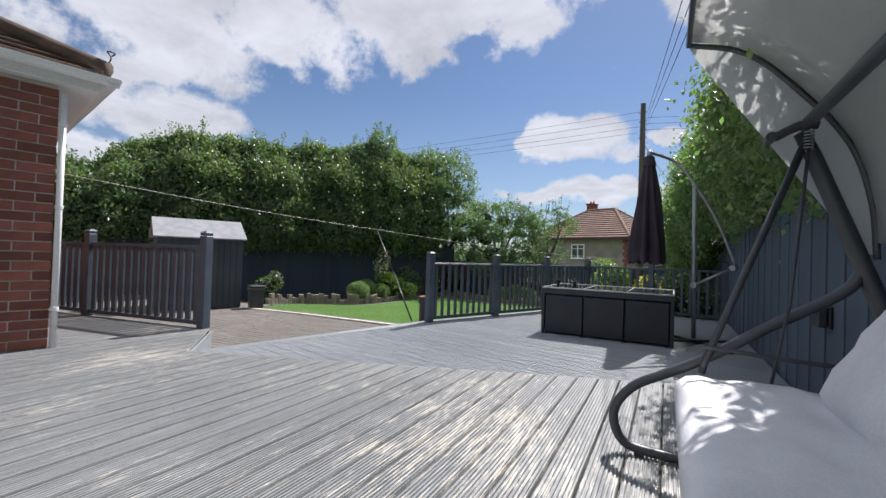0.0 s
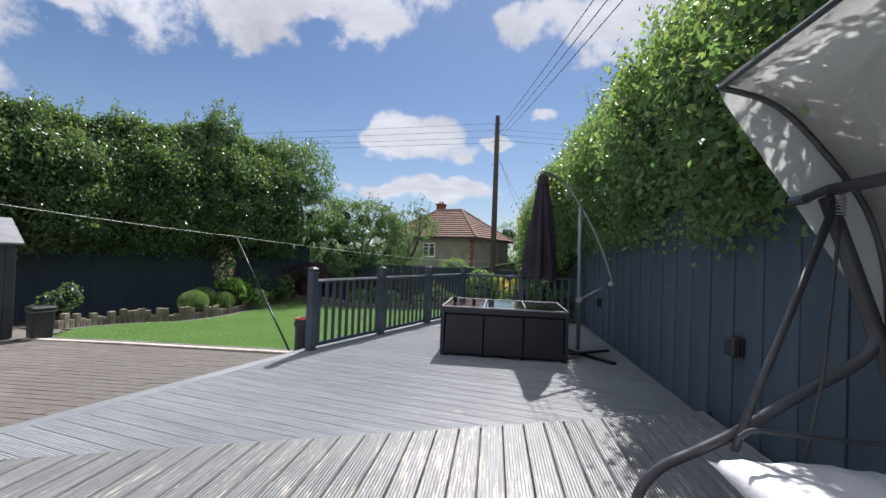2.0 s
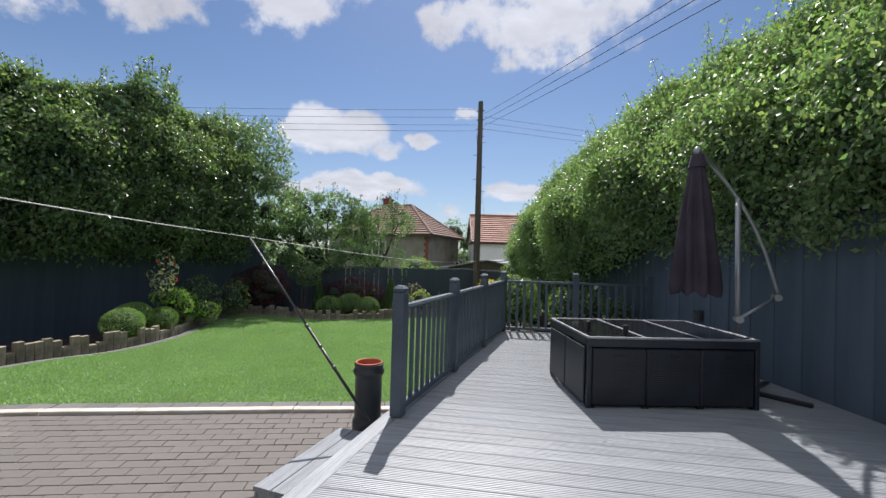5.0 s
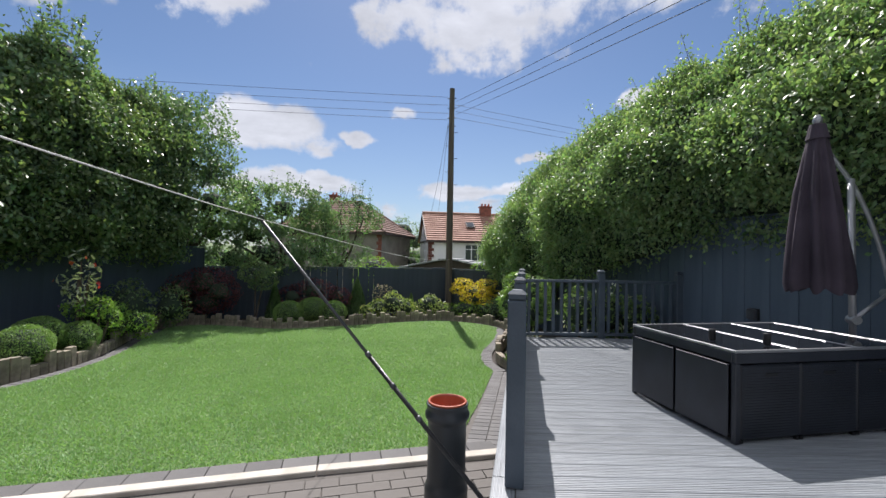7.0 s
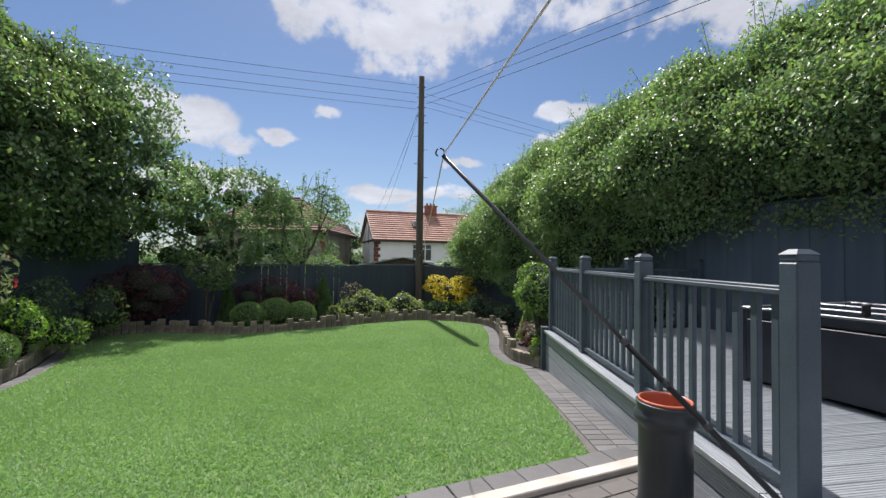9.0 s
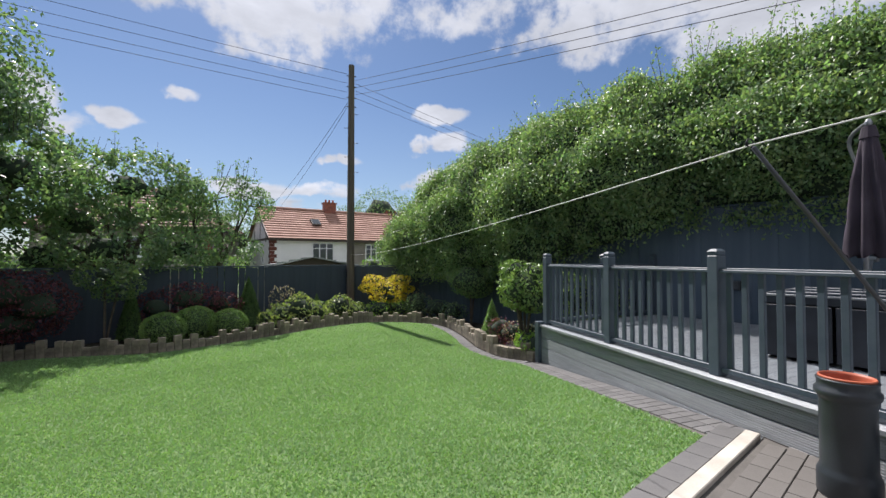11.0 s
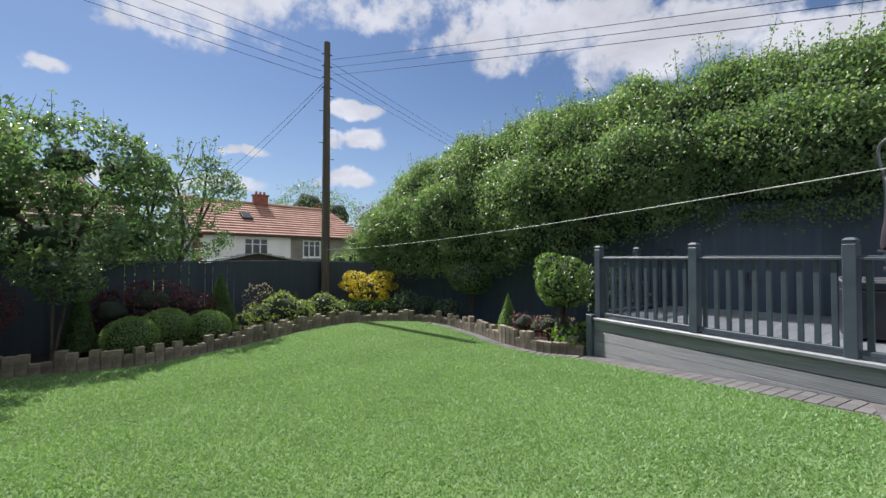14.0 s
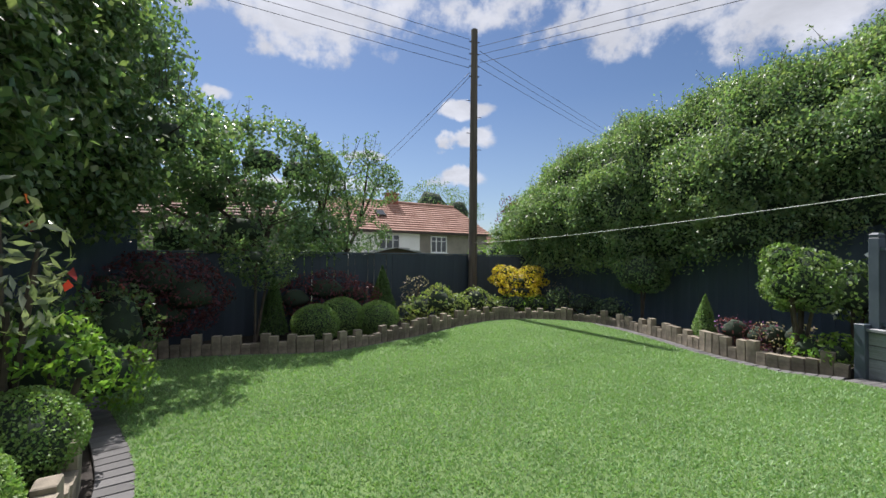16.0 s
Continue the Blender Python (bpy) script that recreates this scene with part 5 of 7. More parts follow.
def build_line():
    l = thing("washing_line", (0, 0, 0), "white washing line strung from the house to the far pole", "washing line")
    tube("line", sag(LINE_HOUSE, LINE_KNOT, 0.03, 10) + sag(LINE_KNOT, LINE_POLE, 0.10)[1:], 0.0027, M_LINE, l, 6)
    tube("wall_hook", [LINE_HOUSE, LINE_HOUSE + Vector((0.0, -0.03, 0.05))], 0.005, M_STEEL, l, 6)
    p = thing("line_prop", (0, 0, 0), "telescopic black and steel clothes prop leaning up to the washing line", "clothes prop")
    foot = Vector((-3.20, 3.0, 0.545))
    top = LINE_KNOT - Vector((0, 0, 0.01))
    mid = foot.lerp(top, 0.47)
    tube("lower_tube", [foot, mid], 0.011, M_BLACKFRAME, p, 10)
    tube("upper_tube", [mid, top], 0.008, M_SWING, p, 10)
    for k in (0.25, 0.36, 0.47):
        q = foot.lerp(top, k)
        tube("collar", [q, foot.lerp(top, k + 0.015)], 0.0135, M_SWING, p, 10)
    d = (top - foot).normalized()
    loop = [top + d * 0.02 + Vector((math.cos(a) * 0.016, 0.0, math.sin(a) * 0.016)) for a in np.linspace(-1.2, 4.2, 14)]
    tube("hook", loop, 0.003, M_BLACKFRAME, p, 6)


build_line()


# ---- telegraph pole and wires ----
def build_pole():
    t = thing("telegraph_pole", (-5.3, 13.6, -0.4), "tall weathered wooden telegraph pole behind the end fence", "pole")
    bm = bmesh.new()
    add_tube(bm, [(0, 0, 0), (0.0, 0, 3.0), (0, 0, 7.15)], [0.105, 0.10, 0.078], 16)
    part("shaft", bm, M_POLEWOOD, t)
    for z in (6.85, 6.55, 6.25, 6.0):
        box("insulator_bracket", -0.13, 0.13, -0.012, 0.012, z - 0.012, z + 0.012, M_BLACKFRAME, t, 0.002)
    for k in range(5):
        tube("step_iron", [(0.09 * (-1) ** k, 0, 4.2 + k * 0.4), (0.19 * (-1) ** k, 0, 4.2 + k * 0.4)], 0.008, M_BLACKFRAME, t, 6)
    w = thing("overhead_wires", (0, 0, 0), "thin black overhead wires fanning out from the telegraph pole", "wires")
    P = Vector((-5.3, 13.6, 0))
    for k, z in enumerate((6.5, 6.25, 6.0, 5.8)):
        tube("wire", sag(P + Vector((-0.12, 0, z)), (-42 , -0.1 - k * 0.2, z + 0.2), 0.4), 0.0052, M_CABLE, w, 5)
    for k, z in enumerate((6.35, 6.15, 5.95)):
        tube("wire", sag(P + Vector((0.12, 0, z)), (4.6 + k * 0.25, -5.2 - k * 0.2, 2.6 - k * 0.05), 0.15), 0.0052, M_CABLE, w, 5)
        tube("wire", sag(P + Vector((0.12, 0, z - 0.1)), (42, 48, z + 1.2), 0.5), 0.0052, M_CABLE, w, 5)
    for k in (0, 1):
        tube("wire", sag(P + Vector((-0.1, 0, 5.7 - k * 0.1)), (-9.3 + k * 0.5, 28.4, 4.4), 0.2), 0.006, M_CABLE, w, 5)


build_pole()

# ---- houses beyond the garden ----


def window(root, m, x, z, w, h, lights=3, frame=M_WHITE):
    """A window set into a wall's face at x, z of the wall's own frame."""
    win = new("window")
    win.parent = root
    win.matrix_basis = m @ pose(x, 0, z)
    t = 0.06
    bm = bmesh.new()
    add_box(bm, 0, w, -0.03, 0.05, 0, t)
    add_box(bm, 0, w, -0.03, 0.05, h - t, h)
    for k in range(lights + 1):
        xa = k * (w - t) / lights
        add_box(bm, xa, xa + t, -0.028, 0.048, t, h - t)
    add_box(bm, 0.0, w, -0.02, 0.04, h * 0.68, h * 0.68 + 0.035)
    part("window_frame", bm, frame, win)
    box("window_sill", -0.06, w + 0.06, -0.10, 0.03, -0.06, -0.002, frame, win, 0.004)
    for k in range(lights):
        xa = k * (w - t) / lights
        box("pane", xa + t, xa + (w - t) / lights, 0.012, 0.02, t, h - t, M_GLASS, win, 0.0)
    return win


def wall_with_holes(bm, m, x0, x1, z0, z1, holes, thick=0.25):
    xs = sorted({x0, x1, *[h[0] for h in holes], *[h[0] + h[2] for h in holes]})
    for a, b in zip(xs, xs[1:]):
        hs = sorted([(h[1], h[1] + h[3]) for h in holes if h[0] <= a + 1e-6 and h[0] + h[2] >= b - 1e-6])
        z = z0
        for lo, hi in hs + [(z1, z1)]:
            if lo - z > 1e-4:
                add_box(bm, a, b, 0, thick, z, lo, m)
            z = hi


def roof_plane(root, a, b, c, d, courses, material, name="roof_tiles"):
    """Courses of tiles over the sloping quad: a, b along the eave, d, c along the ridge."""
    a, b, c, d = map(Vector, (a, b, c, d))
    n = (b - a).cross(d - a).normalized()
    if n.z < 0:
        n = -n
    bm = bmesh.new()
    for k in range(courses):
        t0, t1 = k / courses, (k + 1) / courses + 0.15 / courses
        p = [a.lerp(d, t0), b.lerp(c, t0), b.lerp(c, min(1, t1)), a.lerp(d, min(1, t1))]
        lo = [bm.verts.new(q) for q in p]
        hi = [bm.verts.new(q + n * (0.085 if i < 2 else 0.02)) for i, q in enumerate(p)]
        bm.faces.new(lo[::-1]), bm.faces.new(hi)
        for i in range(4):
            bm.faces.new((lo[i], lo[(i + 1) % 4], hi[(i + 1) % 4], hi[i]))
    bmesh.ops.recalc_face_normals(bm, faces=bm.faces)
    part(name, bm, material, root)


def chimney(root, x, y, z0, z1, w=0.55, d=0.9, pots=3, rz=0):
    m = pose(x, y, 0, 0, 0, rz)
    bm = bmesh.new()
    add_box(bm, -w / 2, w / 2, -d / 2, d / 2, z0, z1, m)
    add_box(bm, -w / 2 - 0.05, w / 2 + 0.05, -d / 2 - 0.05, d / 2 + 0.05, z1, z1 + 0.09, m)
    ch = part("chimney", bm, M_BRICK, root)
    bm = bmesh.new()
    for k in range(pots):
        q = m @ Vector(((k - (pots - 1) / 2) * 0.24, 0, 0))
        add_tube(bm, [(q.x, q.y, z1 + 0.09), (q.x, q.y, z1 + 0.28)], [0.08, 0.065], 8)
    part("chimney_pot", bm, M_TERRA, ch)


def build_semi():
    a = 0.35
    rz = math.degrees(a)
    H = thing("semi_detached_house", (-8.95, 26.5, 0), "white and grey rendered semi-detached houses under a red tiled roof", "house", "houses beyond the garden", rz)
    g, eave, ridge, depth, L, M = -2.7, 2.60, 4.50, 5.4, 9.9, 4.9
    I = Matrix.Identity(4)
    holes_w = [(2.3, 1.30, 1.3, 1.08)]
    holes_g = [(M + 0.75, 1.35, 1.15, 1.0)]
    bm = bmesh.new()
    wall_with_holes(bm, I, 0.0, M, g, eave, holes_w)
    add_box(bm, 0.0, 0.25, 0.251, depth, g, eave)
    # white gable end
    vs = [bm.verts.new(p) for p in ((0, 0, eave), (0, depth, eave), (0, depth / 2, ridge - 0.05), (0.25, 0, eave), (0.25, depth, eave), (0.25, depth / 2, ridge - 0.05))]
    for f in ((0, 1, 2), (5, 4, 3), (0, 3, 4, 1), (1, 4, 5, 2), (2, 5, 3, 0)):
        bm.faces.new([vs[i] for i in f])
    part("wall", bm, M_RENDER_W, H, "white rendered wall")
    bm = bmesh.new()
    wall_with_holes(bm, I, M + 0.002, L, g, eave, holes_g)
    add_box(bm, L - 0.25, L, 0.251, depth, g, eave)
    add_box(bm, 0.25, L, depth - 0.25, depth, g, eave - 0.01)
    part("wall", bm, M_RENDER_G, H, "grey rendered wall")
    for h in holes_w + holes_g:
        window(H, I, h[0] + 0.002, h[1] + 0.002, h[2] - 0.004, h[3] - 0.004)
    window(H, pose(-0.012, 2.0, 0, 0, 0, -90), 0, 1.2, 0.5, 0.8, 1)
    # brick quoins at the corner
    bm = bmesh.new()
    for k in range(26):
        z = g + 0.2 * k
        if z + 0.19 > eave:
            break
        w = 0.34 if k % 2 else 0.22
        add_box(bm, -0.012, w, -0.014, -0.001, z, z + 0.19)
        add_box(bm, -0.014, -0.001, -0.012, w, z, z + 0.19)
    part("quoins", bm, M_BRICK, H)
    roof_plane(H, (-0.15, -0.28, eave - 0.06), (L + 0.15, -0.28, eave - 0.06), (L + 0.15 - 1.0, depth / 2, ridge), (-0.15, depth / 2, ridge), 13, M_TILE_RED)
    roof_plane(H, (L + 0.15, depth + 0.28, eave - 0.06), (-0.15, depth + 0.28, eave - 0.06), (-0.15, depth / 2, ridge), (L - 0.85, depth / 2, ridge), 13, M_TILE_RED)
    roof_plane(H, (L + 0.16, -0.28, eave - 0.06), (L + 0.16, depth + 0.28, eave - 0.06), (L - 0.84, depth / 2 + 0.01, ridge), (L - 0.84, depth / 2 - 0.01, ridge), 13, M_TILE_RED)
    bm = bmesh.new()
    add_tube(bm, [(-0.15, depth / 2, ridge + 0.08), (L - 0.85, depth / 2, ridge + 0.08)], 0.09, 8)
    part("ridge_tiles", bm, M_TILE_RED, H)
    bm = bmesh.new()
    add_box(bm, -0.15, L + 0.1, -0.33, -0.285, eave - 0.16, eave - 0.02)
    for s in (0, 1):
        y0, y1 = (-0.28, depth / 2) if s == 0 else (depth + 0.28, depth / 2)
        v = [bm.verts.new(p) for p in ((-0.19, y0, eave - 0.16), (-0.19, y0, eave + 0.02), (-0.19, y1, ridge + 0.05), (-0.19, y1, ridge - 0.15),
                                       (-0.152, y0, eave - 0.16), (-0.152, y0, eave + 0.02), (-0.152, y1, ridge + 0.05), (-0.152, y1, ridge - 0.15))]
        for f in CUBE:
            bm.faces.new([v[i] for i in f])
    for y in (1.0, 2.5, 4.0):
        add_box(bm, -0.022, -0.002, y - 0.05, y + 0.05, eave - 0.2, ridge - 0.3 - abs(y - 2.5) * 0.7)
    add_box(bm, -0.024, -0.002, 0.2, depth - 0.2, eave - 0.1, eave + 0.02)
    part("gable_timber", bm, M_TIMBER, H, "dark stained gable boards")
    # roof window
    t = Vector((0, depth / 2 + 0.28, ridge - eave + 0.06)).normalized()
    c = Vector((2.9, 1.25, 3.62))
    bm = bmesh.new()
    n = Vector((0, -t.z, t.y))
    m = Matrix(((1, 0, 0, c.x), (0, t.y, n.y, c.y), (0, t.z, n.z, c.z), (0, 0, 0, 1)))
    rw = part("skylight", (add_box(bm, -0.28, 0.28, -0.33, 0.33, 0.02, 0.12, m, 0.01), bm)[1], M_TIMBER, H)
    bm = bmesh.new()
    add_box(bm, -0.23, 0.23, -0.28, 0.28, 0.121, 0.13, m)
    part("pane", bm, M_GLASS, rw)
    chimney(H, 4.3, depth / 2, 3.7, 5.05, 0.75, 0.5, 3)
    # single-storey lean-to at the back wall
    bm = bmesh.new()
    add_box(bm, 3.2, 6.0, -2.6, -0.01, g, 0.42)
    part("extension", bm, M_RENDER_G, H)
    return H


build_semi()


def hipped(name, origin, rz, L, D, g, eave, ridge, inset, wall_m, tile_m, wins, label, group="houses beyond the garden", stack=None):
    H = thing(name, (*origin, 0), label, "house", group, rz)
    bm = bmesh.new()
    I = Matrix.Identity(4)
    wall_with_holes(bm, I, 0, L, g, eave, wins)
    add_box(bm, 0, 0.25, 0.251, D, g, eave), add_box(bm, L - 0.25, L, 0.251, D, g, eave), add_box(bm, 0.251, L - 0.251, D - 0.25, D, g, eave)
    part("wall", bm, wall_m, H)
    for w in wins:
        window(H, I, w[0] + 0.002, w[1] + 0.002, w[2] - 0.004, w[3] - 0.004, 2)
    o = 0.3
    A, B, C, Dd = (-o, -o, eave - .05), (L + o, -o, eave - .05), (L + o, D + o, eave - .05), (-o, D + o, eave - .05)
    P, Q = (inset, D / 2, ridge), (L - inset, D / 2, ridge)
    P2, Q2 = (inset, D / 2 + 0.01, ridge), (L - inset, D / 2 + 0.01, ridge)
    n = 14
    roof_plane(H, A, B, Q, P, n, tile_m), roof_plane(H, C, Dd, P, Q, n, tile_m), roof_plane(H, B, C, Q2, Q, n, tile_m), roof_plane(H, Dd, A, P, P2, n, tile_m)
    bm = bmesh.new()
    for p, q in ((P, Q), (A, P), (B, Q), (C, Q), (Dd, P)):
        add_tube(bm, [Vector(p) + Vector((0, 0, .06)), Vector(q) + Vector((0, 0, .06))], 0.08, 7)
    part("ridge_tiles", bm, tile_m, H)
    bm = bmesh.new()
    for q in ((-o, L + o, -o - .04, -o), (-o, L + o, D + o, D + o + .04), (-o - .04, -o, -o, D + o), (L + o, L + o + .04, -o, D + o)):
        add_box(bm, *q, eave - .17, eave - .03)
    part("gutter", bm, M_TIMBER, H)
    if stack:
        chimney(H, *stack)
    return H


H1 = hipped("detached_house", (-18.6, 24.5), 0, 7.25, 6.2, -2.6, 2.95, 5.1, 2.6, M_RENDER_G, M_TILE_DK, [(3.3, 1.55, 1.0, 0.95)],
            "grey pebbledashed house with a hipped brown tiled roof beyond the fence", stack=(2.2, 4.2, 4.4, 5.7, 0.5, 0.7, 2))
bmq = bmesh.new()
for k in range(26):
    z = -2.4 + 0.2 * k
    w = 0.30 if k % 2 else 0.2
    add_box(bmq, 7.25 - w, 7.264, -0.014, -0.001, z, z + 0.19)
part("quoins", bmq, M_BRICK, H1)
hipped("bungalow", (-4.2, 39.0), 8, 9.0, 6.0, -2.4, 2.35, 4.9, 2.6, M_RENDER_W, M_TILE_RED, [(3.2, 0.9, 1.6, 1.1)],
       "white bungalow with a red tiled roof seen past the telegraph pole", stack=(4.4, 3.0, 4.3, 5.9, 0.6, 0.6, 2))


def garage(x, y, rz, L, D, eave, ridge, label):
    G = thing("garage", (x, y, 0), label, "garage", "garages behind the fence", rz)
    box("wall", 0, L, 0, D, -2.4, eave, M_RENDER_G, G, 0.0)
    roof_plane(G, (-.2, -.2, eave), (-.2, D + .2, eave), (L / 2, D + .2, ridge), (L / 2, -.2, ridge), 5, M_ASPHALT, "roof")
    roof_plane(G, (L + .2, D + .2, eave), (L + .2, -.2, eave), (L / 2, -.2, ridge), (L / 2, D + .2, ridge), 5, M_ASPHALT, "roof")
    bm = bmesh.new()
    v = [bm.verts.new(p) for p in ((0, 0, eave), (L, 0, eave), (L / 2, 0, ridge), (0, .05, eave), (L, .05, eave), (L / 2, .05, ridge))]
    for f in ((0, 1, 2), (5, 4, 3), (0, 3, 4, 1), (1, 4, 5, 2), (2, 5, 3, 0)):
        bm.faces.new([v[i] for i in f])
    part("gable", bm, M_TIMBER, G)


garage(-8.6, 20.0, 3, 4.2, 4.0, 1.02, 1.48, "low garage with a shallow grey felt roof")

# ---- planting ----


def plant(name, at, label, category, group=""):
    if -11.15 < at[0] < -1.5 and 2.5 < at[1] < 13.6:
        at = (at[0], at[1], at[2] + float(land(at[0], at[1])))
    return thing(name, at, label, category, group)


def leaves(root, name, pts, nrm, size, mat, **kw):
    return link(name, leaf_mesh(name, pts, nrm, size, **kw), mat, root)


def clipped_ball(at, r, label):
    p = plant("box_ball", at, label, "shrub", "clipped box balls")
    n = int(7000 * (r / 0.3) ** 2)
    u = unit_sphere(n)
    u[:, 2] *= 0.86
    pts = u * r * (1 - 0.10 * RNG.random((n, 1))) * (1 + 0.03 * lump(u * 3, 1.0)[:, None]) + [0, 0, r * 0.85]
    pts = pts[pts[:, 2] > 0.0]
    leaves(p, "foliage", pts, (pts - [0, 0, r * 0.85]), 0.019, M_BOX, spread=0.6, aspect=0.7)
    # added dark core in place of the shade inside the ball
    part("inner_growth", core_mesh([((0, 0, r * 0.82), (r * 0.9, r * 0.9, r * 0.72))], 0.9), M_SHADE_CORE, p, smooth=True)
    tube("stem", [(0, 0, -0.06), (0, 0, r * 0.5)], 0.02, M_BARK, p, 6)


def cone_tree(at, r, h, label, mat=M_DKCONE):
    p = plant("conifer", at, label, "conifer", "clipped conifers")
    n = int(5200 * r * h / 0.15)
    t = RNG.random(n) ** 0.7
    z, a = h * (1 - t), RNG.uniform(0, 2 * np.pi, n)
    rr = r * (1 - z / h) ** 0.9 * (1 + 0.10 * np.sin(a * 5 + z * 9) + 0.06 * RNG.normal(0, 1, n)) * (1 - 0.18 * RNG.random(n))
    pts = np.stack([rr * np.cos(a), rr * np.sin(a), z + 0.05], 1)
    leaves(p, "foliage", pts, np.stack([np.cos(a), np.sin(a), np.full(n, 0.4)], 1), 0.035, mat, aspect=0.35, droop=-0.8)
    bm = bmesh.new()
    add_tube(bm, [(0, 0, 0.04), (0, 0, h * 0.3), (0, 0, h * 0.96)], [r * 0.86, r * 0.62, 0.01], 12)
    # added dark core; shade between the sprays is put into its colour
    part("inner_growth", bm, M_SHADE_CORE, p)
    tube("stem", [(0, 0, -0.06), (0, 0, 0.1)], 0.02, M_BARK, p, 6)


def shrub(name, at, blobs, label, mat, size, density, group="", shell=0.5, core=0.6, aspect=0.55, category="shrub", extra=()):
    """A loose shrub: stems, a leafy mass and stray sprigs."""
    p = plant(name, at, label, category, group)
    pts, q = blob_points(blobs, density, shell=shell, rough=0.22)
    leaves(p, "foliage", pts, q, size, mat, aspect=aspect)
    # dark solid added within the leaves to stand for the shrub's inner shade
    part("inner_growth", core_mesh(blobs, core), M_SHADE_CORE, p, kind="stuff", smooth=True)
    bm = bmesh.new()
    for c, r in blobs[:5]:
        c = Vector(c)
        add_tube(bm, smooth_path([(0.02 * c.x, 0.02 * c.y, -0.06), (c.x * 0.5, c.y * 0.5, c.z * 0.5), c], 3), [0.02] * 6 + [0.008], 6)
    part("stem_growth", bm, M_BARK, p, kind="stuff")
    for mat2, name2, frac, sz in extra:
        k = RNG.random(len(pts)) < frac
        tagged(leaves(p, name2, pts[k] + q[k] * 0.04, q[k], sz, mat2, aspect=0.9), kind="stuff")
    return p


def tree(name, at, blobs, label, mat, size, density, trunk_r=0.10, fork=1.4, group="", shell=0.75, core=0.30, sprigs=0):
    """A trunk that forks into tapered limbs, with an uneven crown of leaves."""
    t = plant(name, at, label, "tree", group)
    bm = bmesh.new()
    add_tube(bm, smooth_path([(0, 0, -0.2), (0.03, 0.02, fork * 0.5), (0.0, 0.05, fork)], 4), list(np.linspace(trunk_r * 1.3, trunk_r * 0.8, 9)), 10)
    part("trunk", bm, M_BARK, t)
    bm = bmesh.new()
    rr = random.Random(len(blobs))
    for c, r in blobs:
        c = Vector(c)
        mid = Vector((c.x * 0.45 + rr.uniform(-.2, .2), c.y * 0.45 + rr.uniform(-.2, .2), fork + (c.z - fork) * 0.45))
        pp = smooth_path([(0, 0.04, fork * 0.93), mid, c], 4)
        add_tube(bm, pp, list(np.linspace(trunk_r * 0.55, 0.018, len(pp))), 7)
        rad = max(r) if hasattr(r, "__len__") else r
        for k in range(4):
            d = Vector((rr.uniform(-1, 1), rr.uniform(-1, 1), rr.uniform(-.2, 1))).normalized()
            add_tube(bm, [c, c + d * rad * 0.5, c + d * rad * 0.98 + Vector((0, 0, 0.08))], [0.016, 0.010, 0.004], 5)
    part("branching", bm, M_BARK, t, kind="stuff")
    pts, q = blob_points(blobs, density, shell=shell, rough=0.30, scale=0.45)
    # gaps: thin the leaves by a coarse noise
    keep = lump(pts, 0.22, 4.0) + 0.6 * lump(pts, 0.09, 1.0) > -0.42
    pts, q = pts[keep], q[keep]
    leaves(t, "crown", pts, q, size, mat, aspect=0.6)
    # added core closes the crown, its dark colour standing for shade
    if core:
        part("crown_shade_core", core_mesh(blobs, core), M_SHADE_CORE, t, smooth=True)
    if sprigs:
        sprig_set(t, blobs, sprigs, size, mat)
    return t


def sprig_set(root, blobs, n, size, mat):
    bm = bmesh.new()
    P, Q = [], []
    rr = random.Random(11)
    for _ in range(n):
        c, r = blobs[rr.randrange(len(blobs))]
        r = np.array(r, float) * np.ones(3)
        a, e = rr.uniform(0, 2 * math.pi), rr.uniform(0.15, 1.3)
        u = Vector((math.cos(a) * math.cos(e), math.sin(a) * math.cos(e), math.sin(e)))
        s = Vector(c) + Vector((u.x * r[0], u.y * r[1], u.z * r[2])) * 0.9
        d = (u * 0.5 + Vector((rr.uniform(-.2, .2), rr.uniform(-.2, .2), 1.0))).normalized()
        L = rr.uniform(0.2, 0.55)
        add_tube(bm, [s, s + d * L * 0.6, s + d * L + Vector((rr.uniform(-.05, .05), 0, 0))], [0.006, 0.004, 0.002], 4)
        for k in range(12):
            f = rr.random()
            P.append(s + d * L * f + Vector((rr.gauss(0, .035), rr.gauss(0, .035), rr.gauss(0, .03))))
            Q.append((rr.gauss(0, 1), rr.gauss(0, 1), 1.0))
    part("twig_growth", bm, M_BARK, root, kind="stuff")
    leaves(root, "sprig_leaves", [tuple(p) for p in P], Q, size, mat)


# far hedge lines
def hedge(name, blobs, label, mat, size, density, core=0.78, shell=0.35, sprigs=120, stems=()):
    h = plant(name, (0, 0, 0), label, "hedge")
    pts, q = blob_points(blobs, density, shell=shell, rough=0.24, scale=0.5)
    keep = lump(pts, 0.30, 2.0) + 0.5 * lump(pts, 0.12, 7.0) > -0.8
    leaves(h, "foliage", pts[keep], q[keep], size, mat, aspect=0.55)
    # added dark filler: the shade deep in the hedge is its colour
    part("inner_growth", core_mesh(blobs, core), M_SHADE_CORE, h, kind="stuff", smooth=True)
    sprig_set(h, blobs, sprigs, size, mat)
    bm = bmesh.new()
    for x, y in stems:
        add_tube(bm, [(x, y, -0.1), (x + .05, y, 1.2), (x, y + .05, 2.4)], [0.07, 0.055, 0.04], 8)
    part("stem_growth", bm, M_BARK, h, kind="stuff")
    return h


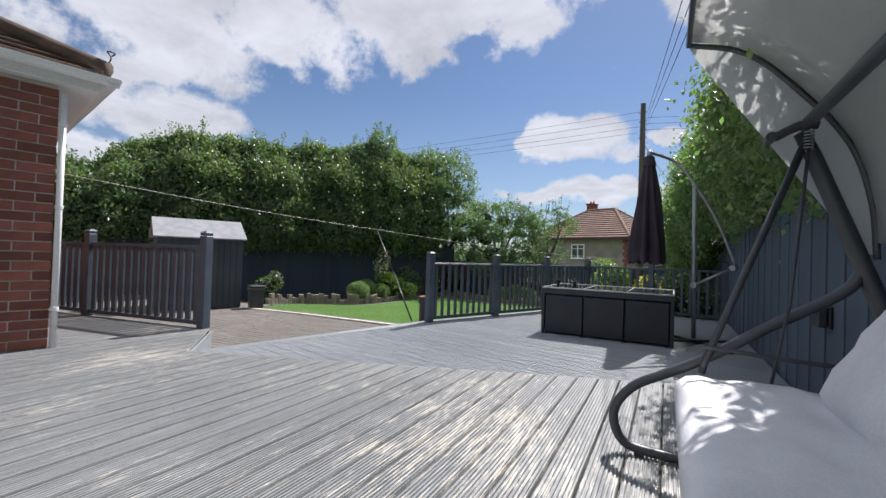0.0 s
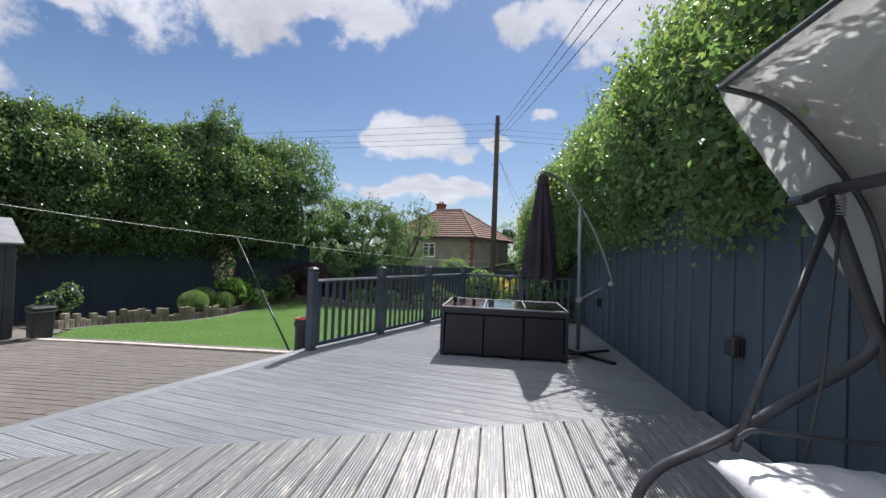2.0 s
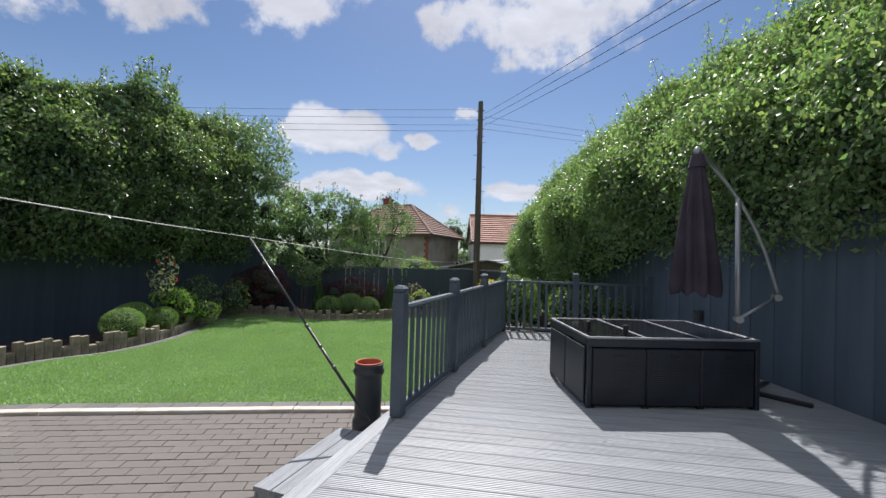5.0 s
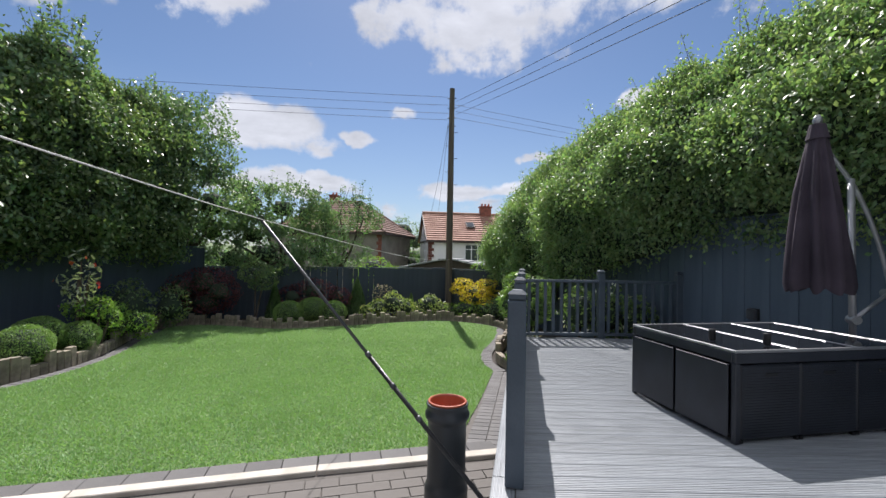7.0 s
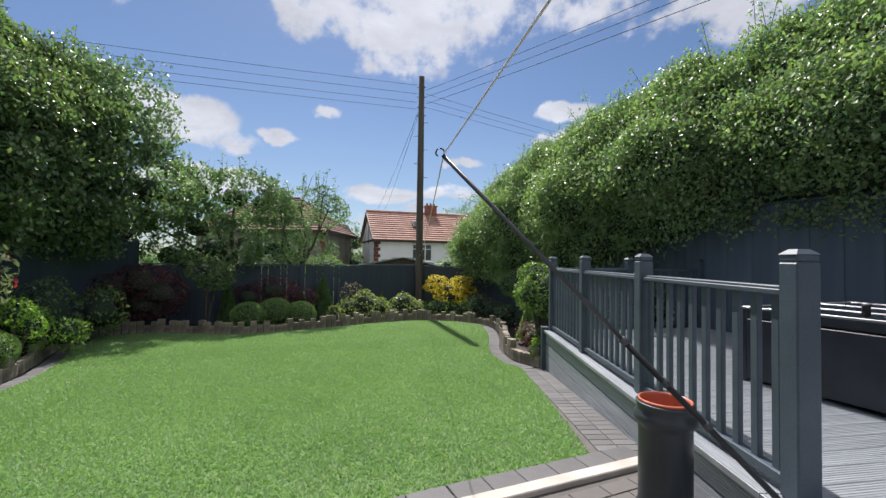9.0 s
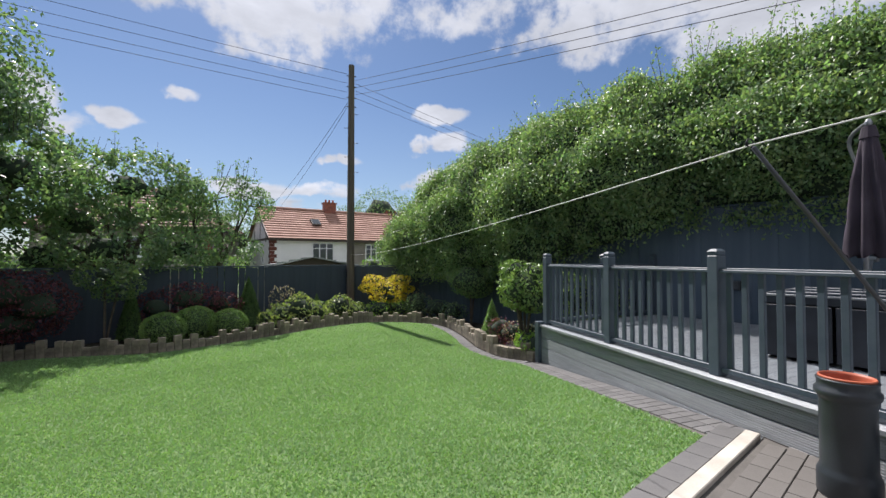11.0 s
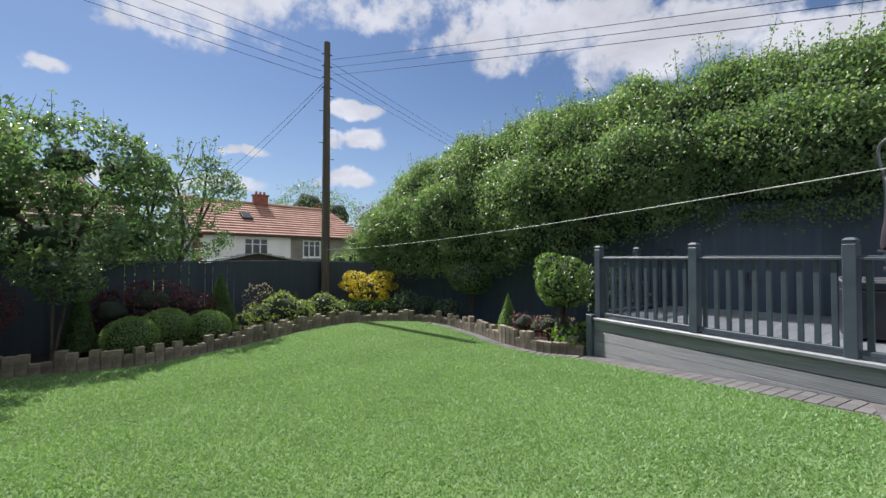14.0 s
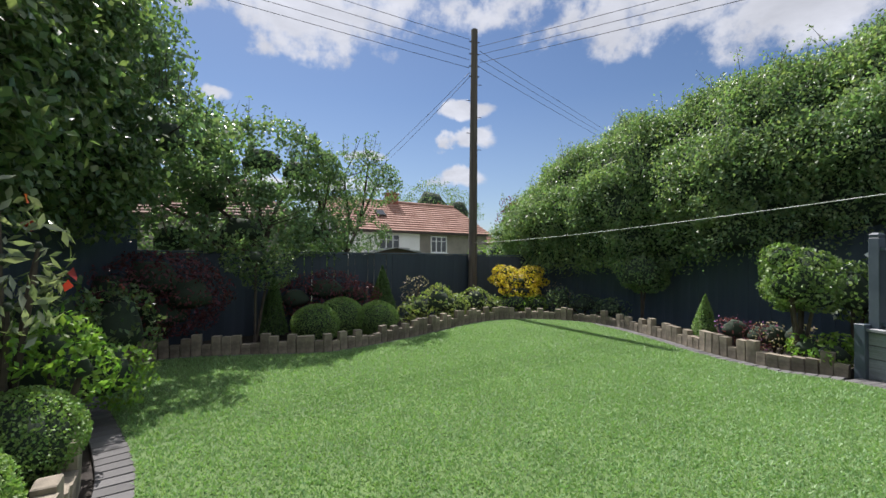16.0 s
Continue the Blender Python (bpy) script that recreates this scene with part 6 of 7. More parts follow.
def wall_hedge(name, label, line, y0, y1, top, low, offset, mat, size, clumps, per, sprigs, stems):
    """A hedge as one uneven leafy face and top: drooping clumps of leaves over an added dark core for its shade."""
    h = plant(name, (0, 0, 0), label, "hedge")

    def skin(y, v, depth):
        t, lo = np.interp(y, *top), np.interp(y, *low)
        vf = np.clip(v, 0, 1)
        p3 = np.stack([y, v * 3.0, v * 0 + len(name)], 1)
        t = t + 0.16 * lump(np.stack([y, y * 0, y * 0], 1), 0.5, 3.0) + 0.1 * lump(np.stack([y, y * 0, y * 0], 1), 0.17, 1.0)
        z = lo + (t - lo) * (vf ** 0.9)
        off = offset(y, vf) + np.clip(v - 1, 0, 1) * 0.9 + depth
        off -= 0.24 * lump(p3, 0.55, 2.0) + 0.15 * lump(p3, 0.22, 5.0)
        z = z + 0.16 * lump(p3, 0.35, 8.0) * (vf > 0.05)
        x, yy = line(y, off)
        return np.stack([x, yy, z], 1)

    cy, cv = RNG.uniform(y0, y1, clumps), RNG.uniform(-0.02, 1.5, clumps)
    cd = RNG.exponential(0.09, clumps) - 0.08
    C = skin(cy, cv, cd)
    n = skin(cy, cv, cd - 0.3) - C
    n[:, 2] += 0.25
    rad = RNG.uniform(0.07, 0.17, clumps)
    P = np.repeat(C, per, 0) + RNG.normal(0, 1, (clumps * per, 3)) * np.repeat(rad, per)[:, None] * [0.8, 0.8, 0.75]
    leaves(h, "foliage", P, np.repeat(n, per, 0), size, mat, aspect=0.6, droop=0.8, spread=0.45)
    # added closed core, coloured dark in place of shade among the leaves
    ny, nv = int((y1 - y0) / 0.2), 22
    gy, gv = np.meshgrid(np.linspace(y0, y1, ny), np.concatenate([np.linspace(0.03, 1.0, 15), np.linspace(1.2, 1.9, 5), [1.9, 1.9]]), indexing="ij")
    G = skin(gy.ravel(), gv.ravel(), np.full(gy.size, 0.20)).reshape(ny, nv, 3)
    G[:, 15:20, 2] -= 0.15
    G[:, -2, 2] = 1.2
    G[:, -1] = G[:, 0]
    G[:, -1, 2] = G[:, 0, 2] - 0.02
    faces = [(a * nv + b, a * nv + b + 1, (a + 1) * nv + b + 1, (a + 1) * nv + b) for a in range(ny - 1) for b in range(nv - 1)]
    link("inner_growth", pydata("inner_growth", G.reshape(-1, 3), faces), M_SHADE_CORE, h, kind="stuff", smooth=True)
    # long shoots standing out of the top
    bm, P, Q = bmesh.new(), [], []
    S = skin(RNG.uniform(y0, y1, sprigs), RNG.uniform(0.8, 1.25, sprigs), np.zeros(sprigs))
    for s in S:
        s = Vector(s)
        d = Vector((RNG.normal(0, .25), RNG.normal(0, .25), 1.0)).normalized()
        L = float(RNG.uniform(0.12, 0.40) + RNG.uniform(0.2, 0.55) * (RNG.random() < 0.14))
        add_tube(bm, [s, s + d * L * 0.6, s + d * L], [0.006, 0.004, 0.002], 4)
        for k in range(int(14 + 44 * L)):
            f = RNG.random()
            P.append(tuple(s + d * L * f + Vector((RNG.normal(0, .045), RNG.normal(0, .045), RNG.normal(0, .03)))))
            Q.append((RNG.normal(0, 1), RNG.normal(0, 1), 1.0))
    part("twig_growth", bm, M_BARK, h, kind="stuff")
    leaves(h, "shoot_leaves", P, Q, size * 0.9, mat)
    bm = bmesh.new()
    for x, y in stems:
        add_tube(bm, [(x, y, -0.1), (x + .05, y, 1.2), (x, y + .05, 2.4)], [0.07, 0.055, 0.04], 8)
    part("stem_growth", bm, M_BARK, h, kind="stuff")


wall_hedge("hedge_right", "tall overgrown green hedge spilling over the dark fence",
           lambda y, off: (FENCE_P.x + FENCE_D.x / FENCE_D.y * (y - FENCE_P.y) + FENCE_N.x * off, y + FENCE_N.y * off), -3.2, 14.9,
           ([-3, 2, 6, 8.5, 11, 13, 14.6, 15.6], [4.5, 4.45, 4.4, 4.4, 4.15, 3.75, 2.9, 2.2]), ([-3, 7.2, 8.6, 10.5, 13, 15.2], [1.98, 1.95, 1.5, 1.1, 0.95, 1.1]),
           lambda y, v: 0.04 - np.interp(y, [6.5, 9, 12.5, 15], [0.08, 0.55, 0.5, 0.05]) * (1 - 0.5 * v) - 0.28 * np.sin(np.pi * np.clip(v, 0, 1) ** 0.8) + 0.75 * v ** 3,
           M_HEDGE, 0.058, 6400, 44, 560, [tuple(fence_at(k, 0.75)) for k in range(-3, 15, 2)])
wall_hedge("hedge_left", "tall laurel hedge hanging over the dark fence behind the shed",
           lambda y, off: (-11.0 - off, y), -3.4, 9.4,
           ([-3.4, -0.6, 0.3, 1.7, 4, 6.2, 7, 8, 9.4], [3.1, 3.2, 3.9, 4.35, 4.4, 4.8, 5.1, 4.9, 4.9]), ([-3.4, 9.4], [1.62, 1.5]),
           lambda y, v: -0.22 - 0.25 * np.sin(np.pi * np.clip(v, 0, 1) ** 0.8) + 0.8 * v ** 3,
           M_HEDGE_L, 0.085, 4400, 34, 260, [(-11.7, k) for k in range(-3, 9, 2)])

tree("garden_tree", (-11.75, 6.9, 0), [((0, 0, 4.3), (1.0, 1.0, 0.9)), ((0.3, 0.3, 5.1), (0.55, 0.5, 0.62)), ((-0.3, -1.0, 4.1), (0.9, 0.9, 0.6))],
     "leafy young tree standing above the laurel hedge", M_TREELEAF, 0.095, 850, 0.09, 2.4, "trees along the back", core=0.45, sprigs=60)
tree("garden_tree", (-11.8, 10.5, 0), [((-0.25, 0, 4.5), (1.35, 1.3, 1.15)), ((0.4, 0.5, 2.9), (1.3, 1.0, 0.95)), ((-0.6, 0.4, 4.9), (0.95, 0.9, 0.6)), ((1.1, -0.3, 2.8), (0.95, 0.8, 0.7)), ((0.2, -0.6, 3.8), (1.05, 0.9, 0.9)), ((-0.5, -0.2, 5.2), (0.6, 0.6, 0.45))],
     "large dark green tree in the shaded corner of the garden", M_TREELEAF, 0.09, 950, 0.13, 1.6, "trees along the back", sprigs=90)
tree("garden_tree", (-9.75, 11.75, 0), [((0, 0, 2.95), (1.1, 0.8, 0.7)), ((-0.8, -0.2, 3.1), (0.9, 0.7, 0.6)), ((0.55, 0.3, 2.85), (0.8, 0.6, 0.6)), ((-0.8, -0.2, 2.2), (1.0, 0.7, 0.7)), ((-1.7, -0.7, 2.3), (0.9, 0.6, 0.9)), ((-1.2, -0.6, 1.5), (0.9, 0.5, 0.7)), ((-0.6, -0.3, 1.4), (0.8, 0.4, 0.45)), ((-0.2, -0.5, 1.7), (1.1, 0.6, 0.6)), ((0.8, 0.5, 1.7), (0.8, 0.6, 0.55))],
     "rounded green tree behind the end fence", M_TREELEAF, 0.08, 1300, 0.10, 1.3, "trees along the back", sprigs=70)
tree("garden_tree", (-8.35, 12.4, 0), [((0, 0, 2.85), (0.8, 0.6, 0.5)), ((0.65, 0.25, 2.75), (0.5, 0.45, 0.4)), ((-0.4, -0.1, 2.05), (0.9, 0.6, 0.6)), ((0.5, 0.3, 3.2), (0.35, 0.3, 0.25)), ((0.25, 0.1, 1.75), (0.6, 0.45, 0.4)), ((-0.5, -0.1, 2.7), (0.6, 0.5, 0.45))],
     "small tree with bending open branches beside the white house", M_TREELEAF, 0.062, 1300, 0.06, 1.2, "trees along the back", core=0.0, sprigs=50)
# overhanging branch near the corner
tree("garden_tree", (-12.3, 9.5, 0), [((0.1, 0.2, 4.2), (0.9, 0.9, 0.95)), ((0.2, 0.2, 4.9), (0.9, 0.8, 0.6)), ((0.2, -0.2, 3.1), (0.7, 0.7, 0.7)), ((1.0, 0.6, 3.8), (0.7, 0.6, 0.36))],
     "tall garden tree with branches reaching over the lawn", M_TREELEAF, 0.085, 850, 0.10, 2.3, "trees along the back", core=0.3, sprigs=60)

for c in ((-8.68, 10.40, 0.25), (-8.32, 10.90, 0.27), (-7.73, 10.86, 0.245)):
    clipped_ball((c[0], c[1], -0.06), c[2] * 1.45, "neat rounded box ball in the bed behind the log edging")
for c in ((-9.78, 6.36, 0.27), (-9.58, 5.5, 0.31), (-9.98, 5.95, 0.33)):
    clipped_ball((c[0], c[1], 0.06), c[2] * 1.1, "bright green rounded box ball in the side bed")
cone_tree((-7.58, 12.0, 0.0), 0.33, 1.05, "pointed green conifer beside the clipped balls")
cone_tree((-6.15, 12.45, 0.0), 0.17, 0.62, "slim dark conifer between the variegated shrubs")
cone_tree((-3.0, 9.1, 0.0), 0.21, 0.66, "bright green cone-shaped shrub in the side bed", M_BOX)
cone_tree((-9.36, 10.85, 0.0), 0.22, 1.0, "dark narrow conifer in the shaded bed")
shrub("golden_shrub", (-4.42, 12.85, 0), [((0, 0, 0.72), (0.52, 0.4, 0.20)), ((-0.32, 0, 0.95), (0.28, 0.25, 0.13)), ((0.34, 0.05, 0.93), (0.30, 0.25, 0.14)), ((0.05, 0, 0.5), (0.48, 0.38, 0.16)), ((-.5,0,.75),(.2,.2,.1)), ((.58,0,.7),(.18,.2,.1))],
      "bright golden-leaved maple in front of the end fence", M_GOLD, 0.062, 900, core=0.35)
shrub("green_underplanting", (-4.6, 12.6, 0), [((0, 0, 0.25), (0.45, 0.3, 0.25)), ((-0.4, 0, 0.18), (0.3, 0.25, 0.2)), ((0.5, 0, 0.22), (0.3, 0.25, 0.2))], "low green shrub under the golden maple", M_LIME, 0.05, 800)
shrub("purple_maple", (-8.6, 11.45, 0), [((0, 0, 0.68), (0.62, 0.3, 0.34)), ((0.5, 0.3, 0.55), (0.45, 0.3, 0.3)), ((-0.5, -.2, 0.55), (0.45, 0.3, 0.3))], "domed dark purple maple behind the box balls", M_ACER, 0.05, 1000, core=0.5)
shrub("purple_maple", (-10.7, 9.95, 0), [((0, 0, 0.95), (0.62, 0.5, 0.42)), ((0.45, 0.0, 0.75), (0.5, 0.42, 0.36)), ((-0.3, -0.4, 0.8), (0.5, 0.5, 0.4)), ((0.1, 0, 0.5), (0.6, 0.5, 0.3))], "large dark purple maple in the shaded corner", M_ACER, 0.05, 950, core=0.55)
shrub("variegated_shrub", (-6.5, 11.85, 0), [((0, 0, 0.38), (0.42, 0.32, 0.34)), ((-0.38, 0, 0.28), (0.28, 0.25, 0.26)), ((0.35, 0.05, 0.3), (0.28, 0.25, 0.26))], "pale variegated shrub behind the log edging", M_VARIEG, 0.07, 600, "variegated shrubs")
shrub("variegated_shrub", (-5.6, 12.35, 0), [((0, 0, 0.35), (0.38, 0.3, 0.32)), ((0.28, 0, 0.25), (0.28, 0.25, 0.24))], "pale variegated shrub near the golden maple", M_VARIEG, 0.07, 600, "variegated shrubs")
shrub("feathery_shrub", (-7.0, 12.2, 0), [((0, 0, 0.55), (0.25, 0.2, 0.3)), ((0.2, 0, 0.75), (0.15, 0.15, 0.15))], "thin shrub with pale pink flower plumes", M_PALE, 0.04, 420, core=0.0)
shrub("strap_leaf_plant", (-7.15, 11.6, 0), [((0, 0, 0.2), (0.22, 0.2, 0.2))], "low plant with pale strap leaves", M_VARIEG, 0.16, 320, aspect=0.14, core=0.2)
shrub("standard_bay", (-2.85, 10.7, 0), [((0, 0, 0.98), (0.46, 0.42, 0.36)), ((0.1, 0, 0.85), (0.38, 0.36, 0.3))], "clipped round-headed bay tree on a thin stem", M_HEDGE, 0.05, 950, category="tree", core=0.8, shell=0.2)
shrub("standard_bay", (-3.02, 7.74, 0), [((0, 0, 0.98), (0.36, 0.36, 0.38)), ((0.16, 0.08, 0.84), (0.27, 0.27, 0.25)), ((-0.2, -0.06, 0.93), (0.23, 0.24, 0.25)), ((0.02, -0.16, 0.80), (0.26, 0.22, 0.2)), ((-0.1, 0.1, 1.24), (0.24, 0.22, 0.2)), ((0.14, 0, 1.2), (0.22, 0.24, 0.2)), ((0.02, 0.2, 0.9), (0.28, 0.22, 0.3))], "large round-headed glossy bush beside the decking", M_BAY, 0.058, 1250, category="tree", core=0.6, shell=0.5)
shrub("purple_heather", (-3.05, 8.55, 0), [((0, 0, 0.28), (0.26, 0.24, 0.2)), ((0.0, -0.35, 0.26), (0.22, 0.22, 0.18))], "dark purple-leaved low shrub", M_ACER, 0.035, 900, extra=((M_FLOWER_P, "flowers", 0.10, 0.03),))
shrub("pink_spirea", (-2.95, 8.1, 0), [((0, 0, 0.26), (0.28, 0.24, 0.22)), ((0.1, -.2, 0.3), (0.2, 0.2, 0.18))], "low shrub with pinkish brown new leaves", M_PALE, 0.035, 700)
shrub("ground_cover", (-3.08, 7.35, 0), [((0, 0, 0.18), (0.24, 0.22, 0.16)), ((0.3, 0.2, 0.2), (0.24, 0.22, 0.17)), ((0.05, 0.28, 0.2), (0.2, 0.2, 0.16))], "bright green leafy ground cover by the deck corner", M_LIME, 0.06, 800)
shrub("hydrangea", (-2.2, 7.75, 0), [((0, 0, 0.8), (0.3, 0.28, 0.4)), ((0.4, 0.1, 0.75), (0.35, 0.28, 0.4)), ((0.8, 0.1, 0.7), (0.3, 0.25, 0.35))], "hydrangea with white flower heads beyond the end railing", M_BAY, 0.06, 800, extra=((M_FLOWER_W, "flowers", 0.03, 0.075),))
shrub("low_shrub", (-3.3, 11.9, 0), [((0, 0, 0.28), (0.4, 0.3, 0.25)), ((-.4, .3, 0.35), (0.3, 0.25, 0.3)), ((0.2, -.6, .25), (.3, .4, .22))], "low mixed shrubs in front of the far fence", M_TREELEAF, 0.05, 600)
shrub("low_shrub", (-3.6, 12.6, 0), [((0, 0, 0.4), (0.35, 0.25, 0.3))], "brownish low shrub by the end fence", M_PALE, 0.035, 330, core=0.3)
shrub("leafy_shrub", (-10.15, 7.15, 0), [((0, 0, 0.42), (0.38, 0.36, 0.34)), ((0.2, .35, 0.35), (0.28, 0.3, 0.28)), ((-.2, -.2, 0.6), (0.25, 0.25, 0.22))], "broad light green shrub at the bend of the bed", M_LIME, 0.045, 1300)
shrub("leafy_shrub", (-9.1, 2.75, 0), [((0, 0, 0.35), (0.3, 0.3, 0.3)), ((0.1, .25, 0.55), (0.2, 0.2, 0.25))], "small glossy shrub beside the shed", M_HEDGE_L, 0.07, 480, extra=((M_PALE, "flowers", 0.04, 0.05),))
shrub("dark_laurel", (-10.6, 7.9, 0), [((0, 0, 0.6), (0.35, 0.6, 0.5)), ((0.1, 0.9, 0.5), (0.35, 0.4, 0.45))], "dark shaded evergreen shrubs in the corner", M_HEDGE_L, 0.07, 480, core=0.6)
shrub("silver_tree", (-9.5, 10.25, 0), [((0, 0, 1.25), (0.45, 0.38, 0.28)), ((0.15, 0.1, 1.0), (0.35, 0.3, 0.22))], "small grey-green tree in front of the dark fence", M_HEDGE_L, 0.055, 1000, category="tree", core=0.3)
# near plants at the end of the walk
shrub("photinia", (-9.93, 6.45, 0), [((0, 0, 1.22), (0.25, 0.25, 0.26)), ((-0.08, 0.1, 1.5), (0.17, 0.17, 0.2)), ((0.08, -0.06, 0.98), (0.2, 0.2, 0.2)), ((0.12, 0.08, 1.3), (0.16, 0.16, 0.16))], "tall glossy shrub with pale leaves and orange-red young tips", M_LAURELNEAR, 0.095, 330, core=0.12, aspect=0.34, extra=((M_REDTIP, "red_tips", 0.04, 0.08),))
shrub("lime_shrub", (-9.85, 6.72, 0), [((0, 0, 0.72), (0.22, 0.24, 0.20)), ((0.1, 0.1, 0.55), (0.2, 0.2, 0.18)), ((-.1, -.3, .7), (.2, .2, .18))], "yellow-green shrub leaning over the box ball", M_LIME, 0.05, 1300, core=0.3, extra=((M_FLOWER_P, "flowers", 0.006, 0.03),))


# trees and bushes beyond
def far_tree(at, blobs, label, mat, size=0.16, density=110, fork=2.0):
    tree("distant_tree", at, blobs, label, mat, size, density, 0.18, fork, "trees beyond the garden", core=0.5)


far_tree((-0.8, 44.0, -2.5), [((0, 0, 8.6), (2.9, 2.4, 2.4)), ((2.6, 0, 8.0), (2.5, 2.0, 2.0)), ((-2.6, 0, 7.4), (2.3, 2.0, 1.9))], "round leafy tree rising behind the red roof", M_TREELEAF)
far_tree((-13.6, 36.5, -2.5), [((0, 0, 6.2), (1.6, 1.3, 1.2)), ((1.2, 0, 5.2), (1.3, 1.2, 1.1)), ((-1.3, 0, 5.6), (1.3, 1.1, 1.0))], "dark tree behind the white house", M_TREELEAF)
far_tree((-17.5, 33.0, -2.5), [((0, 0, 6.8), (2.0, 1.6, 1.5)), ((1.8, 0, 6.0), (1.7, 1.5, 1.4)), ((-2.2, 0, 6.4), (2.0, 1.5, 1.5)), ((3.5, 0, 5.0), (1.5, 1.3, 1.2))], "broad tree behind the brown-roofed house", M_TREELEAF)
far_tree((-11.9, 30.0, -2.5), [((0, 0, 3.8), (1.0, 1.0, 1.3)), ((0.8, 0.5, 3.4), (0.9, 0.8, 0.9))], "dark evergreen between the two houses", M_DKCONE, 0.14, 80)
shrub("lime_bush", (-9.6, 18.6, -1.2), [((0, 0, 2.2), (0.75, 0.7, 0.55)), ((0.6, 0.2, 2.0), (0.5, 0.5, 0.4)), ((-.4, 0, 1.2), (0.8, 0.7, 1.0))], "bright lime green bush just behind the end fence", M_LIME, 0.10, 200)
shrub("lime_bush", (-3.9, 15.6, -0.6), [((0, 0, 1.95), (0.5, 0.4, 0.4)), ((0.5, 0.2, 2.2), (0.5, 0.5, 0.45)), ((-.6, 0, 1.75), (0.4, 0.4, 0.35))], "bright green bush behind the corner of the fence", M_LIME, 0.07, 300)
shrub("copper_tree", (-3.75, 14.9, -0.3), [((0, 0, 2.9), (0.35, 0.3, 0.4)), ((-0.25, 0, 2.5), (0.25, 0.25, 0.3))], "small purple-leaved branch at the end of the hedge", M_ACER, 0.06, 350, core=0.3)
FB = []
for k in range(40):
    a = math.radians(20 + k * 4.2)
    r = 95 + 14 * math.sin(k * 2.3)
    x, y_ = -5 + r * math.cos(a), r * math.sin(a)
    FB.append(((x, y_, ground_height(x, y_) + 1.5), (6.5, 5.5, 3.2 + 1.4 * math.sin(k * 1.7))))
fp, fq = blob_points(FB, 2.2, rough=0.3, scale=3.0)
fw = thing("distant_woods", (0, 0, 0), "line of distant trees across the valley", "trees")
tagged(leaves(fw, "woods", fp, fq, 0.9, M_TREELEAF), kind="stuff")
# dark lumps added behind the leaves as the shade within the woods
part("woods_shade_core", core_mesh(FB, 0.85), M_SHADE_CORE, fw, kind="stuff", smooth=True)

# ---- paving, kerb, log edging ----


def build_kerb():
    k = tagged(new("lawn_kerb"), "pale concrete edging between paving and lawn", "kerb", kind="structure")
    pts = KERB
    bm = None
    for (x0, y0), (x1, y1) in zip(pts, pts[1:]):
        v = Vector((x1 - x0, y1 - y0))
        n = max(1, round(v.length / 0.9))
        for i in range(n):
            L = v.length / n
            p = Vector((x0, y0)) + v * (i / n)
            box("edging_stone", 0.003, L - 0.004, 0.0, 0.085, -0.04, 0.018, M_KERB, k, 0.005, pose(p.x, p.y, 0.25, 0, 0, math.degrees(math.atan2(v.y, v.x))))


build_kerb()


def block_mesh(l=0.2, w=0.1, mat=None):
    bm = bmesh.new()
    g, c = 0.0018, 0.003
    a = [bm.verts.new((x, y, -0.03)) for x, y in ((g, g), (l - g, g), (l - g, w - g), (g, w - g))]
    b = [bm.verts.new((x, y, -0.005)) for x, y in ((g, g), (l - g, g), (l - g, w - g), (g, w - g))]
    t = [bm.verts.new((x, y, 0.0)) for x, y in ((g + c, g + c), (l - g - c, g + c), (l - g - c, w - g - c), (g + c, w - g - c))]
    for lo, hi in ((a, b), (b, t)):
        for i in range(4):
            bm.faces.new((lo[i], lo[(i + 1) % 4], hi[(i + 1) % 4], hi[i]))
    bm.faces.new(t)
    me = bpy.data.meshes.new("paver")
    bm.to_mesh(me)
    bm.free()
    if mat:
        me.materials.append(mat)
    return me


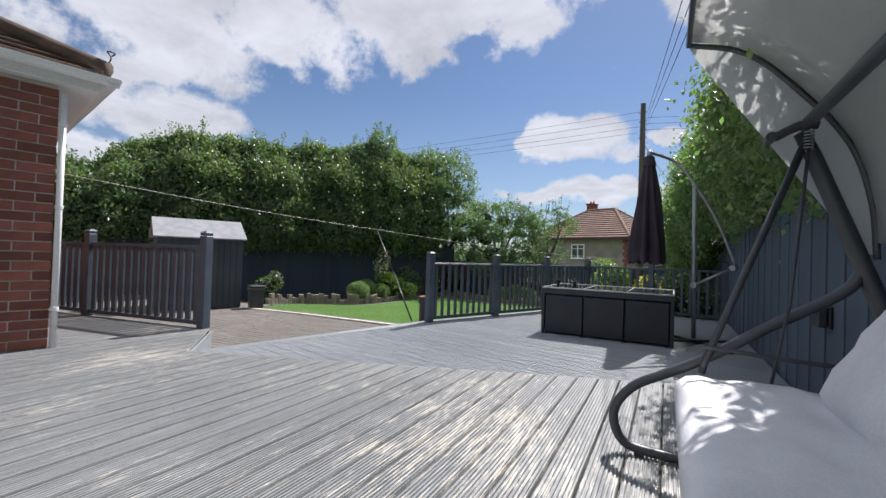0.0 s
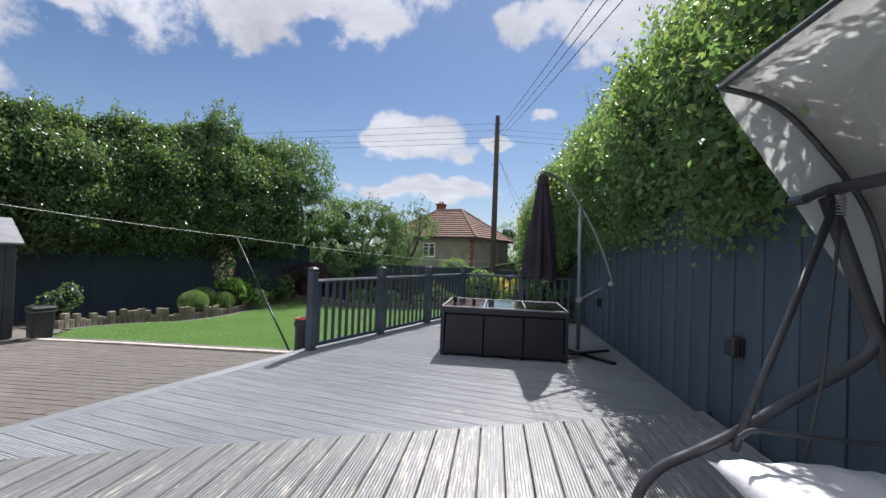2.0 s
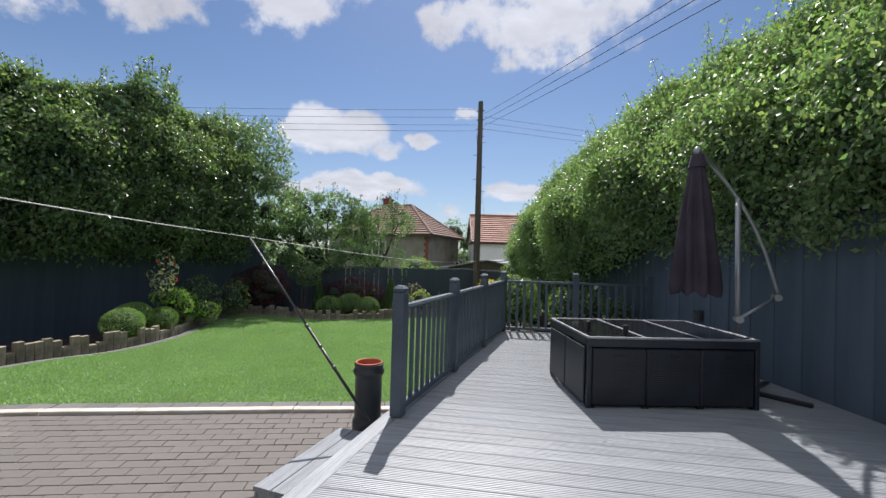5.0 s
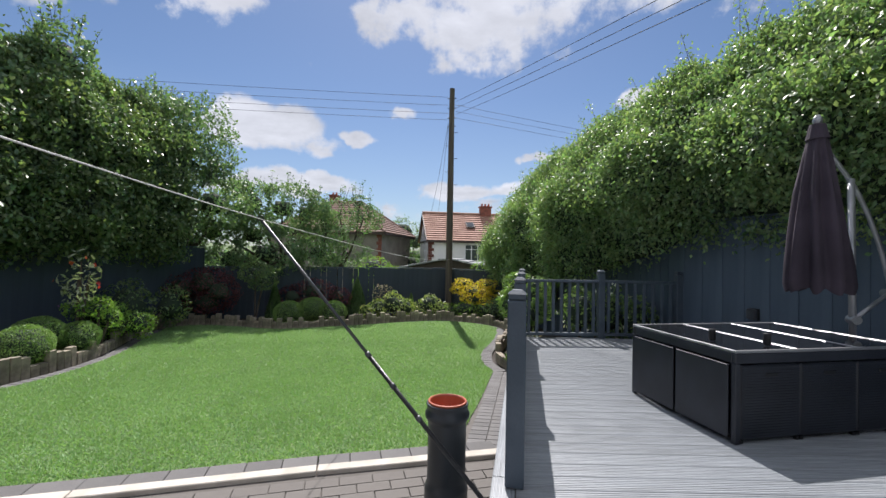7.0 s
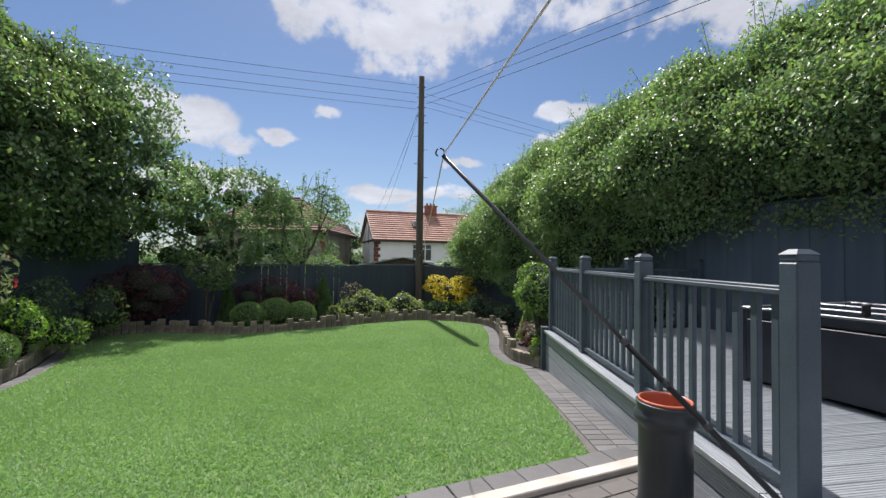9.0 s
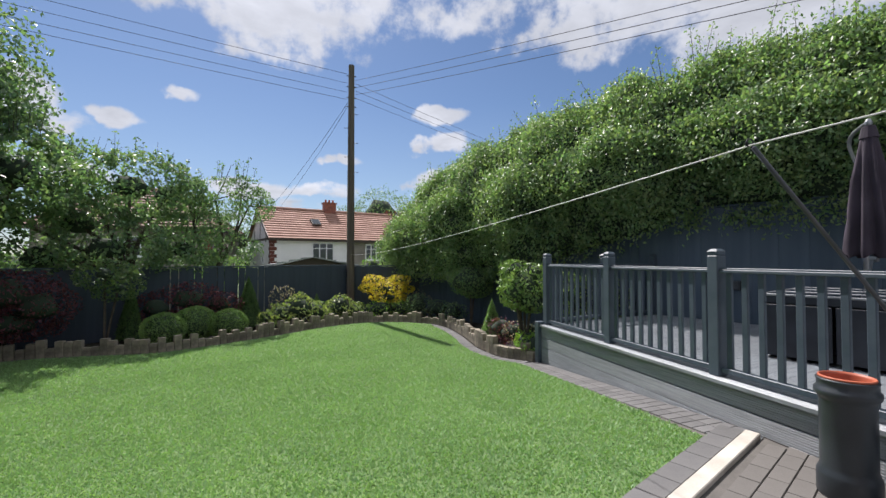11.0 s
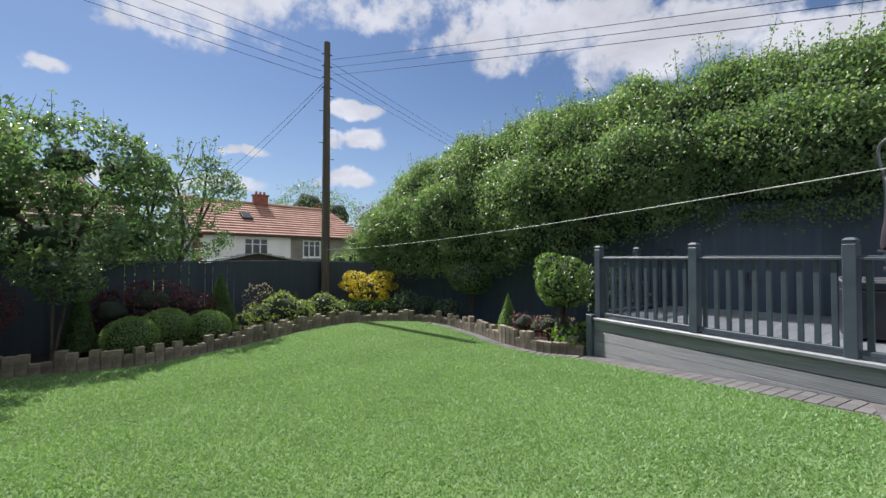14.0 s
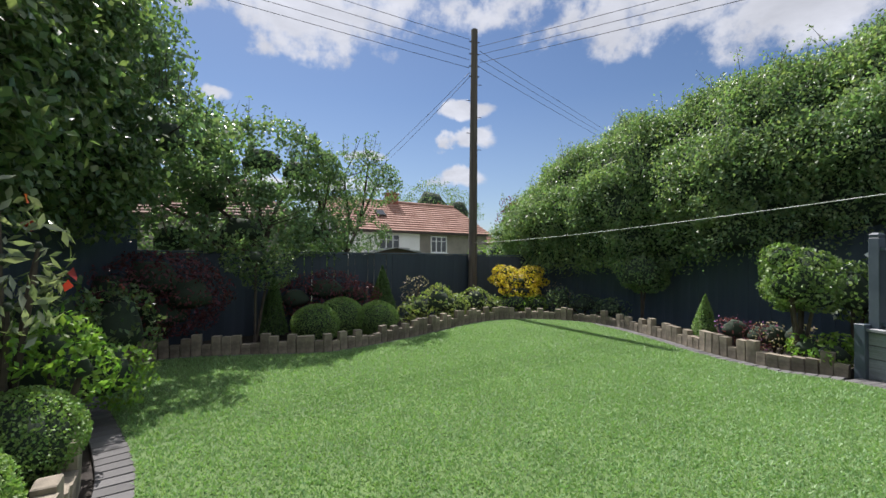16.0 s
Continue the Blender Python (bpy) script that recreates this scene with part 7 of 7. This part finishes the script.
def build_paving():
    base = drape(poly_slab("paving", [(-11.0, -3.3), (-7.5, -3.3), (-3.1, 0.4), (-3.1, 4.09), (-4.3, 3.57), (-5.5, 2.99), (-6.2, 2.66), (-7.5, 1.96), (-8.35, 2.75), (-8.85, 2.7), (-8.9, 1.9), (-11.0, 1.9)], -0.04, -0.012, M_SAND, kind="structure"))
    tagged(base, "brown-grey block paving between the decking and the lawn", "paving")
    drape(poly_slab("paving_strip", [(-3.55, 4.0), (-3.14, 4.12), (-3.14, 7.05), (-3.46, 7.05)], -0.04, -0.004, M_SAND, kind="structure"))
    PAV = [(-10.98, -3.2), (-7.5, -3.2), (-3.13, 0.45), (-3.13, 4.06), (-4.3, 3.54), (-5.5, 2.96), (-6.2, 2.63), (-7.5, 1.93), (-8.38, 2.7), (-8.8, 2.66), (-8.88, 1.88), (-10.98, 1.88)]
    ang = 25.0
    m = pose(-3.5, 4.3, 0, 0, 0, ang)
    spots = []
    for r in range(-110, 20):
        for c in range(-60, 30):
            x, y_ = c * 0.2 + (0.1 if r % 2 else 0), r * 0.1
            q = m @ Vector((x + 0.1, y_ + 0.05, 0))
            spots.append((q.x, q.y, x, y_))
    ok = inside(np.array([s[0] for s in spots]), np.array([s[1] for s in spots]), PAV)
    spots = [s for s, k in zip(spots, ok) if k]
    spots.sort(key=lambda s: (s[0] + 3.6) ** 2 + (s[1] - 3.7) ** 2)
    me = block_mesh(mat=M_BLOCK)
    rr = random.Random(8)
    for qx, qy, x, y_ in spots[:300]:
        ob = new("paver", me)
        ob.parent = base
        ob.matrix_basis = m @ pose(x, y_, 0.25 + rr.uniform(-0.0015, 0.0015), rr.uniform(-.4, .4), rr.uniform(-.4, .4), 0)
    src = [tuple(v.co) for v in me.vertices]
    fs = [tuple(p.vertices) for p in me.polygons]
    verts, faces = [], []
    for qx, qy, x, y_ in spots[300:]:
        k = len(verts)
        dz = rr.uniform(-0.0015, 0.0015)
        for v in src:
            w = m @ Vector((v[0] + x, v[1] + y_, v[2] + dz))
            verts.append((w.x, w.y, w.z + float(land(qx, qy))))
        faces += [tuple(k + i for i in f) for f in fs]
    tagged(link("pavers", pydata("pavers", verts, faces), M_BLOCK_I, base), kind="stuff")
    # border of charcoal setts between lawn and beds
    bd = tagged(new("block_border"), "curved border of charcoal block setts round the lawn", "paving", kind="structure")
    mb = block_mesh(0.2, 0.1, M_BLOCK_DK)
    count = 0
    for p, d in polyline(LOGPATH, 0.104):
        n = Vector((-d.y, d.x))
        if (cx - p).dot(n) < 0:
            n = -n
        wide = (p.y < 8.6 and p.x < -8.5) or (p.x > -4.3 and p.y < 11)
        q = p + n * (0.055)
        ob = new("sett", mb)
        ob.parent = bd
        rz = math.degrees(math.atan2(n.y, n.x))
        ob.matrix_basis = land_pose(q.x, q.y, 0.006) @ pose(0, 0, 0, 0, 0, rz) @ pose(0, -0.05, 0) @ Matrix.Diagonal((1.0 if wide else 0.36, 1, 1, 1))
        count += 1
    for r in range(29):
        for c in range(2):
            ob = new("sett", mb)
            ob.parent = bd
            ob.matrix_basis = land_pose(-3.45 + 0.145 * c, 4.14 + r * 0.1, 0.006) @ Matrix.Diagonal((0.72, 0.98, 1, 1))


build_paving()


def build_kerb_setts():
    bd = tagged(new("lawn_border"), "charcoal block setts between the lawn and the pale edging", "paving", kind="structure")
    mb = block_mesh(0.2, 0.1, M_BLOCK_DK)
    for (x0, y0), (x1, y1) in zip(KERB, KERB[1:]):
        v = Vector((x1 - x0, y1 - y0))
        n = int(v.length / 0.2)
        rz = math.degrees(math.atan2(v.y, v.x))
        for i in range(n):
            p = Vector((x0, y0)) + v * (i / n)
            ob = new("sett", mb)
            ob.parent = bd
            ob.matrix_basis = pose(p.x, p.y, 0.25, 0, 0, rz) @ pose(0, 0.09, 0.005) @ Matrix.Diagonal((v.length / n / 0.2, 1.5, 1, 1))


build_kerb_setts()


def build_logs():
    e = tagged(new("log_edging"), "weathered square timber offcuts set upright at uneven heights round the beds", "edging")
    rr = random.Random(14)
    shapes = []
    for k in range(4):
        bm = bmesh.new()
        add_box(bm, -0.055, 0.055, -0.045, 0.045, -0.08, 1.0, None, 0.007)
        for v in bm.verts:
            v.co.x += rr.uniform(-.003, .003)
            v.co.y += rr.uniform(-.003, .003)
            if v.co.z > 0.5:
                v.co.z += rr.uniform(-.02, .0)
        me = bpy.data.meshes.new("log")
        bm.to_mesh(me)
        bm.free()
        me.materials.append(M_LOG)
        shapes.append(me)
    pts = polyline(LOGPATH, 0.117)
    hi = True
    for i, (p, d) in enumerate(pts):
        if rr.random() < 0.5:
            hi = not hi
        h = rr.uniform(0.21, 0.27) if hi else rr.uniform(0.12, 0.155)
        if p.x < -9.0 and p.y < 7.5:
            h *= 1.12
        n = Vector((-d.y, d.x))
        if (cx - p).dot(n) > 0:
            n = -n
        q = p + n * 0.045
        ob = new("log", shapes[i % 4])
        ob.parent = e
        ob.matrix_basis = pose(q.x, q.y, float(land(q.x, q.y)), rr.uniform(-2, 2), rr.uniform(-2, 2), math.degrees(math.atan2(d.y, d.x)) + rr.uniform(-4, 4)) @ Matrix.Diagonal((1, 1, h, 1))


build_logs()
root = HOUSE
brick_wall(root, (0.0, -3.19), 90, 3.196, UP_Z, 2.66, True)
brick_wall(root, (-0.02, 0.0), 180, 3.0, UP_Z, 2.66)
